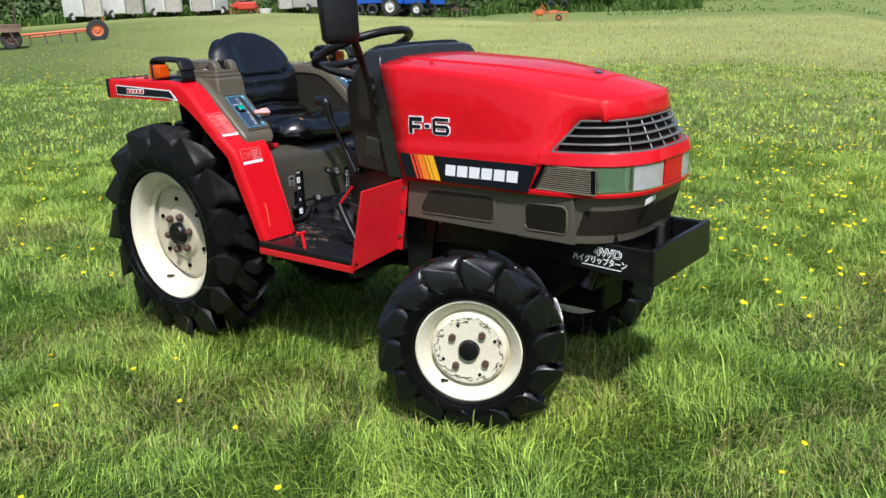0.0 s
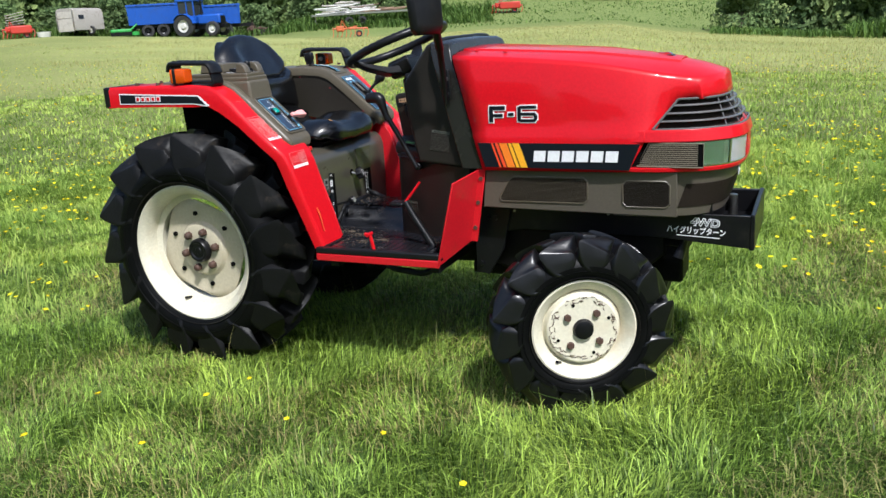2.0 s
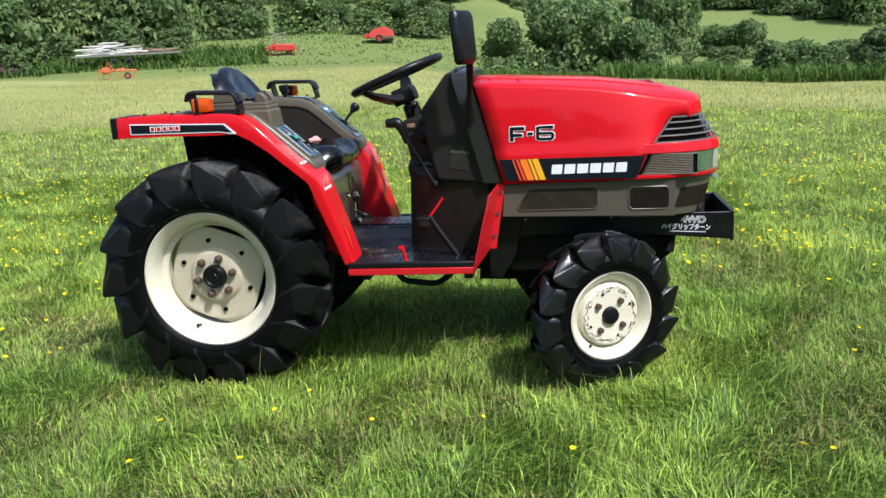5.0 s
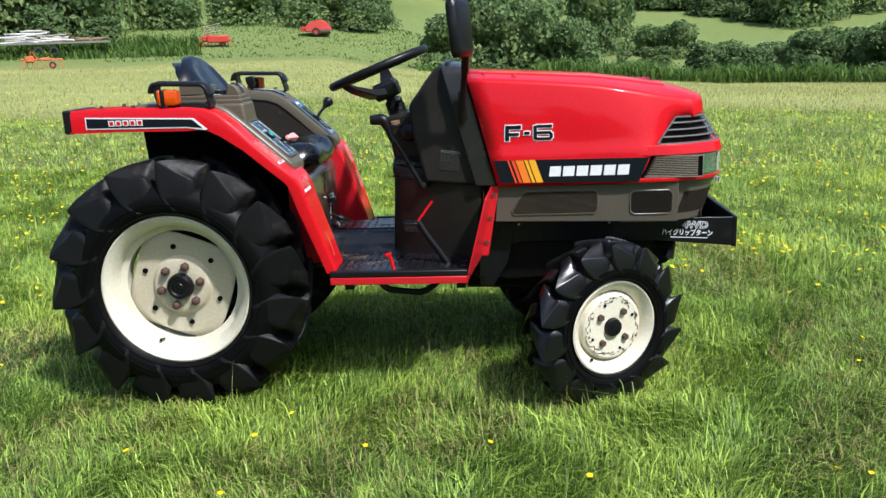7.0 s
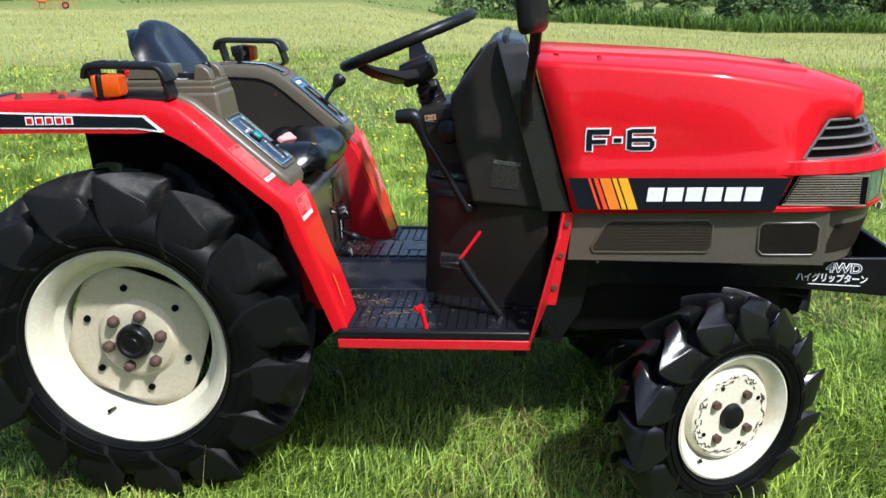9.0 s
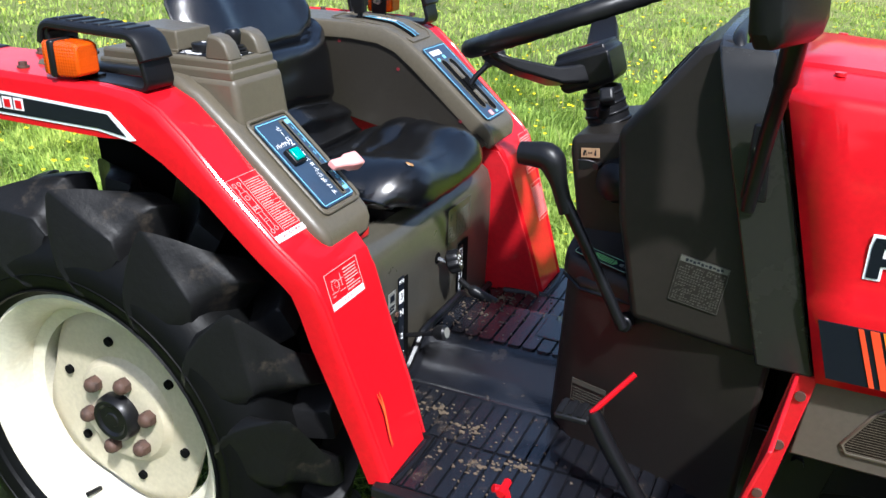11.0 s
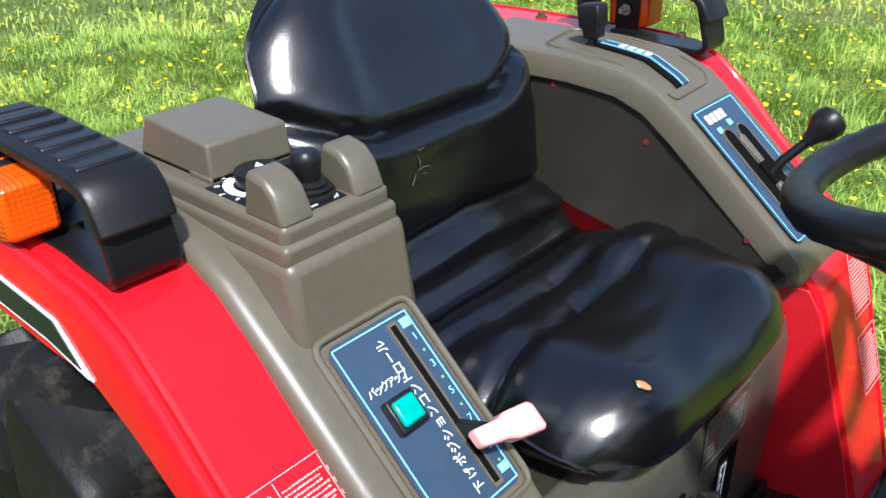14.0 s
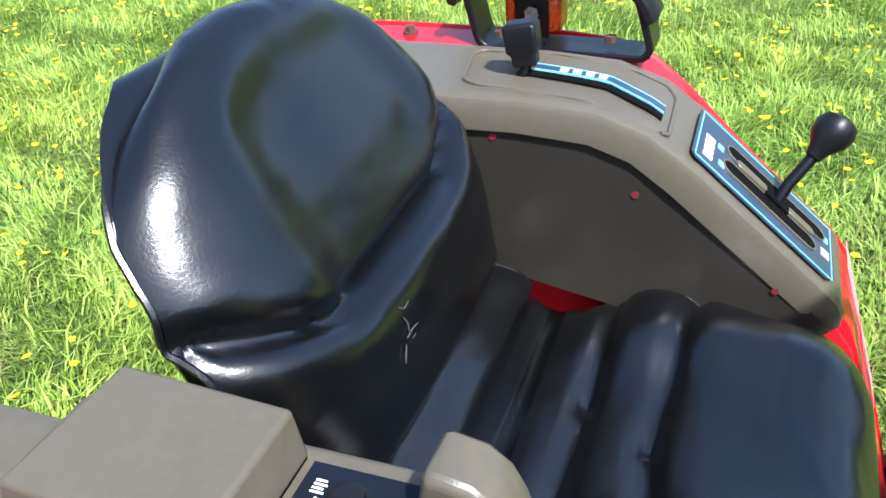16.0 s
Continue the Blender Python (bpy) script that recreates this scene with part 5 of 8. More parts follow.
# red pedal stalk, foot pedal and red peg
part("brake_lock", tube([(0.800, -0.318, 0.596), (0.850, -0.300, 0.662)], [0.0045, 0.004], 8), RED, tractor, "thin red parking lever")
part("pedal_arm", tube(rounded([(0.80, -0.318, 0.598), (0.83, -0.322, 0.55), (0.90, -0.33, 0.452)], 0.02), 0.012, 10), BLACK, tractor, "black pedal arm")
bm = box((0.752, -0.342, 0.588), (0.800, -0.300, 0.597))
part("brake_pedal", bm, PLASTIC_BLACK, tractor, "black ribbed brake pedal", bevel=0.003)
for k in range(3):
    part("pedal_rib", box((0.757 + k * 0.014, -0.340, 0.596), (0.764 + k * 0.014, -0.302, 0.600)), PLASTIC_BLACK, tractor)
part("red_peg", tube(rounded([(0.725, -0.420, 0.455), (0.714, -0.418, 0.505), (0.70, -0.43, 0.512)], 0.01), 0.006, 8), RED, tractor, "small red peg")
part("peg_head", tube([(0.712, -0.405, 0.509), (0.712, -0.435, 0.509)], 0.006, 8), RED, tractor)

# ---- mudguards ----
FACE = [(-0.285, 1.008), (-0.10, 1.010), (0.10, 1.008), (0.160, 1.002), (0.200, 0.984), (0.240, 0.950), (0.297, 0.893), (0.340, 0.853), (0.381, 0.816), (0.412, 0.790), (0.432, 0.768), (0.446, 0.735), (0.462, 0.685), (0.490, 0.600), (0.515, 0.522), (0.534, 0.460)]
SKIRT = [(-0.285, 0.070), (0.10, 0.072), (0.20, 0.060), (0.297, 0.034), (0.40, 0.030), (0.46, 0.038), (0.55, 0.030)]


def sweep_normals(path):
    out = []
    for i in range(len(path)):
        a, b = Vector(path[max(i - 1, 0)]), Vector(path[min(i + 1, len(path) - 1)])
        d = (b - a).normalized()
        out.append(Vector((-d.y, d.x)))
    return out


def make_mudguard(s):
    """s: -1 for the right-hand side, 1 for the left."""
    rings = []
    for (x, z), n in zip(FACE, sweep_normals(FACE)):
        dep = curve_at(SKIRT, x)
        narrow = 0.035 * max(0, (x - 0.40) / 0.14)
        inner = 0.285 if x < 0.40 else 0.285 + 0.012 * (x - 0.40) / 0.13
        prof = [(inner, -0.045), (inner, -0.006), (inner + 0.007, 0.0), (0.446 - narrow, 0.0), (0.4490 - narrow, -0.0022), (0.4510 - narrow, -0.0010), (0.4535 - narrow, 0.0020), (0.4570 - narrow, 0.0022), (0.4605 - narrow, -0.0005), (0.4638 - narrow, -0.008), (0.464 - narrow, -dep), (0.460 - narrow, -dep),
                (0.456 - narrow, -0.012), (0.44 - narrow, -0.006), (inner + 0.012, -0.006), (inner + 0.004, -0.012), (inner + 0.004, -0.045)]
        rings.append([(x + n.x * h, s * y, z + n.y * h) for y, h in prof])
    g = part("mudguard", loft(rings), RED, tractor, "glossy red rear mudguard", bevel=0.0, angle=34)
    part("tail_cap", box((-0.303, min(s * 0.285, s * 0.464), 0.936), (-0.270, max(s * 0.285, s * 0.464), 1.011)), PLASTIC_BLACK, g, "black end cap", bevel=0.006)
    inner = [(-0.135, 0.965), (0.17, 0.965), (0.28, 0.875), (0.375, 0.79), (0.375, 0.452), (0.34, 0.452), (0.22, 0.62), (0.0, 0.70), (-0.125, 0.80)]
    part("inner_wall", prism(inner, "y", s * 0.2535, s * 0.2565), RED_WORN, g, "red inner wall of the mudguard")
    # black outer plate puts the wheel arch's shade into the colour
    part("wheel_arch_shade", prism(inner, "y", s * 0.2575, s * 0.2600), DARK_HOLE, g)
    part("front_return", prism([(0.36, 0.452), (0.532, 0.452), (0.50, 0.56), (0.462, 0.67), (0.440, 0.74), (0.42, 0.77), (0.36, 0.77)], "y", s * 0.286, s * 0.292), RED_WORN, g, bevel=0.002)
    part("foot_gasket", tube([(0.540, s * 0.425, 0.456), (0.545, s * 0.36, 0.456), (0.545, s * 0.295, 0.456), (0.45, s * 0.28, 0.456)], 0.007, 6), BLACK, g)
    # side stripe with white border
    Y = s * 0.4645
    part("stripe_edge", prism([(-0.228, 0.988), (0.124, 0.976), (0.166, 0.940), (0.156, 0.938), (0.10, 0.946), (-0.228, 0.950)], "y", Y, Y + s * 0.001), WHITE, g)
    part("stripe", prism([(-0.224, 0.984), (0.119, 0.972), (0.150, 0.944), (0.10, 0.950), (-0.224, 0.954)], "y", Y, Y + s * 0.002), INK, g, "black stripe with a small red and white mark")
    for k in range(5):
        x = -0.152 + k * 0.023
        part("stripe_mark", prism([(x, 0.958), (x + 0.019, 0.958), (x + 0.019, 0.976), (x, 0.976)], "y", Y, Y + s * 0.003), WHITE, g)
        part("stripe_mark_core", prism([(x + 0.004, 0.961), (x + 0.016, 0.961), (x + 0.016, 0.973), (x + 0.004, 0.973)], "y", Y, Y + s * 0.004), RED, g)
    for x, y in ((-0.20, 0.40), (-0.085, 0.42), (-0.105, 0.33), (-0.16, 0.32)):
        bm = disc((x, s * y, 1.010), 0.009, 0.003, (0, 0, 1), 14)
        disc((x, s * y, 1.012), 0.006, 0.007, (0, 0, 1), 6, bm)
        part("guard_bolt", bm, RUST, g, "rusty bolt")
    return g


guard_r, guard_l = make_mudguard(-1), make_mudguard(1)
# instruction stickers on the right-hand mudguard
def on_face(x, y):
    """A place on the mudguard's face."""
    return Vector((x, y, curve_at(FACE, x)))


def sticker(parent, a, b, c, w, h, plan, label):
    """a: corner, b: corner along its width, c: corner along its height."""
    m = basis(a, Vector(b) - Vector(a), Vector(c) - Vector(a))
    m = m @ Matrix.Translation((0, 0, 0.0020))
    part("sticker_print", print_bars(bmesh.new(), m, plan), PINK_PRINT, parent, label)
    return m


# rings and links of a small diagram, as rectangles on the print
def ring_bars(cx, cy, r, t=0.0006, n=10):
    return [(cx + r * math.cos(a) - t, cy + r * math.sin(a) - t, cx + r * math.cos(a) + t, cy + r * math.sin(a) + t) for a in [2 * math.pi * k / n for k in range(n)]]


# the upper one hangs upside down to one who stands beside it: its white strip lies lowest
a, b, c = on_face(0.379, -0.4455), on_face(0.379, -0.3735), on_face(0.300, -0.4455)
plan = frame_bars(0.074, 0.112, 0.0007) + [(0.026, 0.012, 0.0266, 0.110)] + dense_rows(0.029, 0.015, 0.064, 0.104, 24, rng_t)
plan += [(0.029, y, 0.064, y + 0.0005) for y in (0.033, 0.059, 0.081)] + [(0.0655, 0.014, 0.0660, 0.110)] + dense_rows(0.0670, 0.016, 0.0715, 0.106, 9, rng_t)
plan += ring_bars(0.008, 0.020, 0.0032) + ring_bars(0.018, 0.022, 0.0032) + ring_bars(0.008, 0.101, 0.0030) + ring_bars(0.018, 0.101, 0.0030)
plan += [(x + 0.006, y + 0.052, x1 + 0.006, y1 + 0.052) for x, y, x1, y1 in frame_bars(0.014, 0.036, 0.0006)] + ring_bars(0.010, 0.060, 0.0026) + ring_bars(0.016, 0.060, 0.0026) + ring_bars(0.013, 0.078, 0.0036)
plan += [(0.0085, 0.024, 0.0091, 0.052), (0.0175, 0.026, 0.0181, 0.052), (0.0105, 0.036, 0.0160, 0.0366), (0.0105, 0.040, 0.0160, 0.0406), (0.0085, 0.088, 0.0091, 0.098), (0.0175, 0.088, 0.0181, 0.098)]
m = sticker(guard_r, a, b, c, 0.074, 0.112, plan, "pink instruction print on red")
part("sticker_strip", print_bars(bmesh.new(), m, [(0.001, 0.001, 0.073, 0.011)], 0.0006), WHITE, guard_r)
part("strip_print", print_bars(bmesh.new(), m @ Matrix.Translation((0, 0, 0.0006)), [(0.050 + k * 0.006, 0.0080, 0.0545 + k * 0.006, 0.0084) for k in range(2)], 0.0004), PINK_PRINT, guard_r)
for k, ch in enumerate("油圧操作要領"):
    text("strip_letter", ch, 0.0066, m @ Matrix.Translation((0.019 + k * 0.0072, 0.006, 0.0007)), RED_WORN, guard_r, extrude=0.0003)
m2 = basis((0.4495, -0.425, 0.722), (0.002, 1, 0.0), (-0.30, 0, 1)) @ Matrix.Translation((0, 0, 0.0015))
plan = frame_bars(0.086, 0.054, 0.0007) + dense_rows(0.046, 0.014, 0.082, 0.050, 8, rng_t)
plan += ring_bars(0.020, 0.031, 0.0090, n=18) + ring_bars(0.024, 0.033, 0.0050) + [(0.008, 0.018, 0.016, 0.0187), (0.008, 0.0225, 0.014, 0.0232), (0.028, 0.020, 0.042, 0.0207), (0.030, 0.036, 0.042, 0.0367), (0.036, 0.026, 0.0366, 0.044), (0.012, 0.040, 0.020, 0.0407)]
part("sticker_print", print_bars(bmesh.new(), m2, plan), PINK_PRINT, guard_r, "pink instruction print on red")
part("sticker_strip", print_bars(bmesh.new(), m2, [(0.0, 0.0, 0.086, 0.010)], 0.0006), WHITE, guard_r)
part("strip_print", print_bars(bmesh.new(), m2 @ Matrix.Translation((0, 0, 0.0006)), [(0.030 + k * 0.009, 0.003, 0.0345 + k * 0.009, 0.0075) for k in range(3)], 0.0004), PINK_PRINT, guard_r)
# scratched orange streak at the guard's foot
bm = bmesh.new()
for k in range(2):
    p = [Vector((0.4985 + 0.012 * t - 0.001, -0.395 + 0.004 * math.sin(2 * t + k) + 0.003 * k, 0.585 - 0.037 * t)) for t in np.linspace(0, 2.2, 8)]
    tube([q + Vector((0.0035, 0, 0.001)) for q in p], [0.0005, 0.0012, 0.0016, 0.0016, 0.0014, 0.0011, 0.0008, 0.0004], 5, bm)
part("scratch", bm, SCRATCH, guard_r, "orange scratch in the paint")
# two prints on the left-hand mudguard's face
for z0, hh in ((0.70, 0.09), (0.595, 0.085)):
    xx = float(np.interp(-z0, [-p[1] for p in FACE], [p[0] for p in FACE]))
    m2 = basis((xx, 0.375, z0), (0, 1, 0), (-0.33, 0, 1)) @ Matrix.Translation((0, 0, 0.002))
    part("sticker_print", print_bars(bmesh.new(), m2, frame_bars(0.06, hh, 0.0008) + ruled_lines(0.06, hh, 14, rng_t, words=8, gap=0.55, share=0.05)), PINK_PRINT, guard_l, "pink instruction print on red")


# ---- grab rails with ribbed tops, and the flashers ----
def make_rail(s):
    y0, y1 = (0.384, 0.438) if s < 0 else (0.390, 0.444)
    ax, grow = (0.0, 1.0) if s < 0 else (0.0025, 1.165)
    def strip(path, t):
        """A flat bar as wide as the rail along a path in x, z."""
        ns = sweep_normals([(p.x, p.z) for p in path])
        return loft([[(p.x, s * y0, p.z), (p.x, s * y1, p.z), (p.x + n.x * t, s * y1, p.z + n.y * t), (p.x + n.x * t, s * y0, p.z + n.y * t)] for p, n in zip(path, ns)])
    loop = rounded([Vector((0.06, 0, 1.010)), Vector((0.010, 0, 1.010)), Vector((-0.004, 0, 1.076)), Vector((0.152, 0, 1.070)), Vector((0.168, 0, 1.007)), Vector((0.055, 0, 1.010))], 0.012)
    loop = [Vector((p.x * grow + ax, 0, p.z)) for p in loop]
    r = part("grab_rail", strip(loop, 0.008), BLACK, tractor, "black steel grab rail with ribbed rubber top", bevel=0.002)
    cap = rounded([Vector((-0.018, 0, 1.054)), Vector((-0.011, 0, 1.080)), Vector((0.154, 0, 1.074)), Vector((0.167, 0, 1.042))], 0.016)
    cap = [Vector((p.x * grow + ax, 0, p.z)) for p in cap]
    rings = []
    for p, n in zip(cap, sweep_normals([(q.x, q.z) for q in cap])):
        rings.append([(p.x + n.x * h, s * y, p.z + n.y * h) for y, h in ((y0 - 0.003, -0.003), (y0 - 0.003, 0.006), (y0 + 0.004, 0.010), (y1 - 0.004, 0.010), (y1 + 0.003, 0.006), (y1 + 0.003, -0.003))])
    part("rail_grip", loft(rings), PLASTIC_BLACK, r, "black ribbed rubber grip", bevel=0.002)
    for k in range(6):
        x = ax + (0.004 + k * 0.025) * grow
        part("grip_rib", box((x, min(s * (y0 + 0.004), s * (y1 - 0.004)), 1.080), (x + 0.015, max(s * (y0 + 0.004), s * (y1 - 0.004)), 1.0915 - 0.042 * (x - ax))), PLASTIC_BLACK, r, bevel=0.002)
    for x in (0.03, 0.155):
        part("rail_bolt", disc((x, s * 0.41, 1.015), 0.007, 0.007, (0, 0, 1), 6), RUST, r)
    # flasher: black body between two amber lenses
    fx = 0.0 if s < 0 else 0.020
    b = part("flasher", loft([[(x + fx, s * (0.444 + sy), 1.040 + sz) for sy, sz in ((-0.024 * q, -0.026 * q), (0.024 * q, -0.026 * q), (0.024 * q, 0.026 * q), (-0.024 * q, 0.026 * q))] for x, q in ((0.024, 1.0), (0.036, 1.0))]), PLASTIC_BLACK, tractor, "amber turn flasher in a black body", bevel=0.004)
    for x0, x1, q in ((0.0365, 0.076, 0.84), (0.0235, 0.012, 0.88)):
        rings = [[(x + fx, s * (0.444 + sy * k), 1.040 + sz * k) for sy, sz in ((-0.023, -0.020), (-0.020, -0.025), (0.020, -0.025), (0.023, -0.020), (0.023, 0.020), (0.020, 0.025), (-0.020, 0.025), (-0.023, 0.020))] for x, k in ((x0, 1.0), (x0 + (x1 - x0) * 0.75, 0.95), (x1, q))]
        part("lens", loft(rings), AMBER, b, "amber plastic lens", bevel=0.003)
    bx = 0.028 + fx
    part("flasher_bracket", prism([(bx, 1.012), (bx + 0.036, 1.012), (bx + 0.036, 1.054), (bx + 0.027, 1.063), (bx + 0.009, 1.063), (bx, 1.054)], "y", min(s * 0.4175, s * 0.4205), max(s * 0.4175, s * 0.4205)), BLACK, b, "black steel flasher bracket", bevel=0.001)
    part("bracket_bolt", disc((bx + 0.018, s * 0.4160, 1.042), 0.0085, 0.006, (0, -s, 0), 6), STEEL, b)
    part("bolt_end", disc((bx + 0.018, s * 0.4090, 1.042), 0.0038, 0.012, (0, -s, 0), 10), STEEL, b)
    part("bracket_foot", box((bx, min(s * 0.404, s * 0.4205), 1.010), (bx + 0.036, max(s * 0.404, s * 0.4205), 1.0135)), BLACK, b)
    return r


make_rail(-1)
make_rail(1)

# ---- side consoles ----
CON_R = [(-0.09, 1.018), (0.10, 1.019), (0.165, 1.012), (0.205, 0.993), (0.262, 0.945), (0.330, 0.884), (0.388, 0.832), (0.405, 0.815), (0.412, 0.800), (0.412, 0.782), (0.402, 0.770)]
CON_L = [(-0.10, 1.019), (0.10, 1.021), (0.175, 1.015), (0.225, 0.997), (0.270, 0.962), (0.330, 0.905), (0.395, 0.843), (0.412, 0.825), (0.419, 0.808), (0.419, 0.790), (0.409, 0.778)]


def make_console(path, s, y_in, y_out, name, label, skew=0.0):
    rings = []
    last = len(path) - 1
    for i, ((x, z), n) in enumerate(zip(path, sweep_normals(path))):
        pinch = (0.0, 0.0, 0.001, 0.004, 0.009, 0.014)[max(0, 5 - (last - i))]
        out = y_out + (0.012 if x < 0.1 else 0.0)
        dy = -skew * min(1, max(0, (0.42 - x) / 0.17))
        prof = [(y_in + pinch, -0.034), (y_in + pinch, -0.009), (y_in + 0.003 + pinch, -0.003), (y_in + 0.010 + pinch, 0.0), (y_in + 0.018, -0.001), (out - 0.020, -0.001), (out - 0.012 - pinch, 0.0), (out - 0.004 - pinch, -0.003), (out - pinch, -0.010), (out - pinch, -0.034)]
        rings.append([(x + n.x * h, s * (y + dy), z + n.y * h) for y, h in prof])
    return part(name, loft(rings), OLIVE, tractor, label, bevel=0.0, angle=40)


console_r = make_console(CON_R, -1, 0.240, 0.378, "side_console", "taupe plastic side console with hydraulic lever")
console_l = make_console(CON_L, 1, 0.244, 0.392, "side_console", "taupe plastic side console with gear levers", 0.024)
for s, c in ((-1, console_r), (1, console_l)):
    pl = [(-0.10, 1.0), (0.165, 0.998), (0.215, 0.975), (0.345, 0.862), (0.408, 0.792), (0.385, 0.772), (0.30, 0.772), (0.20, 0.800), (0.10, 0.820), (-0.10, 0.82)]
    plate = prism(pl, "y", s * 0.247, s * 0.251)
    for v in plate.verts:
        v.co.y -= (0.022 if s > 0 else 0.0) * min(1, max(0, (0.42 - v.co.x) / 0.17))
    part("console_side", plate, OLIVE_DARK, c, "dark plastic side plate")
    for x, z in ((0.076, 0.979), (0.215, 0.932), (0.352, 0.836)):
        part("rivet", disc((x, s * 0.247 - (0.022 if s > 0 else 0.0) * min(1, (0.42 - x) / 0.17), z), 0.0036, 0.0012, (0, -s, 0), 12), FADED_RED, c)


# right-hand panel: x runs inward (to the left), y uphill
pm = basis((0.386, -0.338, 0.8345), (0, 1, 0), (0.262 - 0.388, 0, 0.945 - 0.832)) @ Matrix.Translation((0, 0, 0.001))
PW, PH = 0.084, 0.162
panel = part("lever_panel", moved(prism([(0.006, 0), (PW - 0.006, 0), (PW, 0.006), (PW, PH - 0.006), (PW - 0.006, PH), (0.006, PH), (0, PH - 0.006), (0, 0.006)], "z", 0, 0.0015), pm), NAVY, console_r, "navy lever panel with light blue border")
bm = print_bars(bmesh.new(), pm @ Matrix.Translation((0, 0, 0.0015)), [(0.003 + a * (PW - 0.006) - 0.0, 0.003 + b * (PH - 0.006), 0.003 + c * (PW - 0.006), 0.003 + d * (PH - 0.006)) for a, b, c, d in ((0, 0, 1, 0.007), (0, 0.993, 1, 1), (0, 0, 0.013, 1), (0.987, 0, 1, 1))] + [(0.070, 0.012, 0.079, 0.019), (0.070, 0.146, 0.079, 0.154)])
part("panel_border", bm, CYAN, console_r)
part("slot", moved(box((0.0583, 0.010, 0.0012), (0.0645, 0.152, 0.003)), pm), DARK_HOLE, console_r)
part("slot_frame", print_bars(bmesh.new(), pm @ Matrix.Translation((0, 0, 0.001)), [(0.0565, 0.007, 0.0583, 0.155), (0.0645, 0.007, 0.0663, 0.155), (0.0583, 0.152, 0.0645, 0.155), (0.0583, 0.007, 0.0645, 0.010)], 0.0028), OLIVE, console_r)
for k, ch in enumerate("13579"):
    text("panel_number", ch, 0.009, pm @ Matrix.Translation((0.075, 0.1365 - k * 0.0255, 0.002)) @ Matrix.Rotation(radians(0), 4, 'Z'), CYAN, console_r, extrude=0.0003)
    part("panel_dot", moved(disc((0.075, 0.1235 - k * 0.0255, 0.0015), 0.0012, 0.0008, (0, 0, 1), 8), pm), GREEN_PRINT, console_r)
for k, ch in enumerate("ポジションコントロール"):
    text("panel_letter", ch, 0.0105, pm @ Matrix.Translation((0.046 + 0.0035 * math.sin(k * 0.4), 0.040 + k * 0.0103, 0.002)) @ Matrix.Rotation(radians(90), 4, 'Z'), WHITE, console_r, extrude=0.0003)
for k, ch in enumerate("バックアップ"):
    text("panel_letter", ch, 0.0085, pm @ Matrix.Translation((0.013 + k * 0.0065, 0.116, 0.002)), WHITE, console_r, extrude=0.0003)
for k, ch in enumerate("下げ"):
    text("panel_letter", ch, 0.010, pm @ Matrix.Translation((0.047, 0.016 + k * 0.012, 0.002)) @ Matrix.Rotation(radians(90), 4, 'Z'), WHITE, console_r, extrude=0.0003)
sw = part("rocker_frame", moved(box((0.012, 0.078, 0.0), (0.040, 0.106, 0.010)), pm), PLASTIC_BLACK, console_r, "black switch frame with teal button", bevel=0.002)
part("button", moved(box((0.0155, 0.082, 0.008), (0.0365, 0.1025, 0.0135)), pm), TEAL, console_r, "teal push button", bevel=0.002)
o = 0.0075
ridge = rounded([Vector(p) for p in ((PW / 2, -o, 0), (PW + o, -o, 0), (PW + o, PH + o, 0), (-o, PH + o, 0), (-o, -o, 0), (PW / 2, -o, 0))], 0.012)
part("panel_ridge", moved(tube(ridge, 0.0030, 8, caps=False), pm), OLIVE, console_r, "raised taupe edge round the panel")
# hydraulic lever with a faded pink knob
part("lift_lever", moved(loft([[(0.058, 0.052, 0.0), (0.065, 0.052, 0.0), (0.065, 0.066, 0.0), (0.058, 0.066, 0.0)], [(0.058, 0.038, 0.030), (0.065, 0.038, 0.030), (0.065, 0.050, 0.033), (0.058, 0.050, 0.033)]]), pm), BLACK, tractor, "black lift lever with faded pink knob")
kb = [[(0.0615 + u, 0.043 + dy * q - u * 0.25, 0.030 + dz * q + u * 0.15) for dy, dz in ((-0.010, -0.008), (0.010, -0.008), (0.010, 0.008), (-0.010, 0.008))] for u, q in ((-0.014, 0.75), (0.008, 0.85), (0.014, 1.15), (0.034, 1.25), (0.039, 1.0))]
part("lever_knob", moved(loft(kb), pm), PINK, tractor, "faded pink plastic lever knob", bevel=0.003, segments=3)

# pedestal with lidded box, dial, button, joystick and two horns
ped = part("console_pedestal", loft([[(-0.010, -0.356, 0.985), (0.262, -0.354, 0.925), (0.262, -0.228, 0.925), (-0.010, -0.228, 0.985)], [(-0.010, -0.352, 1.012), (0.2500, -0.350, 1.012), (0.2500, -0.2305, 1.012), (-0.010, -0.2305, 1.012)]]), OLIVE, tractor, "taupe plastic control pedestal with lidded box", bevel=0.010, segments=4)
part("pedestal_rim", box((-0.006, -0.3475, 1.006), (0.2460, -0.2345, 1.024)), OLIVE, ped, bevel=0.005, segments=3)
part("pedestal_deck", box((-0.002, -0.3440, 1.018), (0.2415, -0.2380, 1.038)), OLIVE, ped, bevel=0.006, segments=3)
lid = part("lid", loft([[(0.030, -0.3285, 1.0395), (0.1345, -0.3285, 1.0395), (0.1355, -0.2475, 1.0395), (0.034, -0.2475, 1.0395)], [(0.036, -0.3230, 1.0720), (0.1315, -0.3265, 1.0690), (0.1320, -0.2490, 1.0690), (0.040, -0.2470, 1.0725)]]), OLIVE, ped, "taupe box lid", bevel=0.0030, segments=3)
part("lid_gap", box((0.032, -0.3270, 1.0375), (0.1340, -0.2490, 1.0400)), DARK_HOLE, ped)
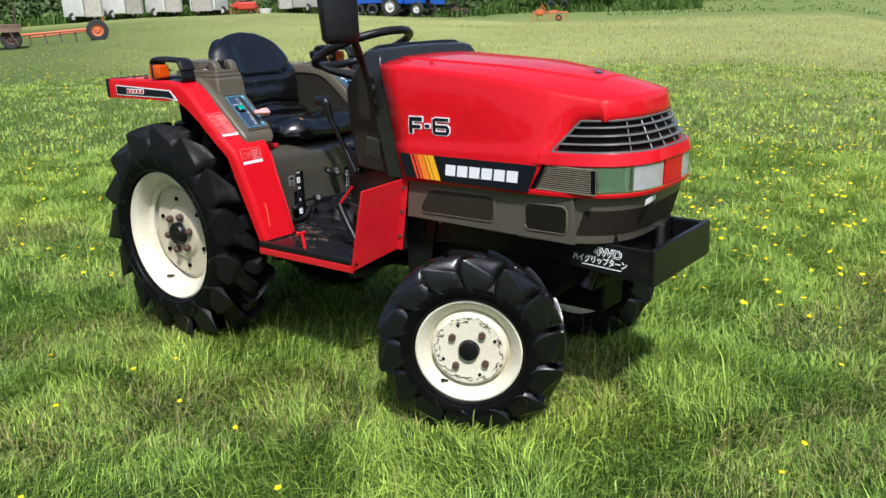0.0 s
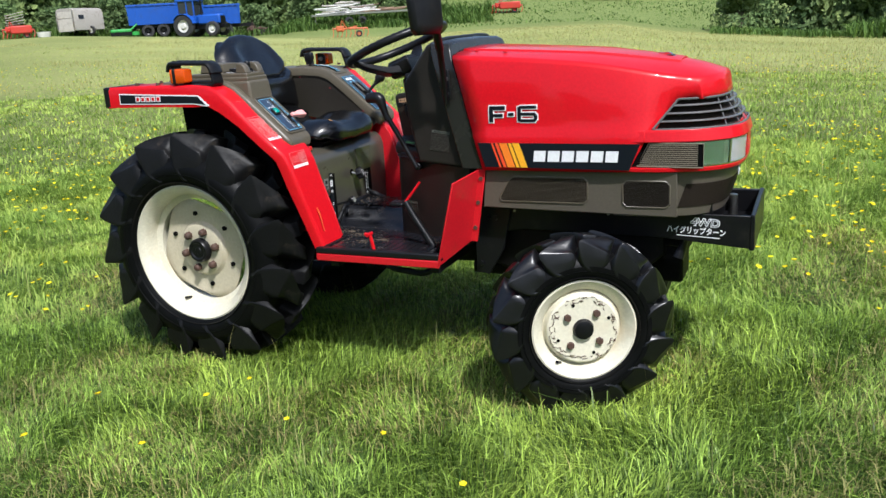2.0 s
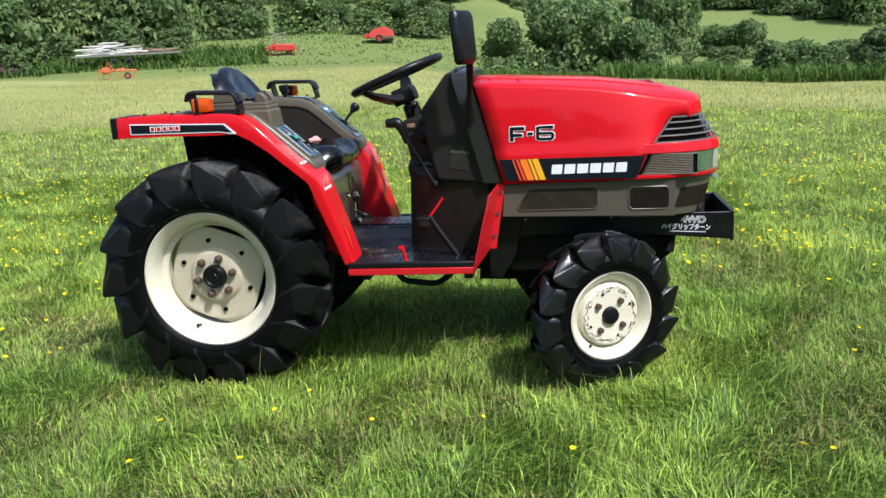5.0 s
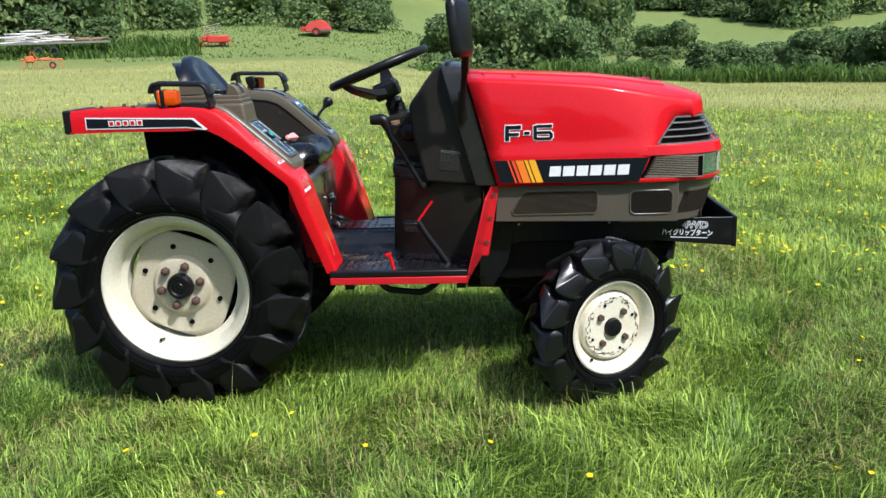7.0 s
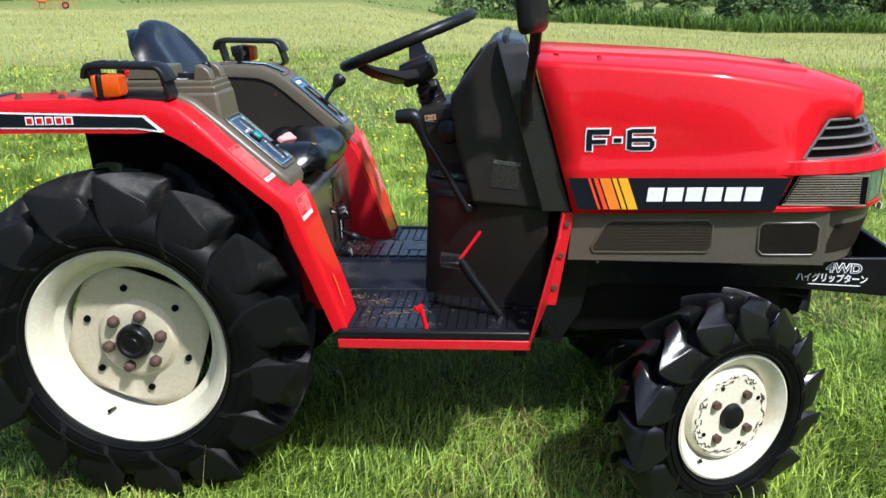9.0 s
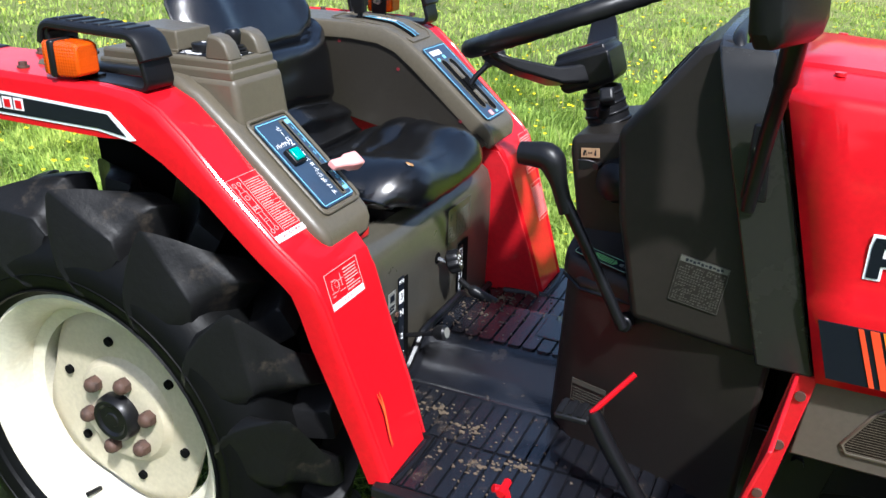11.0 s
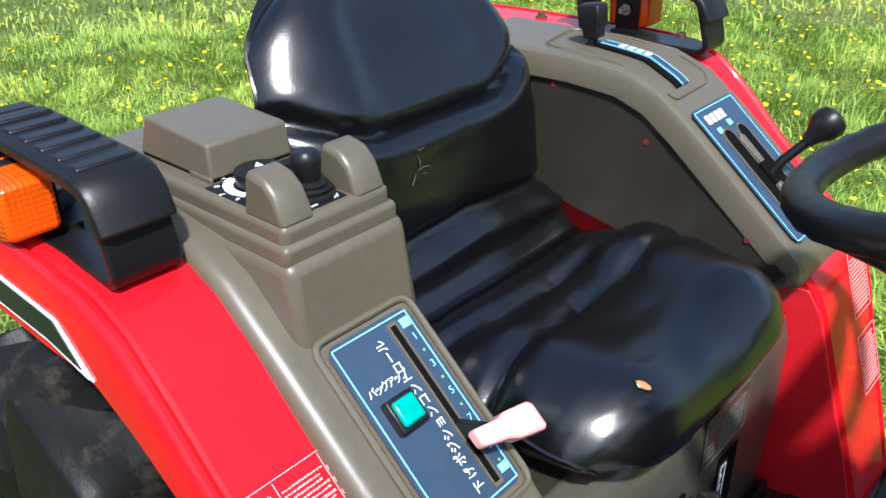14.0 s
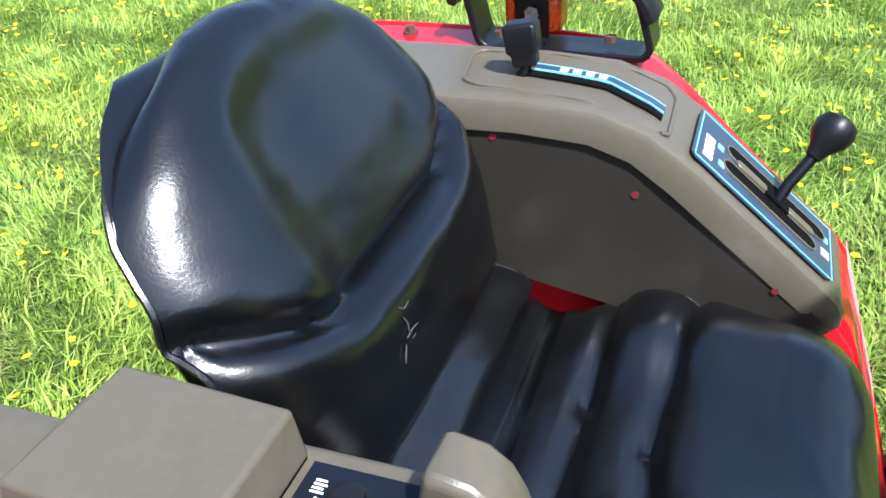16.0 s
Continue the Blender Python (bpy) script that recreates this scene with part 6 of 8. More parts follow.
part("lid_latch", box((0.1050, -0.3294, 1.0370), (0.1352, -0.3262, 1.0425)), OLIVE, lid, bevel=0.0012)
Z = 1.0382
part("control_plate", prism([(0.1385, -0.3370), (0.1930, -0.3370), (0.1950, -0.3120), (0.2330, -0.3115), (0.2330, -0.2760), (0.1950, -0.2740), (0.1930, -0.2500), (0.1385, -0.2500)], "z", Z - 0.002, Z + 0.0008), INK, ped, "black control plate with white scale")
DC = Vector((0.1650, -0.3030, Z + 0.0008))
part("dial", moved(lathe([(0.0, 0.0195), (0.0105, 0.0205), (0.0120, 0.0200), (0.0126, 0.0190), (0.0126, 0.0)], 40, "z"), Matrix.Translation(DC)), PLASTIC_BLACK, ped, "black round dial")
part("dial_pointer", moved(prism([(-0.0115, 0.0), (-0.0040, 0.0032), (-0.0040, -0.0032)], "z", 0.0126, 0.0134), Matrix.Translation(DC) @ Matrix.Rotation(radians(-25), 4, 'Z')), WHITE, ped)
def scale_piece(a0, a1, r0, r1):
    """A piece of a ring on the control plate, between two angles in degrees."""
    angles = np.linspace(radians(a0), radians(a1), 6)
    return prism([(DC.x + r0 * math.cos(a), DC.y + r0 * math.sin(a)) for a in angles] + [(DC.x + r1 * math.cos(a), DC.y + r1 * math.sin(a)) for a in angles[::-1]], "z", DC.z, DC.z + 0.0007)
for a0, a1, r1 in ((202, 219, 0.0300), (221, 238, 0.0300), (240, 257, 0.0295), (259, 276, 0.0290), (278, 295, 0.0280), (80, 99, 0.0250), (60, 78, 0.0255)):
    part("scale_mark", scale_piece(a0, a1, 0.0220, r1), WHITE, ped)
for ch, a, r in (("9", 205, 0.0335), ("8", 232, 0.0340), ("7", 262, 0.0335), ("6", 290, 0.0330), ("2", 92, 0.0290), ("3", 68, 0.0295)):
    text("scale_digit", ch, 0.0065, Matrix.Translation((DC.x + r * math.cos(radians(a)), DC.y + r * math.sin(radians(a)), DC.z + 0.0003)) @ Matrix.Rotation(radians(a - 90), 4, 'Z'), WHITE, ped, extrude=0.0002)
part("plate_print", print_bars(bmesh.new(), Matrix.Translation((0.1640, -0.2700, DC.z)), [(-0.0190 + 0.0016 * k, -0.0060 + 0.0050 * (k % 3) * 0.4, -0.0178 + 0.0016 * k, -0.0030 + 0.0050 * (k % 3) * 0.4) for k in range(6)] + [(-0.0195, 0.003 + 0.0022 * k, -0.0130 - 0.001 * (k % 2), 0.0040 + 0.0022 * k) for k in range(4)], 0.0005), WHITE, ped)
part("push_button", moved(lathe([(0.0, 0.0105), (0.0035, 0.0105), (0.0040, 0.0085), (0.0080, 0.0080), (0.0088, 0.0068), (0.0088, 0.0)], 24, "z"), Matrix.Translation((0.1650, -0.2700, DC.z))), PLASTIC_BLACK, ped, "black push button")
part("joystick_boot", moved(lathe([(0.0, 0.0200), (0.003, 0.0200), (0.0042, 0.0165), (0.0070, 0.0175), (0.0085, 0.0140), (0.0110, 0.0145), (0.0125, 0.0110), (0.013, 0)], 28, "z"), Matrix.Translation((0.2115, -0.2935, DC.z))), PLASTIC_BLACK, ped, "black rubber boot")
part("joystick", moved(lathe([(0.010, 0.0085), (0.016, 0.0100), (0.027, 0.0118), (0.032, 0.0112), (0.0350, 0.0085), (0.036, 0)], 24, "z"), Matrix.Translation((0.2115, -0.2935, DC.z)) @ Matrix.Rotation(radians(-3), 4, 'Y')), PLASTIC_BLACK, ped, "black joystick knob")
for y0, y1 in ((-0.3425, -0.3125), (-0.2720, -0.2415)):
    side = [(0.1940, 1.036), (0.2010, 1.0700), (0.2060, 1.0715), (0.2210, 1.0685), (0.2310, 1.0600), (0.2370, 1.0480), (0.2405, 1.036)]
    rings = [[(xc + (x - xc) * q, y, z if z < 1.04 else z - (0.003 if q < 1 else 0)) for x, z in side] for xc, y, q in ((0.218, y0, 0.94), (0.218, y0 + 0.004, 1.0), (0.218, y1 - 0.004, 1.0), (0.218, y1, 0.94))]
    part("horn", loft(rings), OLIVE, ped, "taupe finger guard", bevel=0.0025, segments=3, angle=30)
part("plate_print", print_bars(bmesh.new(), Matrix.Translation((0.2290, -0.2940, DC.z)), [(-0.0035, 0.007, -0.0025, 0.015), (-0.0035, 0.010, 0.0015, 0.011), (-0.0015, 0.008, 0.0015, 0.013), (-0.0035, -0.015, -0.0025, -0.007), (-0.0015, -0.014, 0.0018, -0.013), (-0.0015, -0.010, 0.0018, -0.009), (0.0005, -0.015, 0.0015, -0.008)], 0.0005), WHITE, ped)

# left-hand console: slot quadrant on the flat, lever panel on the slope
rec = [(0.232, 0.238), (0.16, 0.243), (0.05, 0.252), (0.036, 0.262), (0.022, 0.335), (0.03, 0.348), (0.12, 0.350), (0.19, 0.346), (0.226, 0.342), (0.237, 0.33), (0.239, 0.245), (0.232, 0.238)]
part("quadrant_ridge", tube(rounded([Vector((x, y, curve_at(CON_L, x) + 0.0002)) for x, y in rec], 0.012), 0.0022, 8), OLIVE, console_l)
qp = [Vector((x, y, curve_at(CON_L, x) + 0.0012)) for x, y in [(0.085 + 0.145 * t, 0.286 - 0.020 * t + 0.006 * math.sin(t * 3.1)) for t in np.linspace(0, 1, 12)]]
def ribbon(path, y0, y1, lift):
    return loft([[p + Vector((0, y0, lift)), p + Vector((0, y1, lift)), p + Vector((0, y1, lift - 0.002)), p + Vector((0, y0, lift - 0.002))] for p in path])
part("quadrant_slot", ribbon(qp, -0.006, 0.006, 0.001), DARK_HOLE, console_l)
part("quadrant_label", ribbon(qp[1:], 0.010, 0.024, 0.001), NAVY, console_l, "navy quadrant label")
part("quadrant_line", ribbon(qp[1:], 0.0235, 0.0250, 0.0016), CYAN, console_l)
part("quadrant_line", ribbon(qp[1:], 0.0090, 0.0105, 0.0016), CYAN, console_l)
bm = bmesh.new()
for k in range(4):
    p = qp[3 + k]
    block(bm, (p.x, p.y + 0.013, p.z), (p.x + 0.008, p.y + 0.021, p.z + 0.002))
part("quadrant_print", bm, WHITE, console_l)
part("quadrant_lever", tube([(0.088, 0.284, 0.99), (0.094, 0.286, 1.036)], 0.006, 8), BLACK, tractor, "black lever with square knob")
part("quadrant_knob", moved(loft([[(x * q, y * q, z) for x, y in ((-0.016, -0.012), (0.016, -0.012), (0.016, 0.012), (-0.016, 0.012))] for z, q in ((0, 0.75), (0.012, 0.8), (0.016, 1.0), (0.040, 1.05), (0.044, 0.9))]), Matrix.Translation((0.094, 0.286, 1.030)) @ Matrix.Rotation(radians(-8), 4, 'Y')), PLASTIC_BLACK, tractor, "black square lever knob", bevel=0.003)
lm = basis((0.403, 0.260, 0.8365), (0, 1, 0.0), (0.270 - 0.395, 0.0, 0.962 - 0.843)) @ Matrix(((1, -0.105, 0, 0), (0, 1, 0, 0), (0, 0, 1, 0), (0, 0, 0, 1))) @ Matrix.Translation((0, 0, 0.001))
LW, LH = 0.104, 0.198
part("lever_panel", moved(prism([(0.01, 0), (LW - 0.01, 0), (LW, 0.01), (LW, LH - 0.006), (LW - 0.006, LH), (0.006, LH), (0, LH - 0.006), (0, 0.01)], "z", 0, 0.0015), lm), NAVY, console_l, "navy gear panel with light blue border")
part("panel_border", print_bars(bmesh.new(), lm @ Matrix.Translation((0, 0, 0.0015)), [(0.003, 0.003, LW - 0.003, 0.0042), (0.003, LH - 0.0042, LW - 0.003, LH - 0.003), (0.003, 0.003, 0.0042, LH - 0.003), (LW - 0.0042, 0.003, LW - 0.003, LH - 0.003)]), CYAN, console_l)
def stadium(x0, x1, y0, y1):
    r = (x1 - x0) / 2
    return [(x0 + r + r * math.cos(a), y0 + r + r * math.sin(a)) for a in np.linspace(math.pi, 2 * math.pi, 8)] + [(x0 + r + r * math.cos(a), y1 - r + r * math.sin(a)) for a in np.linspace(0, math.pi, 8)]
for x0, y0, y1 in ((0.024, 0.028, 0.160), (0.058, 0.014, 0.158)):
    o = stadium(x0, x0 + 0.022, y0, y1)
    part("gate", moved(prism(o, "z", 0.0012, 0.0028), lm), DARK_HOLE, console_l)
    part("gate_frame", moved(tube([(a, b, 0.0022) for a, b in o + o[:2]], 0.0013, 6, caps=False), lm), OLIVE, console_l)
part("gate_link", moved(box((0.042, 0.072, 0.0030), (0.062, 0.104, 0.0062)), lm), DARK_HOLE, console_l)
for y0, y1 in ((0.034, 0.074), (0.102, 0.146)):
    part("gate_tongue", moved(prism(stadium(0.046, 0.058, y0, y1), "z", 0.0015, 0.0060), lm), OLIVE, console_l, bevel=0.001)
for k in range(4):
    part("panel_print", print_bars(bmesh.new(), lm @ Matrix.Translation((0, 0, 0.0015)), [(0.016 + 0.012 * k, 0.174, 0.024 + 0.012 * k, 0.186)]), WHITE, console_l)
for bar in ((0.022, 0.158, 0.032, 0.166), (0.052, 0.162, 0.062, 0.170), (0.064, 0.008, 0.074, 0.016)):
    part("panel_print", print_bars(bmesh.new(), lm @ Matrix.Translation((0, 0, 0.0015)), [bar]), CYAN, console_l)
part("panel_print", print_bars(bmesh.new(), lm @ Matrix.Translation((0, 0, 0.0015)), [(0.034, 0.007, 0.048, 0.019)]), PINK_PRINT, console_l)
part("gear_lever", tube([(0.335, 0.297, 0.88), (0.352, 0.312, 0.915), (0.380, 0.338, 0.950)], 0.0062, 10), BLACK, tractor, "black gear lever with round knob")
part("gear_knob", moved(lathe([(0.0, 0.008), (0.010, 0.011), (0.022, 0.019), (0.034, 0.021), (0.043, 0.017), (0.047, 0.009), (0.048, 0)], 20, "z"), Matrix.Translation((0.370, 0.328, 0.938)) @ Matrix.Rotation(radians(35), 4, 'Y') @ Matrix.Rotation(radians(-28), 4, 'X')), PLASTIC_BLACK, tractor, "black round gear knob")

# ---- seat ----
SEAT_LINE = [(-0.064, 1.130), (-0.056, 1.148), (-0.036, 1.147), (-0.010, 1.124), (0.015, 1.091), (0.038, 1.055), (0.058, 1.018), (0.073, 0.990), (0.088, 0.965), (0.098, 0.930), (0.103, 0.895), (0.110, 0.862), (0.122, 0.833), (0.140, 0.815),
             (0.170, 0.808), (0.210, 0.811), (0.250, 0.818), (0.290, 0.826), (0.330, 0.833), (0.365, 0.836), (0.395, 0.832), (0.420, 0.820), (0.436, 0.800), (0.440, 0.780), (0.432, 0.765)]
SEAT_W = [(0, 0.050), (1, 0.085), (1.6, 0.102), (2, 0.118), (2.4, 0.140), (2.8, 0.158), (3.2, 0.172), (3.7, 0.184), (4.3, 0.192), (5, 0.198), (6, 0.200), (7, 0.199), (8, 0.196), (9, 0.189), (10, 0.180), (11, 0.176),
          (12, 0.182), (13, 0.192), (14, 0.203), (15, 0.208), (16, 0.210), (18, 0.209), (19, 0.206), (20, 0.200), (21, 0.192), (22, 0.182), (23, 0.172), (24, 0.160)]


def make_seat():
    line = [Vector(p) for p in SEAT_LINE]
    # finer steps along the profile
    fine, fw, fs = [], [], []
    for i in range(len(line) - 1):
        p0, p1, p2, p3 = line[max(i - 1, 0)], line[i], line[i + 1], line[min(i + 2, len(line) - 1)]
        for k in range(6):
            t = k / 6
            fine.append(0.5 * ((2 * p1) + (p2 - p0) * t + (2 * p0 - 5 * p1 + 4 * p2 - p3) * t * t + (3 * p1 - p0 - 3 * p2 + p3) * t ** 3))
            fw.append(curve_at(SEAT_W, i + t))
            fs.append(i + t)
    fine.append(line[-1])
    fw.append(curve_at(SEAT_W, len(line) - 1))
    fs.append(len(line) - 1)
    ns = sweep_normals([tuple(p) for p in fine])
    vs_n = 57

    def bell(u, w):
        return math.exp(-(u / w) ** 2)

    def height(s, v):
        a = abs(v)
        round_ = min(1.0, max(0.0, (13.2 - s) / 2.0))
        h = -(0.020 if s < 12 else 0.030) * a ** 10 - 0.008 * a ** 4 - 0.017 * round_ * a ** 2.2 + 0.006 * round_
        if s < 9.8:                       # backrest: hollowed pad inside a rounded rim, above a drooping crease, wings beside it
            crease = 6.8 - 1.55 * max(0, (a - 0.50) / 0.50) ** 1.1
            h -= 0.0135 * bell(s - crease, 0.24) * (1 if a < 0.95 else 0.5)
            if s < crease:
                rim_at = 3.6 - 0.9 * max(0, 1 - (v - 0.2) ** 2)
                inside = 1 / (1 + math.exp(-(s - rim_at) / 0.24)) * (1 / (1 + math.exp((abs(v - 0.13) - 0.59) / 0.060)))
                h += 0.008 * min(1, s / 2.0) - 0.019 * inside
                h += 0.002 * bell(s - crease + 0.75, 0.5)
            else:
                h += 0.007 * bell(s - crease - 0.75, 0.65)
                h += 0.012 * max(0, (a - 0.55) / 0.45) * bell(s - crease - 1.3, 1.3)
        if 8.0 < s < 14:                  # lumbar folds
            h -= 0.014 * bell(s - 10.3 - 0.5 * a, 0.28)
            h += 0.011 * bell(s - 11.4 - 0.3 * a, 0.5)
            h += 0.020 * max(0, (a - 0.55) / 0.45) ** 1.5 * bell(s - 12, 2.0)
        h -= 0.007 * bell(s - 13.4, 0.40)
        if s > 13:                        # cushion: raised thighs and rear corners, pulled down at the buttons and seams
            fade = min(1, (s - 13) / 3) * (1 if s < 20 else max(0, 1 - (s - 20) / 3))
            h += 0.014 * bell(a - 0.58, 0.26) * fade
            h += 0.040 * max(0, (v - 0.35) / 0.65) ** 1.2 * bell(s - 15.9, 1.7)
            h -= 0.012 * bell(s - 16.3 - 0.6 * a, 0.24)
            h += 0.003 * bell(s - 17.2 - 0.6 * a, 0.6)
            h -= 0.012 * bell(s - 14.8 - 0.2 * v, 0.22)
            h += 0.002 * bell(s - 15.5 - 0.3 * a, 0.35)
        for sb, vb in ((14.8, 0.22), (14.8, -0.35), (16.3, 0.0)):
            h -= 0.007 * bell(s - sb, 0.22) * bell(v - vb, 0.05)
        h += 0.0020 * noise.noise(Vector((s * 0.9, v * 3.0, 4))) + 0.0007 * noise.noise(Vector((s * 3.1, v * 9.0, 8)))
        return h

    def mid_y(s):
        return 0.010 + 0.011 * min(1, max(0, (s - 8) / 5))

    def skin(lo, hi, name, label):
        idx = [i for i, s in enumerate(fs) if lo <= s <= hi]
        rings = []
        for i in idx:
            p, n, w, s = fine[i], ns[i], fw[i], fs[i]
            top = []
            for j in range(vs_n):
                v = math.sin((j / (vs_n - 1) - 0.5) * math.pi)
                h = height(s, v)
                top.append((p.x + n.x * h, v * w + mid_y(s), p.y + n.y * h))
            dn = 0.066 if s < 12 else 0.052
            ends = min(1, (s - fs[idx[0]]) / 1.0 + 0.25) * min(1, (fs[idx[-1]] - s) / 1.5 + 0.2)
            if s < 12.4:
                back = 0.022 + 0.010 * min(1, s / 5)
                under = [(p.x - back, v * w * 0.97 + mid_y(s), p.y - 0.35 * back) for v in (1, 0.75, 0.25, -0.25, -0.75, -1)]
                rings.append(top + under)
                continue
            under = [(p.x - n.x * dn * max(0.4, ends), v * w * 0.97 + mid_y(s), p.y - n.y * dn * max(0.4, ends)) for v in (1, 0.75, 0.25, -0.25, -0.75, -1)]
            rings.append(top + under)
        skin_ = part(name, loft(rings), VINYL, seat, label, angle=75)
        for e in (0, 1):                  # piping along both edges
            edge = []
            for i in idx:
                if 1.5 < fs[i] < 12.5 or 14 < fs[i] < 23:
                    p, n, w, s = fine[i], ns[i], fw[i], fs[i]
                    h = height(s, 1.0) - 0.002
                    edge.append((p.x + n.x * h, (1 if e else -1) * w * 1.003 + mid_y(s), p.y + n.y * h))
            part("piping", tube(edge, 0.0028, 6), VINYL, skin_)
        return skin_
    seat = part("seat_pan", prism([(0.13, 0.768), (0.40, 0.768), (0.37, 0.745), (0.15, 0.745)], "y", -0.14, 0.16), BLACK, tractor, "black vinyl bucket seat with creased cushion")
    skin(0, 13.7, "backrest", "black vinyl backrest with raised pad")
    skin(13.1, 24, "cushion", "glossy black vinyl seat cushion")
    return seat


seat = make_seat()
tm = basis((0.4040, -0.0983, 0.8417), (-0.35, 0.93, 0.25), (-0.82, -0.42, 0.39))
part("torn_patch", moved(lathe([(0.0, 0.0075), (0.0012, 0.0066), (0.0016, 0.0)], 14, "z"), tm @ Matrix.Diagonal((0.55, 1.1, 1, 1))), FOAM, seat, "small tear showing tan foam")
part("tear_edge", tube([tm @ Vector((0.0042 * math.cos(a), 0.0084 * math.sin(a), 0.0008)) for a in np.linspace(0, 2 * math.pi, 15)], 0.0007, 5), VINYL, seat)
# pale scuffs on the small of the back
for k, path in enumerate(([(0.0898, -0.0570, 0.9775), (0.0915, -0.0520, 0.9735), (0.0915, -0.0440, 0.9745)], [(0.0925, -0.0565, 0.9690), (0.0938, -0.0535, 0.9625), (0.0948, -0.0545, 0.9560)],
                          [(0.0948, -0.0590, 0.9530), (0.0955, -0.0500, 0.9555), (0.0955, -0.0400, 0.9530)], [(0.0952, -0.0620, 0.9500), (0.0958, -0.0660, 0.9440), (0.0965, -0.0690, 0.9390)], [(0.0955, -0.0520, 0.9480), (0.0958, -0.0460, 0.9475)])):
    part("scuff", tube([Vector(p) + Vector((0.0042, 0, 0.0012)) for p in path], [0.0004] + [0.0007] * (len(path) - 2) + [0.0004], 5), SCUFF, seat)
part("seat_back_shell", loft([[(-0.085, -0.03, 1.070), (-0.085, 0.06, 1.070), (-0.072, 0.06, 1.085), (-0.072, -0.03, 1.085)], [(-0.035, -0.155, 0.99), (-0.035, 0.18, 0.99), (-0.005, 0.18, 0.99), (-0.005, -0.155, 0.99)], [(0.03, -0.155, 0.84), (0.03, 0.18, 0.84), (0.06, 0.18, 0.84), (0.06, -0.155, 0.84)]]), PLASTIC_BLACK, seat, bevel=0.01)
# worn flap of lining at the top of the backrest
fl = [[(-0.064, -0.062 + 0.026 * k, 1.120 + dz), (-0.050, -0.062 + 0.026 * k, 1.124 + dz), (-0.046, -0.062 + 0.026 * k, 1.132 + dz), (-0.060, -0.062 + 0.026 * k, 1.130 + dz)] for k, dz in enumerate((-0.016, 0.004, 0.022, 0.024, 0.020, 0.012))]
part("worn_lining", loft(fl), PLASTIC_BLACK, seat, "frayed dark lining at the backrest's top", bevel=0.002)
# seat slides and springs
part("seat_bracket", box((0.16, -0.12, 0.715), (0.38, 0.12, 0.748)), BLACK, seat, bevel=0.004)

# ---- seat base: bent grey-green cover with slots, levers and knob ----
base = part("seat_base", prism([(0.385, 0.44), (0.405, 0.44), (0.411, 0.62), (0.411, 0.700), (0.402, 0.730), (0.380, 0.748), (0.360, 0.752), (0.375, 0.70)], "y", -0.283, 0.283), BASE_GREEN, tractor, "grey-green steel transmission cover below the seat", bevel=0.008, segments=3)
part("seat_base_box", box((0.05, -0.236, 0.44), (0.376, 0.236, 0.750)), OLIVE_DARK, tractor, bevel=0.006)
part("base_red_bracket", box((0.32, -0.245, 0.748), (0.385, -0.205, 0.764)), RED_WORN, tractor, "red bracket", bevel=0.003)
FX = 0.4125
fm = basis((FX, 0, 0), (0, 1, 0), (0, 0, 1))      # x to the tractor's left, y up, z forward: seen from the front
def face_plate(x0, z0, x1, z1, mt, name, t=0.0012, lift=0.0, label="", r=0.0):
    return part(name, moved(box((x0, z0, lift), (x1, z1, lift + t)), fm), mt, base, label, bevel=r)
face_plate(-0.137, 0.480, -0.122, 0.650, DARK_HOLE, "slot")
face_plate(-0.1575, 0.478, -0.1385, 0.655, INK, "gear_scale", label="black and white gear scale")
for ch, z in (("PTO", 0.646), ("3", 0.618), ("N", 0.586), ("2", 0.540), ("1", 0.497)):
    face_plate(-0.156, z - 0.012, -0.140, z + 0.010, WHITE, "scale_tile", 0.0008, 0.0012) if ch in "31" else None
    text("scale_letter", ch, 0.009 if ch == "PTO" else 0.017, fm @ Matrix.Translation((-0.148, z, 0.0022)), WHITE if ch in ("PTO", "N", "2") else INK, base, extrude=0.0004)
face_plate(-0.195, 0.600, -0.168, 0.640, GREY_PRINT, "small_label", 0.001)
part("label_print", print_bars(bmesh.new(), fm @ Matrix.Translation((-0.193, 0.604, 0.001)), ruled_lines(0.023, 0.014, 2, rng_t) + [(0.005, 0.018, 0.019, 0.030)]), INK, base)
face_plate(0.048, 0.636, 0.164, 0.712, BASE_GREEN, "data_plate", 0.0006)
part("label_print", print_bars(bmesh.new(), fm @ Matrix.Translation((0.048, 0.642, 0.0006)), frame_bars(0.11, 0.07, 0.0007) + [(x + 0.034, y, x1 + 0.034, y1) for x, y, x1, y1 in ruled_lines(0.074, 0.062, 7, rng_t, words=4)]), DIM_PRINT, base)
part("label_print", print_bars(bmesh.new(), fm @ Matrix.Translation((0.052, 0.648, 0.0006)), ruled_lines(0.028, 0.03, 3, rng_t) + [(0.009, 0.038, 0.02, 0.05)]), DIM_PRINT, base)
face_plate(0.100, 0.510, 0.150, 0.625, DARK_HOLE, "slot", r=0.002)
face_plate(0.100, 0.520, 0.122, 0.618, INK, "gear_scale", 0.001, 0.0012)
part("label_print", print_bars(bmesh.new(), fm @ Matrix.Translation((0.104, 0.524, 0.0022)), frame_bars(0.014, 0.088, 0.0012) + ruled_lines(0.014, 0.088, 5, rng_t, words=1)), WHITE, base)
face_plate(-0.175, 0.470, -0.160, 0.575, DARK_HOLE, "slot")
for z in (0.48, 0.56):
    part("screw", moved(disc((-0.165, z + 0.03, 0), 0.005, 0.003, (0, 0, 1), 10), fm), RUST, base)
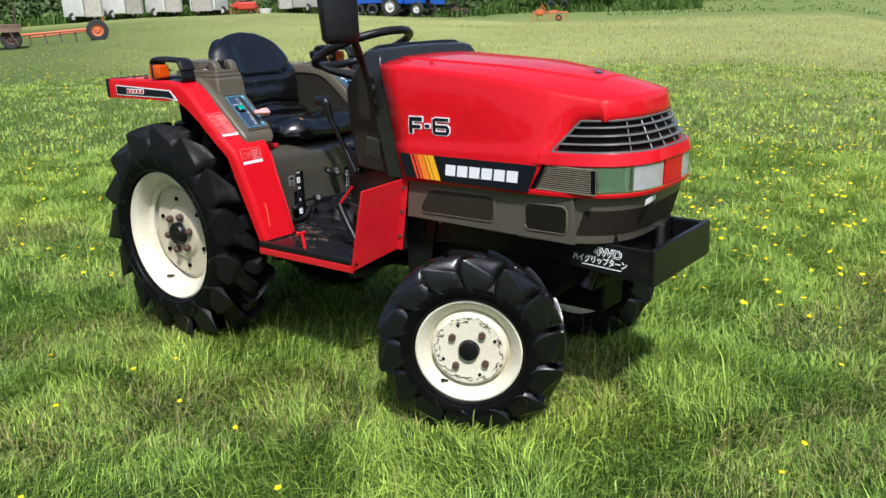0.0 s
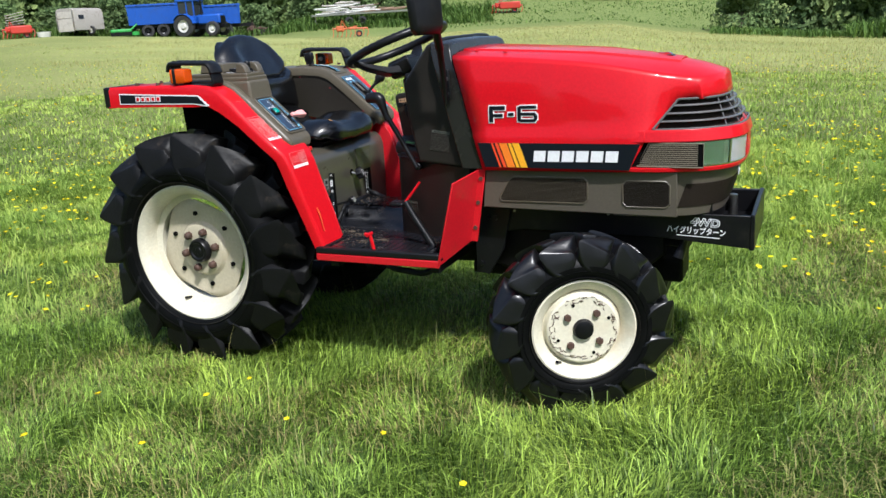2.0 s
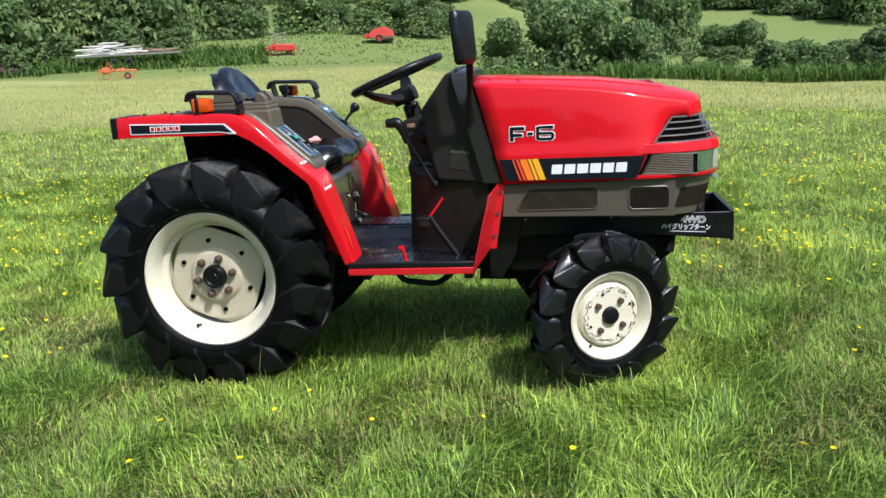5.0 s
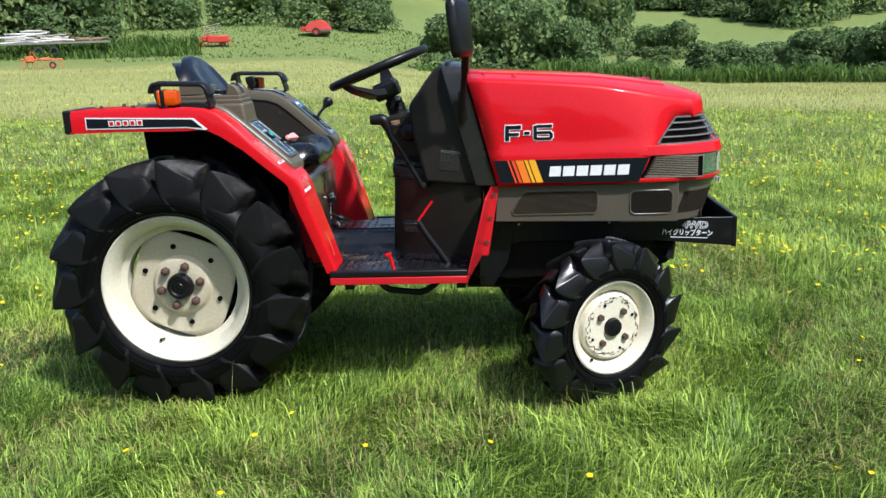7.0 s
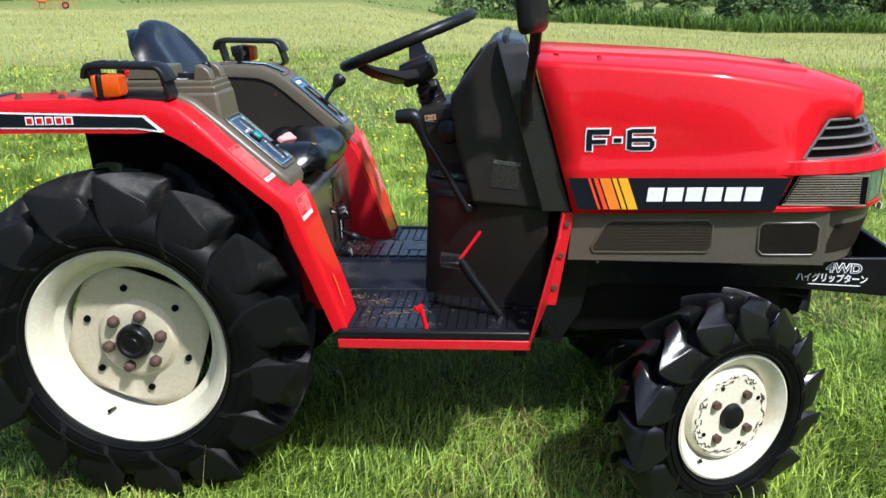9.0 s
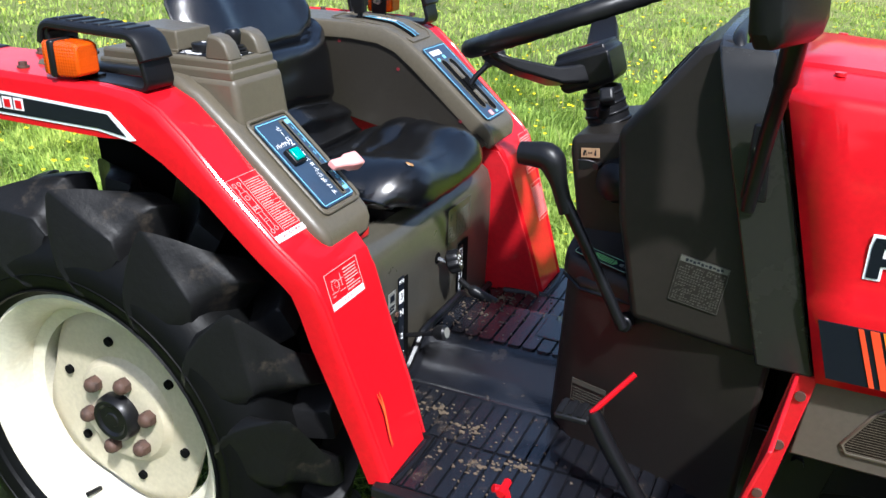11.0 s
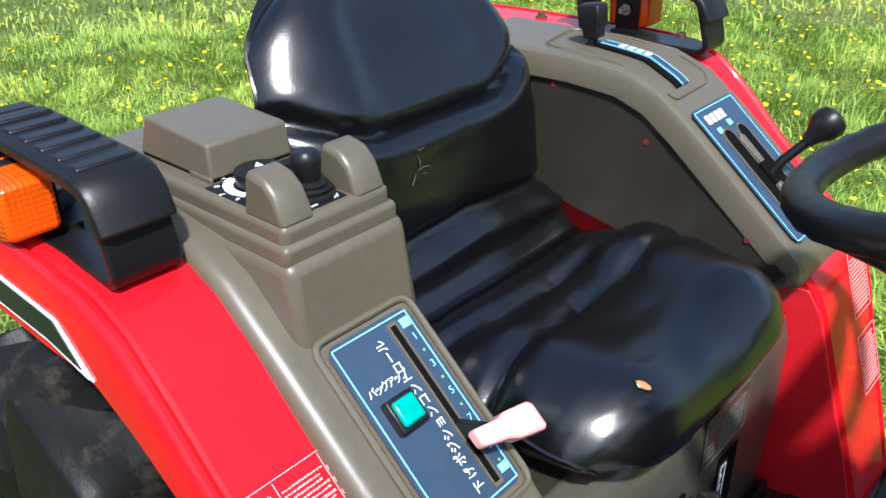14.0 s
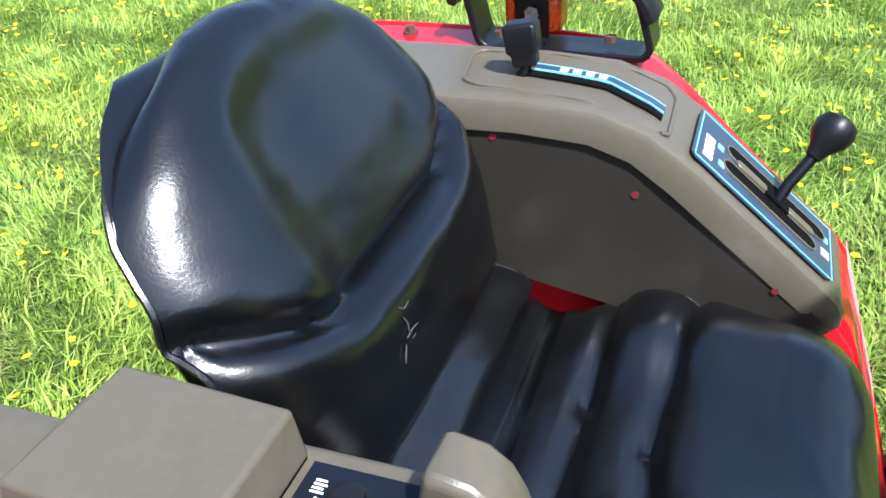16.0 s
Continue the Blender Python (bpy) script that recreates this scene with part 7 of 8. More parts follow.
part("knob_hole", moved(disc((0.004, 0.632, 0.0), 0.011, 0.001, (0, 0, 1), 16), fm), DARK_HOLE, base)
part("knob_stem", tube([(0.405, 0.004, 0.632), (0.432, 0.014, 0.622)], 0.0045, 8), STEEL, tractor, "steel knob stem")
bm = bmesh.new()
rings = [[((0.0205 + 0.0018 * math.cos(8 * a)) * q * math.cos(a), (0.021 + 0.003 * math.cos(6 * a)) * q * math.sin(a), z) for a in [2 * math.pi * k / 48 for k in range(48)]] for z, q in ((0, 0.8), (0.004, 1.0), (0.020, 1.0), (0.024, 0.88))]
km = basis((0.430, 0.014, 0.622), (-0.25, 0.97, 0.0), (-0.30, -0.08, 0.95))
knob = part("knob", moved(loft(rings), km), PLASTIC_BLACK, tractor, "black star knob")
part("knob_print", print_bars(bmesh.new(), km @ Matrix.Translation((0, 0, 0.024)), [(x, y, x + 0.004, y + 0.0030) for x, y in ((-0.011, -0.004), (-0.008, 0.005), (0.0, 0.008), (0.006, 0.003), (0.005, -0.007), (-0.003, -0.010))]), WHITE, knob)
part("range_lever", tube(rounded([(0.410, 0.112, 0.545), (0.440, 0.100, 0.535), (0.472, 0.108, 0.515)], 0.01), [0.006, 0.006, 0.006, 0.006, 0.010, 0.012, 0.012][:7], 10), PLASTIC_BLACK, tractor, "short black lever")
part("range_grip", tube([(0.452, 0.103, 0.527), (0.490, 0.118, 0.503)], [0.010, 0.012], 12), PLASTIC_BLACK, tractor, bevel=0.002)
part("pto_lever", tube([(0.405, -0.130, 0.530), (0.470, -0.124, 0.548)], 0.0045, 8), BLACK, tractor, "thin lever with a round black knob")
part("pto_knob", moved(lathe([(0.0, 0.009), (0.006, 0.013), (0.020, 0.014), (0.024, 0.011), (0.024, 0)], 20, "z"), basis((0.468, -0.124, 0.548), (0, 1, 0), (-0.25, 0, 1))), PLASTIC_BLACK, tractor)
part("pto_knob_face", moved(disc((0, 0, 0.024), 0.0095, 0.0006, (0, 0, 1), 18), basis((0.468, -0.124, 0.548), (0, 1, 0), (-0.25, 0, 1))), GREY_PRINT, tractor)
part("diff_lever", tube(rounded([(0.408, -0.168, 0.53), (0.43, -0.18, 0.52), (0.425, -0.20, 0.515)], 0.01), [0.006, 0.007, 0.009, 0.011, 0.012, 0.012, 0.010], 10), PLASTIC_BLACK, tractor, "short black lever")
part("floor_gasket", tube(rounded([(0.415, -0.28, 0.462), (0.42, -0.14, 0.468), (0.425, -0.085, 0.522), (0.425, 0.10, 0.522), (0.42, 0.14, 0.468), (0.415, 0.28, 0.462)], 0.015), 0.008, 8), BLACK, tractor)
# dried mud on the footplate
rg = random.Random(21)
bm = bmesh.new()
for k in range(420):
    u = k % 4
    x, y = ((rg.gauss(0.60, 0.07), rg.gauss(-0.30, 0.07)), (rg.gauss(0.455, 0.020), rg.uniform(-0.28, 0.28)), (rg.gauss(0.50, 0.05), rg.gauss(0.05, 0.07)), (rg.gauss(0.50, 0.06), rg.gauss(0.27, 0.05)))[u]
    if not (0.43 < x < 0.95 and abs(y) < 0.42) or (x < 0.53 and abs(y) > 0.29) or 0.095 < y < 0.15 or -0.15 < y < -0.06:
        continue
    z = 0.5200 if -0.06 <= y <= 0.095 else 0.4570
    q = rg.uniform(0.0006, 0.0019) * (1 if k % 9 else 1.9)
    pts = [(x + q * rg.uniform(0.5, 1.2) * math.cos(a) * 1.5, y + q * rg.uniform(0.5, 1.2) * math.sin(a)) for a in [k2 * 1.05 for k2 in range(6)]]
    prism(pts, "z", z - 0.002, z + 0.0010 + rg.uniform(0, 0.0015), bm)
for cx, cy, cz in ((0.520, -0.215, 0.4575), (0.585, -0.245, 0.4575), (0.640, -0.330, 0.4575), (0.690, -0.300, 0.4575), (0.470, 0.235, 0.4575), (0.488, 0.160, 0.4575)):
    for j in range(26):
        x, y, q = rg.gauss(cx, 0.014), rg.gauss(cy, 0.009), rg.uniform(0.0012, 0.0036)
        pts = [(x + q * rg.uniform(0.5, 1.2) * math.cos(a) * 1.4, y + q * rg.uniform(0.5, 1.2) * math.sin(a)) for a in [k2 * 1.05 for k2 in range(6)]]
        prism(pts, "z", cz - 0.001, cz + rg.uniform(0.0006, 0.0018), bm)
tagged(part("dried_mud", bm, DUST, tractor, "dried mud and crumbs on the footplate"), kind="stuff")

# ---- chassis, engine, axle and front bumper ----
part("gearbox", loft([[(x, -w, z0), (x, w, z0), (x, w * 1.1, z1), (x, -w * 1.1, z1)] for x, w, z0, z1 in ((-0.12, 0.13, 0.30, 0.62), (0.15, 0.15, 0.28, 0.60), (0.35, 0.12, 0.32, 0.44), (0.95, 0.11, 0.34, 0.44), (1.02, 0.15, 0.34, 0.58))]), GREASE, tractor, "black greasy gearbox casting", bevel=0.012)
part("rear_axle_tube", tube([(0, -0.33, 0.415), (0, 0.33, 0.415)], 0.065, 20), GREASE, tractor, "black rear axle housing")
part("engine_block", loft([[(x, -w, z0), (x, w, z0), (x, w, z1), (x, -w, z1)] for x, w, z0, z1 in ((1.02, 0.15, 0.36, 0.70), (1.10, 0.17, 0.34, 0.80), (1.55, 0.17, 0.36, 0.80), (1.62, 0.15, 0.42, 0.75))]), GREASE, tractor, "black engine block behind the panels", bevel=0.01)
part("oil_sump", loft([[(x, -w, z0), (x, w, z0), (x, w, 0.40), (x, -w, 0.40)] for x, w, z0 in ((1.08, 0.10, 0.30), (1.30, 0.11, 0.29), (1.36, 0.09, 0.33))]), GREASE, tractor, bevel=0.01)
for s in (-1, 1):
    fr = part("frame_rail", prism([(1.00, 0.478), (1.10, 0.478), (1.16, 0.492), (1.60, 0.486), (1.871, 0.462), (1.871, 0.562), (1.00, 0.570)], "y", s * 0.190, s * 0.200), BLACK, tractor, "black steel frame rail", bevel=0.002)
    part("frame_bracket", prism([(1.0, 0.34), (1.045, 0.33), (1.10, 0.42), (1.13, 0.56), (1.0, 0.57)], "y", s * 0.201, s * 0.209), BLACK, tractor, "black side bracket", bevel=0.002)
    for x, z in ((1.05, 0.53), (1.075, 0.53), (1.02, 0.37)):
        part("bracket_bolt", disc((x, s * 0.209, z), 0.009, 0.008, (0, s, 0), 6), BLACK, tractor)
    for x in (1.14, 1.45):
        part("panel_screw", disc((x, s * 0.200, 0.553), 0.004, 0.003, (0, s, 0), 8), STEEL, fr)
    part("bumper_cheek", prism([(1.770, 0.560), (1.872, 0.560), (1.872, 0.470), (1.770, 0.480)], "y", s * 0.182, s * 0.190), BLACK, tractor)
    part("knuckle", loft([[(1.366 + x * q, s * (0.30 + y), z) for x, y in ((-0.05, -0.05), (0.05, -0.05), (0.05, 0.05), (-0.05, 0.05))] for z, q in ((0.20, 0.7), (0.26, 1.0), (0.36, 0.9), (0.40, 0.6))]), GREASE, tractor, "greasy front axle knuckle", bevel=0.012)
    part("track_rod", tube([(1.33, s * 0.02, 0.33), (1.34, s * 0.30, 0.30)], 0.009, 8), BLACK, tractor)
part("front_axle", loft([[(1.366 + x, y, z + dz) for x, z in ((-0.05, -0.05), (0.05, -0.05), (0.05, 0.05), (-0.05, 0.05))] for y, dz in ((-0.30, 0.275), (-0.12, 0.31), (0.12, 0.31), (0.30, 0.275))]), GREASE, tractor, "greasy front axle beam", bevel=0.012)
part("axle_pivot", box((1.37, -0.07, 0.30), (1.66, 0.07, 0.50)), GREASE, tractor, "axle pivot bracket", bevel=0.01)
part("axle_pivot_nose", disc((1.64, -0.14, 0.42), 0.035, 0.28, (0, 1, 0), 14), GREASE, tractor)
part("steering_ram", tube([(1.66, -0.175, 0.415), (1.675, -0.16, 0.46), (1.60, -0.13, 0.46)], 0.018, 10), BLACK, tractor)
bm = box((1.868, -0.202, 0.458), (1.882, 0.202, 0.566))
part("bumper_plate", bm, BLACK, tractor, "black steel front bumper plate", bevel=0.003)
part("bumper_floor", box((1.70, -0.188, 0.478), (1.868, 0.188, 0.486)), BLACK, tractor)
part("bumper_hitch", tube([(1.80, 0.02, 0.486), (1.80, 0.02, 0.58)], 0.014, 10), STEEL, tractor, "steel hitch pin")
part("bumper_ramp", loft([[(1.752, -0.188, 0.610), (1.752, 0.188, 0.610), (1.760, 0.188, 0.610), (1.760, -0.188, 0.610)], [(1.752, -0.188, 0.48), (1.752, 0.188, 0.48), (1.760, 0.188, 0.48), (1.760, -0.188, 0.48)]]), BLACK, tractor)
m = basis((1.742, -0.2005, 0.5365), (1, 0, -0.05), (0.12, 0, 1))
text("drive_mark_edge", "4WD", 0.033, m, WHITE, tractor, offset=0.0018, extrude=0.0010, stretch=1.12)
text("drive_mark", "4WD", 0.033, m @ Matrix.Translation((0, 0, 0.0008)), INK, tractor, offset=-0.0004, extrude=0.0010, stretch=1.12)
m = basis((1.715, -0.2005, 0.510), (1, 0, -0.05), (0.12, 0, 1))
text("turn_mark", "ハイグリップターン", 0.024, m, WHITE, tractor, offset=0.0006, extrude=0.0008, stretch=0.80)
part("mark_line", print_bars(bmesh.new(), m, [(-0.055, -0.017, 0.070, -0.0145)]), WHITE, tractor)
# bits under the footplate
part("step_bracket", tube(rounded([(0.62, -0.20, 0.40), (0.66, -0.20, 0.325), (0.80, -0.20, 0.31), (0.86, -0.20, 0.36), (0.90, -0.2, 0.43)], 0.03), 0.012, 8), BLACK, tractor)
for x in (0.56, 0.93):
    part("footplate_beam", box((x, -0.43, 0.395), (x + 0.03, 0.43, 0.438)), BLACK, tractor)
part("prop_cover", tube([(0.95, -0.10, 0.33), (1.40, -0.02, 0.30)], 0.03, 12), GREASE, tractor)


# ---- far hedges, trees and machines along the field's edge ----
EYE_XY = (1.4, -3.0)


def spot(az, dist):
    """A place on the ground at a bearing (degrees to the right of straight ahead) and distance, with x to the right of one who looks there."""
    x, y = EYE_XY[0] + dist * math.sin(radians(az)), EYE_XY[1] + dist * math.cos(radians(az))
    return Matrix.Translation((x, y, ground_z(x, y))) @ Matrix.Rotation(radians(-az), 4, 'Z')


def make_bush(name, seed, leaves, blossom, material, label, category, leaf=0.26, tall=1.0):
    """A bush or tree of unit size: trunk with limbs, and a crown of leaf clumps over uneven lobes, about 2 across and 2 high."""
    rg = np.random.default_rng(seed)
    root = tagged(new(name), label, category)
    lobes = []
    for k in range(15):
        a, r, z = rg.uniform(0, 6.28), rg.uniform(0.1, 0.72), rg.uniform(0.45, 1.55)
        lobes.append((r * math.cos(a) * (1.15 - 0.35 * z), r * math.sin(a) * (1.15 - 0.35 * z), z * tall, rg.uniform(0.26, 0.46)))
    bm = tube([(0, 0, -0.1), (0.02, 0.01, 0.4), (0.0, 0.03, 0.8)], [0.09, 0.07, 0.05], 7)
    for x, y, z, r in lobes[:9]:
        tube([(0.01, 0.01, 0.25 + 0.2 * z), (x * 0.5, y * 0.5, 0.3 + z * 0.55), (x, y, z)], [0.04, 0.025, 0.008], 5, bm)
    part("trunk", bm, BARK, root)
    n_each = leaves // len(lobes)
    cs, ns = [], []
    for x, y, z, r in lobes:
        v = rg.normal(size=(n_each, 3))
        v /= np.linalg.norm(v, axis=1)[:, None]
        d = r * rg.uniform(0.70, 1.22, n_each) ** 0.8
        cs.append(np.array([x, y, z]) + v * d[:, None] * np.array([1, 1, 0.9]))
        ns.append(v + rg.normal(size=(n_each, 3)) * 0.55)
    skirt = leaves // 7
    a = rg.uniform(0, 6.28, skirt)
    rr = rg.uniform(0.5, 0.95, skirt)
    cs.append(np.stack([rr * np.cos(a), rr * np.sin(a), rg.uniform(0.0, 0.6, skirt)], 1))
    ns.append(np.stack([np.cos(a), np.sin(a), rg.uniform(0, 0.8, skirt)], 1) + rg.normal(size=(skirt, 3)) * 0.5)
    c, nrm = np.concatenate(cs), np.concatenate(ns)
    keep = c[:, 2] > -0.02
    c, nrm = c[keep], nrm[keep]

    def cards(c, nrm, size):
        n = len(c)
        nrm = nrm / np.linalg.norm(nrm, axis=1)[:, None]
        t = np.cross(nrm, rg.normal(size=(n, 3)))
        t /= np.linalg.norm(t, axis=1)[:, None] + 1e-9
        b = np.cross(nrm, t)
        s = size * rg.uniform(0.55, 1.25, n)[:, None]
        # each clump is a bent pair of leaf faces
        p0, p1, p2, p3 = c - t * s, c - b * s * 0.55 + nrm * s * 0.15, c + t * s, c + b * s * 0.55 + nrm * s * 0.15
        co = np.stack([p0, p1, p2, p3], 1).reshape(-1, 3)
        k = np.arange(n)[:, None] * 4
        fs = np.concatenate([k + np.array([[0, 1, 2]]), k + np.array([[0, 2, 3]])], 1).reshape(-1, 3)
        return co, fs

    def mesh_of(nm, co, fs, mt):
        me = bpy.data.meshes.new(nm)
        me.from_pydata(co.tolist(), [], fs.tolist())
        me.materials.append(mt)
        ob = new(nm, me)
        ob.parent = root
        return ob
    mesh_of("crown", *cards(c, nrm, leaf * 0.30), material)
    if blossom:
        pick = rg.choice(len(c), blossom, replace=False)
        pick = pick[(c[pick, 0] + 0.4 * c[pick, 2]) > 0.1]
        mesh_of("blossom", *cards(c[pick] * 1.02, nrm[pick], leaf * 0.13), BLOSSOM)
    # dark inner mass that closes the gaps
    bm = bmesh.new()
    for x, y, z, r in lobes:
        bmesh.ops.create_icosphere(bm, subdivisions=1, radius=r * 0.78, matrix=Matrix.Translation((x, y, z)))
    part("inner_foliage", bm, LEAF, root)
    return root


bush_a = make_bush("hedge_tree", 1, 5200, 0, LEAF, "dense dark green hedge tree at the field edge", "tree", 0.235)
bush_b = make_bush("hedge_tree", 2, 5200, 0, LEAF_LIGHT, "broad green hedge tree in full leaf", "tree", 0.235)
bush_c = make_bush("hawthorn_bush", 3, 5200, 900, LEAF_LIGHT, "green hawthorn bush with cream blossom", "bush", 0.235)
bush_d = make_bush("hedge_bush", 4, 2400, 0, LEAF, "rounded dark green hedge bush", "bush")
placed = {}


def plant(src, az, dist, width, height, turn=0.0, sink=0.1):
    m = spot(az, dist) @ Matrix.Translation((0, 0, -sink)) @ Matrix.Rotation(turn, 4, 'Z') @ Matrix.Diagonal((width / 2, width / 2, height / 2, 1))
    if src.name not in placed:
        placed[src.name] = True
        src.matrix_basis = m
        return src
    return copy_thing_scaled(src, m)


def copy_thing_scaled(src, m):
    ob = copy_thing(src, Matrix())
    ob.matrix_basis = m
    return ob


rg_b = random.Random(31)
# tall belt behind the parked machines
az = -72.0
while az < -23.5:
    plant(rg_b.choice((bush_a, bush_b, bush_a)), az, rg_b.uniform(76, 86), rg_b.uniform(7.0, 9.5), rg_b.uniform(7.5, 10.5), rg_b.uniform(0, 6))
    az += rg_b.uniform(2.2, 3.2)
az = -70.0
while az < -24:
    plant(rg_b.choice((bush_d, bush_b, bush_d)), az, rg_b.uniform(70.5, 74), rg_b.uniform(3.5, 5.0), rg_b.uniform(2.2, 3.6), rg_b.uniform(0, 6))
    az += rg_b.uniform(2.6, 3.6)
# single bushes along the field's top and down its side
for src, az, d, wd, ht in ((bush_a, -21.8, 82, 6.5, 5.6), (bush_b, -17.3, 84, 6.8, 5.4), (bush_d, -14.9, 88, 3.6, 3.0), (bush_b, -12.4, 80, 6.0, 4.0), (bush_a, -9.9, 79, 5.6, 4.7), (bush_d, -8.0, 84, 4.0, 3.4),
                           (bush_a, -7.6, 125, 8.0, 7.2), (bush_c, -4.2, 62, 4.4, 4.2), (bush_a, -0.6, 64, 6.2, 6.0), (bush_b, 2.0, 63, 5.4, 5.2), (bush_c, 4.6, 61, 4.0, 4.2), (bush_a, 0.8, 70, 6.5, 6.3),
                           (bush_a, 5.8, 92, 7.0, 8.4), (bush_b, 7.2, 96, 5.6, 7.6), (bush_c, 7.9, 82, 1.9, 1.5), (bush_b, 9.6, 92, 4.6, 3.6), (bush_a, 11.3, 90, 4.6, 4.4), (bush_d, 9.9, 76, 4.2, 2.4),
                           (bush_d, 12.6, 65, 4.2, 3.2), (bush_b, 14.6, 66, 4.6, 3.4), (bush_c, 17.0, 66, 4.6, 3.4), (bush_d, 16.0, 62, 3.6, 2.6), (bush_a, 19.4, 64, 5.0, 3.7), (bush_c, 21.6, 66, 4.4, 3.8),
                           (bush_a, 23.8, 63, 5.2, 4.2), (bush_b, 26.4, 62, 5.2, 4.2), (bush_d, 29.0, 61, 5.0, 3.6), (bush_a, 32.0, 62, 5.4, 4.4)):
    plant(src, az, d, wd, ht * (1.15 if -5 < az < 8 or az > 19 else 1.0), rg_b.uniform(0, 6))


# unseen trees added to close the field behind the walk and darken reflections
az = 38.0
while az < 284:
    plant(bush_d, az, rg_b.uniform(40, 52), rg_b.uniform(9.0, 12.0), rg_b.uniform(9.0, 13.5), rg_b.uniform(0, 6))
    az += rg_b.uniform(7.0, 10.0)


def far_at(az, el):
    """The distance up the hillside at which the ground shows at that elevation."""
    best = 150.0
    for d in range(90, 600, 4):
        x, y = EYE_XY[0] + d * math.sin(radians(az)), EYE_XY[1] + d * math.cos(radians(az))
        if math.degrees(math.atan2(ground_z(x, y) - 1.2, d)) >= el:
            return float(d)
        best = float(d)
    return best


# field hedges and lone trees on the hillside
for k in range(17):
    t = k / 16
    a, e = 8.0 + 9.0 * t, 1.9 - 1.5 * t ** 0.8
    plant(bush_d, a, far_at(a, e), 6.5, rg_b.uniform(3.0, 5.0), rg_b.uniform(0, 6))
for k in range(14):
    t = k / 13
    plant(bush_d, -7.0 + 15 * t, far_at(-7.0 + 15 * t, 3.3 - 0.7 * t), 8.0, rg_b.uniform(4.0, 6.5), rg_b.uniform(0, 6))
for k in range(12):
    t = k / 11
    plant(bush_d, 12.5 + 14 * t, far_at(12.5 + 14 * t, 2.8 - 1.2 * t), 8.0, rg_b.uniform(4.0, 6.5), rg_b.uniform(0, 6))
for az, e, h in ((17.2, 0.2, 8.0), (18.6, 0.0, 8.5), (20.0, 0.4, 7.0), (16.0, 1.6, 9.0), (21.0, 1.8, 9.0), (22.6, 0.6, 8.0), (23.2, 2.4, 10.0), (26.0, 1.2, 10.0), (13.0, 2.9, 8.0), (-3.0, 2.6, 7.0), (-18.5, 3.4, 7.0), (-13.0, 3.2, 6.0)):
    plant(rg_b.choice((bush_a, bush_b)), az, far_at(az, e), h * 0.95, h, rg_b.uniform(0, 6))
# low scrub over the rough pasture
for k in range(26):
    az, e = rg_b.uniform(-22, 26), rg_b.uniform(0.4, 3.6)
    h = rg_b.uniform(1.6, 3.4)
    plant(rg_b.choice((bush_d, bush_c, bush_b)), az, far_at(az, e), h * 1.5, h, rg_b.uniform(0, 6))


def make_weeds():
    """Tall nettles and rank grass along the field's edge."""
    rng = np.random.default_rng(77)
    rows = []
    for lo, hi, d0, d1, n, h0, h1 in ((2, 36, 52, 58, 9000, 0.5, 1.3), (-6, 4, 54, 62, 3500, 0.25, 0.6), (-34, -20, 66, 73, 4500, 0.4, 1.0), (-70, -34, 68, 74, 7000, 0.3, 0.9), (-26, -3, 64, 84, 6000, 0.08, 0.24)):
        a = np.radians(rng.uniform(lo, hi, n))
        d = rng.uniform(d0, d1, n)
        x, y = EYE_XY[0] + d * np.sin(a), EYE_XY[1] + d * np.cos(a)
        c = 1 + 0.7 * clumpiness(x, y, 0.35, 3.0)
        rows.append((np.stack([x, y, heights(x, y)], 1), rng.uniform(0, 6.28, n), rng.uniform(h0, h1, n) * c, rng.uniform(0.05, 0.12, n), rng.uniform(0.25, 1.3, n)))
    cat_ = [np.concatenate([r[i] for r in rows]) for i in range(5)]
    tagged(new("rank_weeds", blades_mesh("rank_weeds", *cat_, WEED)), "tall dark green nettles and weeds at the field edge", "weeds", kind="stuff")


WEED = leafy("weeds", (0.05, 0.10, 0.022), (0.13, 0.21, 0.05), 0.3)
make_weeds()

# ---- parked farm machines ----
BLUE = mat("blue_paint", (0.012, 0.085, 0.42), 0.4, alt=(0.02, 0.07, 0.28), big=2, fine=30)
OFFWHITE = mat("weathered_white_panel", (0.62, 0.61, 0.57), 0.6, alt=(0.42, 0.41, 0.37), alt_at=(0.5, 0.75), big=2, fine=30)
GREYWOOD = mat("grey_timber", (0.38, 0.35, 0.31), 0.8, alt=(0.22, 0.19, 0.16), big=3, fine=40, vary=0.35)
BROWNWOOD = mat("brown_timber", (0.20, 0.13, 0.08), 0.8, alt=(0.12, 0.08, 0.05), big=3, fine=40, vary=0.3)
FARM_RED = mat("farm_red_paint", (0.50, 0.035, 0.02), 0.5, alt=(0.35, 0.05, 0.03), big=3, fine=30)
FARM_ORANGE = mat("rusty_orange_paint", (0.52, 0.12, 0.035), 0.55, alt=(0.35, 0.09, 0.04), big=3, fine=30)
FARM_GREEN = mat("farm_green_paint", (0.03, 0.30, 0.05), 0.5, alt=(0.03, 0.2, 0.04), big=3, fine=30)
GLASS_DARK = mat("dark_window_glass", (0.03, 0.035, 0.04), 0.08)
RUBBER = mat("old_rubber", (0.022, 0.022, 0.022), 0.8, big=5, fine=40)


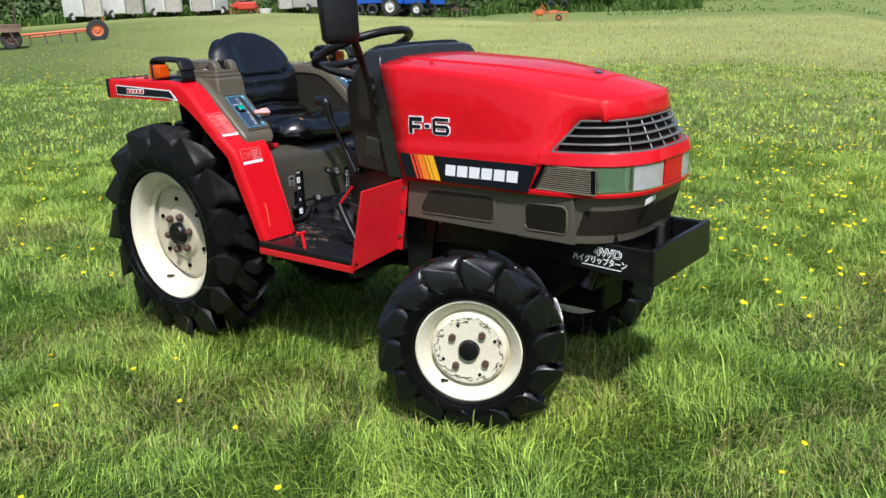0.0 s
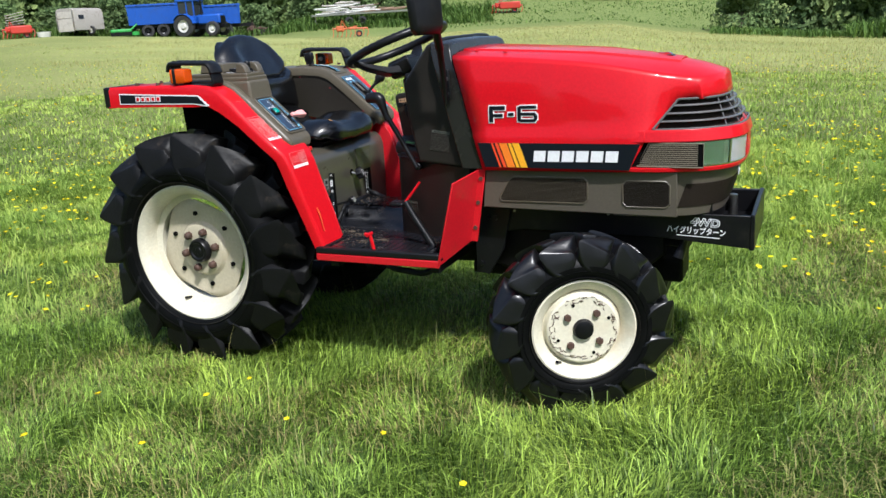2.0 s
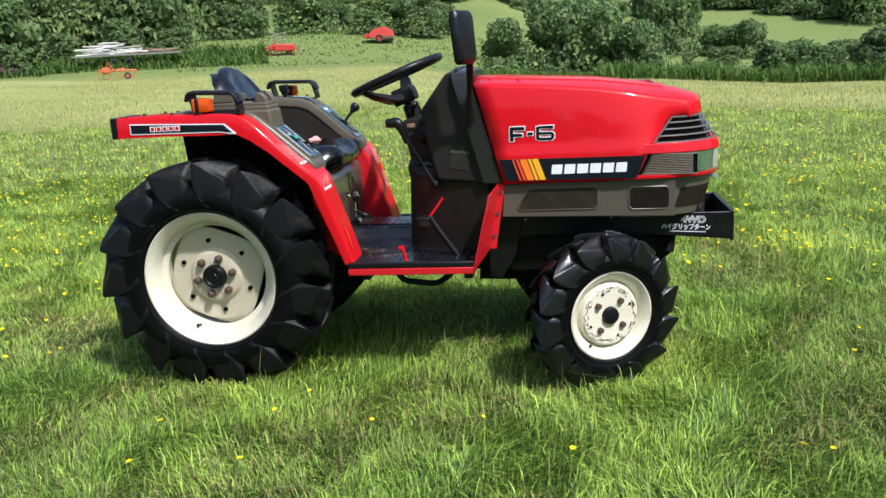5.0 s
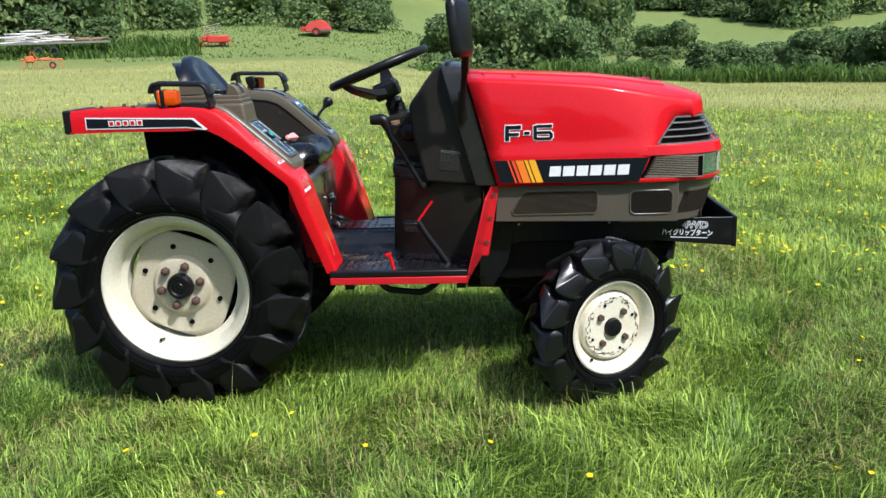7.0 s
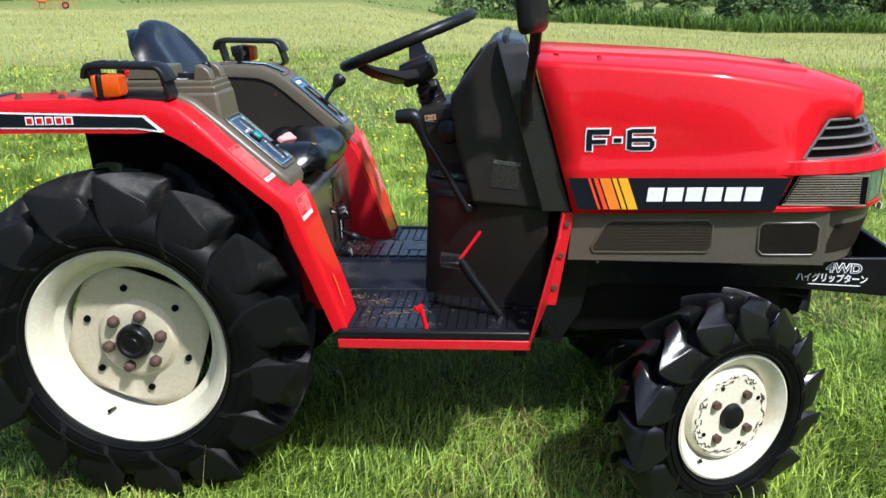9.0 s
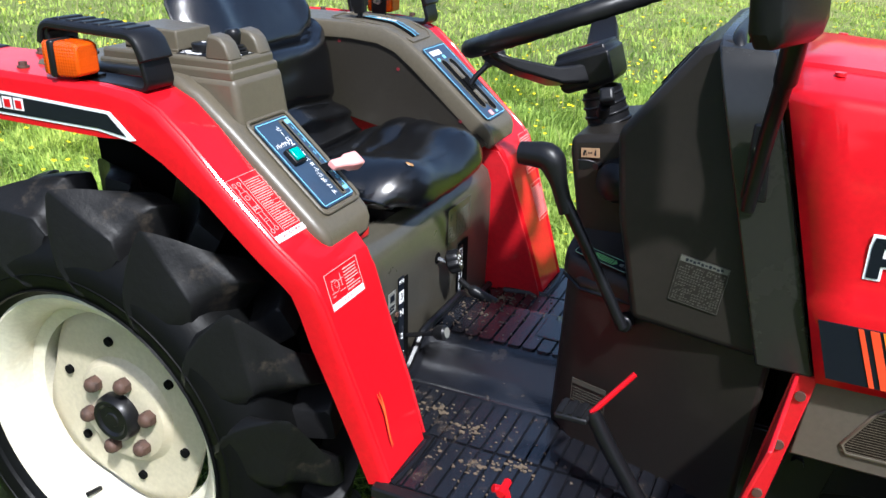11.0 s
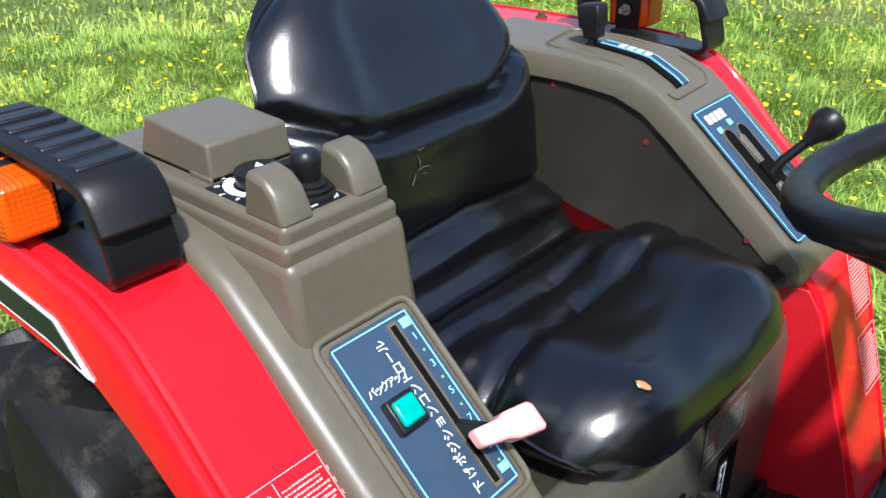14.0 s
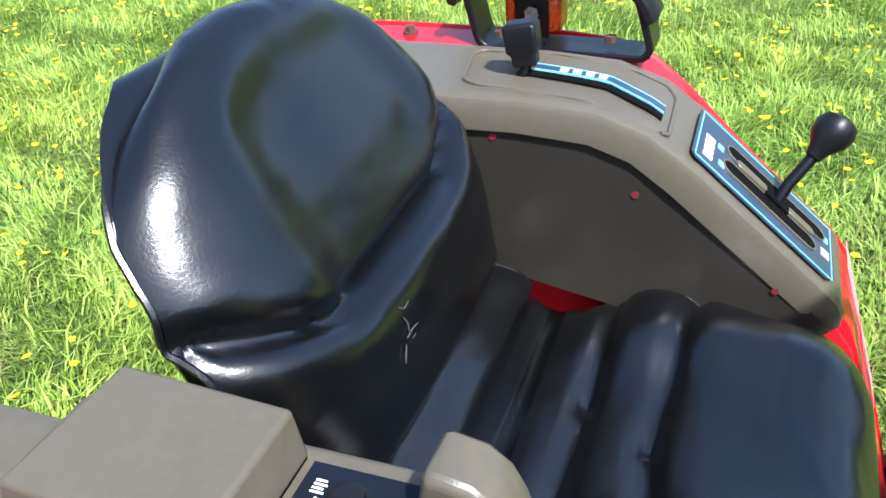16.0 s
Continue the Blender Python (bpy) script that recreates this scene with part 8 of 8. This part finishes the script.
def simple_wheel(parent, x, y, r, wd, hub):
    w_ = part("wheel", moved(lathe([(-wd / 2, r * 0.55), (-wd / 2, r * 0.9), (-wd * 0.3, r), (wd * 0.3, r), (wd / 2, r * 0.9), (wd / 2, r * 0.55)], 22), Matrix.Translation((x, y, r))), RUBBER, parent, "black rubber wheel")
    part("rim", moved(lathe([(-wd * 0.42, 0.0), (-wd * 0.42, r * 0.2), (-wd * 0.2, r * 0.3), (-wd * 0.35, r * 0.55), (wd * 0.35, r * 0.55), (wd * 0.3, 0.0)], 18), Matrix.Translation((x, y, r))), hub, w_)
    return w_


def horse_trailer(az, dist, wd, ht, turn, mt, label):
    root = tagged(new("horse_trailer"), label, "trailer")
    root.matrix_basis = spot(az, dist) @ Matrix.Rotation(turn, 4, 'Z')
    arch = [(-wd / 2, 0.35), (wd / 2, 0.35), (wd / 2, ht * 0.86), (wd * 0.42, ht * 0.97), (wd * 0.25, ht), (-wd * 0.25, ht), (-wd * 0.42, ht * 0.97), (-wd / 2, ht * 0.86)]
    part("body", loft([[(x, 0.0, z) for x, z in arch], [(x, 2.9, z) for x, z in arch]]), mt, root, bevel=0.03)
    part("rear_ramp", box((-wd * 0.40, -0.05, 0.30), (wd * 0.40, -0.002, ht * 0.62)), GREYWOOD, root, "grey weathered ramp", bevel=0.01)
    part("top_door", box((-wd * 0.40, -0.04, ht * 0.64), (wd * 0.40, -0.002, ht * 0.88)), GREYWOOD, root, bevel=0.01)
    for s in (-1, 1):
        part("door_post", box((s * wd * 0.42 - 0.03, -0.06, 0.3), (s * wd * 0.42 + 0.03, -0.002, ht * 0.9)), STEEL, root)
        simple_wheel(root, s * wd * 0.5, 1.5, 0.32, 0.2, OFFWHITE)
    part("side_window", box((wd * 0.5, 0.4, ht * 0.6), (wd * 0.5 + 0.02, 0.9, ht * 0.75)), GLASS_DARK, root)
    return root


horse_trailer(-59.0, 66, 1.6, 2.5, 0.5, OFFWHITE, "white horse trailer with weathered rear ramp")
horse_trailer(-56.6, 66, 1.6, 2.5, 0.6, OFFWHITE, "white horse trailer parked against the hedge")
horse_trailer(-54.2, 66, 1.5, 2.5, 0.5, OFFWHITE, "white horse trailer half hidden by weeds")
horse_trailer(-52.4, 66, 1.9, 2.3, -0.35, OFFWHITE, "grey and white horse trailer with closed ramp")
horse_trailer(-47.1, 67, 1.7, 1.9, -0.75, GREYWOOD, "small grey livestock trailer")


def tipper_trailer(az, dist, length, label):
    root = tagged(new("tipper_trailer"), label, "trailer")
    root.matrix_basis = spot(az, dist)
    h = length / 2
    tub = part("tub", loft([[(-h, -1.1, 0.95), (h, -1.1, 0.95), (h, 1.1, 0.95), (-h, 1.1, 0.95)], [(-h - 0.1, -1.2, 2.35), (h + 0.1, -1.2, 2.35), (h + 0.1, 1.2, 2.35), (-h - 0.1, 1.2, 2.35)]]), BLUE, root, "blue steel tub")
    n = int(length / 0.45)
    for k in range(n + 1):
        x = -h + length * k / n
        part("tub_rib", loft([[(x - 0.04, -1.18, 0.95), (x + 0.04, -1.18, 0.95), (x + 0.04, -1.10, 0.95), (x - 0.04, -1.10, 0.95)], [(x - 0.04, -1.28, 2.3), (x + 0.04, -1.28, 2.3), (x + 0.04, -1.20, 2.3), (x - 0.04, -1.20, 2.3)]]), BLUE, tub)
    part("top_rail", box((-h - 0.12, -1.27, 2.3), (h + 0.12, -1.17, 2.42)), BLUE, tub)
    part("chassis", box((-h, -0.5, 0.7), (h + 1.0, 0.5, 0.94)), BLACK, root)
    for x in (-0.5, 0.6):
        simple_wheel(root, x - h * 0.2, -0.95, 0.48, 0.35, BLACK)
    return root


tipper_trailer(-41.6, 69, 4.4, "blue ribbed tipping trailer beside a tractor")
tipper_trailer(-37.8, 70, 2.7, "short blue tipping trailer behind a tractor")


def far_tractor(az, dist):
    root = tagged(new("cab_tractor"), "blue cab tractor with white wheel centres", "tractor")
    root.matrix_basis = spot(az, dist) @ Matrix.Rotation(radians(-28), 4, 'Z')
    part("hood", box((0.1, -0.45, 0.85), (1.9, 0.45, 1.55)), BLUE, root, bevel=0.12)
    part("nose_grille", box((1.9, -0.35, 0.8), (1.96, 0.35, 1.4)), BLACK, root, bevel=0.02)
    part("chassis", box((-1.0, -0.3, 0.55), (1.9, 0.3, 0.9)), BLACK, root)
    part("front_weights", box((1.9, -0.4, 0.55), (2.25, 0.4, 0.85)), BLACK, root, bevel=0.04)
    cab = part("cab_roof", box((-1.35, -0.75, 2.5), (0.15, 0.75, 2.7)), BLUE, root, "blue cab roof", bevel=0.06)
    part("cab_base", box((-1.2, -0.7, 0.95), (0.1, 0.7, 1.5)), BLUE, root, bevel=0.04)
    part("cab_glass", loft([[(-1.18, -0.68, 1.5), (0.08, -0.68, 1.5), (0.08, 0.68, 1.5), (-1.18, 0.68, 1.5)], [(-1.2, -0.66, 2.5), (-0.02, -0.66, 2.5), (-0.02, 0.66, 2.5), (-1.2, 0.66, 2.5)]]), GLASS_DARK, root, "cab windows")
    for x in (-1.2, -0.5, 0.06):
        for s in (-1, 1):
            part("cab_pillar", box((x - 0.04, s * 0.70 - 0.03, 1.45), (x + 0.04, s * 0.70 + 0.03, 2.52)), BLUE, root)
    for s in (-1, 1):
        simple_wheel(root, -0.75, s * 0.85, 0.80, 0.45, OFFWHITE)
        simple_wheel(root, 1.45, s * 0.80, 0.52, 0.36, OFFWHITE)
        part("mudguard", loft([[(-0.75 + 0.88 * math.cos(a), s * 0.62 + y, 0.8 + 0.88 * math.sin(a)) for y in (0, s * 0.5)] + [(-0.75 + 0.84 * math.cos(a), s * 0.62 + y, 0.8 + 0.84 * math.sin(a)) for y in (s * 0.5, 0)] for a in np.linspace(0.2, 2.6, 9)]), BLUE, root)
    part("exhaust", tube([(0.5, -0.4, 1.5), (0.5, -0.42, 2.6)], 0.05, 8), BLACK, root)
    return root


far_tractor(-39.2, 65)


def timber_trailer(az, dist):
    root = tagged(new("flatbed_trailer"), "low flatbed trailer under a heap of poles", "trailer")
    root.matrix_basis = spot(az, dist) @ Matrix.Rotation(radians(6), 4, 'Z')
    part("bed", box((-3.9, -1.0, 0.85), (3.9, 1.0, 0.98)), STEEL, root, "grey steel bed")
    for x in (-1.0, 0.0):
        simple_wheel(root, x, -0.8, 0.35, 0.22, BLACK)
    part("leg", box((-3.6, -0.1, 0.0), (-3.5, 0.1, 0.86)), STEEL, root)
    heap_m = root.matrix_basis.copy()
    rg = random.Random(9)
    for k in range(46):
        x = rg.uniform(-3.0, 0.8) if k < 30 else rg.uniform(0.4, 2.8)
        L = rg.uniform(0.9, 2.4)
        y, z = rg.uniform(-0.9, 0.9), 1.0 + rg.uniform(0, 0.9) * max(0.25, 1 - abs(x + 1.2) / 3.2)
        a, b = rg.uniform(-0.35, 0.35), rg.uniform(-0.09, 0.14)
        d = Vector((math.cos(a), math.sin(a) * 0.5, math.sin(b))) * L / 2
        ob = part("pole", tube([Vector((x, y, z)) - d, Vector((x, y, z)) + d], rg.uniform(0.035, 0.07), 6), OFFWHITE if k % 3 and k < 30 else BROWNWOOD if k >= 30 else GREYWOOD, None)
        ob.matrix_basis = heap_m
        tagged(ob, "weathered pole lying in a heap on a trailer", "pole", group="poles on the flatbed")
    return root


timber_trailer(-28.8, 68)


def tine_machine(name, az, dist, wd, label, mt, upright):
    root = tagged(new(name), label, "farm machine")
    root.matrix_basis = spot(az, dist)
    h = wd / 2
    part("main_beam", tube([(-h, 0, 0.62), (h, 0.3, 0.55)], 0.06, 8), mt, root)
    part("cross_beam", tube([(-h * 0.7, -0.4, 0.5), (h * 0.4, 0.5, 0.7)], 0.05, 8), mt, root)
    part("mast", tube([(-h * 0.6, 0, 0.55), (-h * 0.45, 0, 1.15), (-h * 0.2, 0, 0.6)], 0.05, 8), mt, root)
    part("gear_case", box((-h * 0.8, -0.25, 0.4), (-h * 0.35, 0.25, 0.8)), mt, root, bevel=0.05)
    for k in range(9):
        x = -h + wd * k / 8
        part("tine", tube([(x, 0, 0.6), (x + 0.05, -0.15, 0.3), (x - 0.05, -0.25, 0.02)], 0.025, 6), mt, root)
    if upright:
        for k in range(5):
            part("rail", tube([(-h * 0.7, 0.3, 0.9 + k * 0.16), (h * 0.5, 0.5, 1.05 + k * 0.19)], 0.02, 6), GREYWOOD, root)
        part("cover", box((-h * 0.5, -0.5, 0.3), (h * 0.9, 0.3, 0.85)), mt, root, bevel=0.08)
    simple_wheel(root, h * 0.5, -0.3, 0.22, 0.12, mt)
    return root


tine_machine("hay_rake", -29.5, 60, 2.4, "small red hay rake standing in grass", FARM_ORANGE, False)
tine_machine("hay_turner", -19.1, 70, 2.4, "red hay turner with upright rails", FARM_RED, True)


def baler(az, dist):
    root = tagged(new("baler"), "old red baler standing before a bush", "farm machine")
    root.matrix_basis = spot(az, dist)
    part("body", loft([[(x, -0.7, 0.35), (x, 0.7, 0.35), (x, 0.6, z), (x, -0.6, z)] for x, z in ((-1.1, 0.75), (-0.6, 1.15), (0.3, 1.3), (0.8, 1.05), (1.1, 0.7))]), FARM_RED, root, bevel=0.04)
    part("chute", box((-1.5, -0.35, 0.4), (-1.0, 0.35, 0.75)), FARM_RED, root, bevel=0.03)
    part("pickup", tube([(0.2, -0.8, 0.3), (1.0, -0.8, 0.3)], 0.2, 12), RUST, root)
    for x in (-0.2,):
        simple_wheel(root, x, -0.75, 0.33, 0.2, FARM_RED)
    return root


baler(-12.4, 74)


def rusty_wagon(az, dist):
    root = tagged(new("farm_wagon"), "rusty wooden farm wagon with machinery on it", "wagon")
    root.matrix_basis = spot(az, dist)
    part("deck", box((-1.7, -0.9, 0.75), (1.3, 0.9, 0.88)), BROWNWOOD, root, bevel=0.02)
    part("crossbeam", box((-1.7, -0.95, 0.6), (1.3, -0.75, 0.76)), BROWNWOOD, root)
    for x in (-1.4, -0.5, 0.4, 1.1):
        part("post", tube([(x, -0.8, 0.85), (x + 0.05, -0.8, 1.5)], 0.03, 6), RUST, root)
    part("seat_frame", box((-0.9, -0.4, 0.9), (0.2, 0.4, 1.15)), YELLOW_OLD, root, bevel=0.05)
    part("backboard", box((-0.5, 0.2, 1.1), (0.0, 0.35, 1.6)), OFFWHITE, root, bevel=0.03)
    for x in (-1.0, 0.9):
        simple_wheel(root, x, -0.75, 0.36, 0.18, RUST)
    for k in range(4):
        part("hanging_bar", tube([(-1.5 + 0.8 * k, -0.9, 0.6), (-1.3 + 0.8 * k, -1.0, 0.12)], 0.035, 6), RUST, root)
    return root


YELLOW_OLD = mat("faded_yellow_paint", (0.45, 0.28, 0.08), 0.6, alt=(0.3, 0.18, 0.06), big=3)
rusty_wagon(-64.3, 34)


def cultivator(az, dist):
    root = tagged(new("cultivator"), "rusty orange cultivator frame lying in grass", "farm machine")
    root.matrix_basis = spot(az, dist)
    part("frame_bar", tube([(-1.5, 0, 0.35), (1.2, -0.1, 0.5)], 0.05, 8), FARM_ORANGE, root)
    part("frame_bar", tube([(-1.3, 0.5, 0.25), (1.3, 0.3, 0.45)], 0.04, 8), FARM_ORANGE, root)
    for k in range(5):
        part("leg", tube([(-1.2 + 0.55 * k, 0.1, 0.4), (-1.15 + 0.55 * k, -0.1, 0.02)], 0.03, 6), RUST, root)
    simple_wheel(root, 1.3, -0.1, 0.42, 0.18, FARM_ORANGE)
    part("marker", tube([(1.5, 0, 0.3), (1.55, 0, 0.95)], 0.03, 6), FARM_ORANGE, root)
    return root


cultivator(-60.0, 36)


def mower(az, dist):
    root = tagged(new("drum_mower"), "green drum mower parked in weeds", "farm machine")
    root.matrix_basis = spot(az, dist)
    part("cover", box((-0.9, -0.5, 0.25), (0.5, 0.4, 0.5)), FARM_GREEN, root, bevel=0.08)
    part("arm", tube([(0.4, 0, 0.4), (0.9, 0.1, 0.8)], 0.06, 8), FARM_GREEN, root)
    part("drum", moved(lathe([(0.05, 0.0), (0.05, 0.3), (0.3, 0.3), (0.3, 0.0)], 16, "z"), Matrix.Translation((0.7, -0.1, 0))), FARM_GREEN, root)
    part("guard", box((-0.9, -0.52, 0.05), (0.5, -0.5, 0.3)), BLACK, root)
    return root


mower(-43.8, 64)
root = tine_machine("old_harrow", -49.8, 67, 2.0, "red harrow overgrown by weeds", FARM_RED, True)
root = tine_machine("small_rake", -35.6, 69, 1.6, "rusty hay rake behind the grass", RUST, False)
bucket = tagged(new("plastic_tub", None), "white plastic tub in the grass", "tub")
bucket.matrix_basis = spot(-48.4, 64)
part("tub_body", moved(lathe([(0.0, 0.0), (0.0, 0.3), (0.35, 0.36), (0.35, 0.33), (0.03, 0.28), (0.03, 0.0)], 16, "z"), Matrix.Diagonal((1.3, 1, 1, 1))), OFFWHITE, bucket)
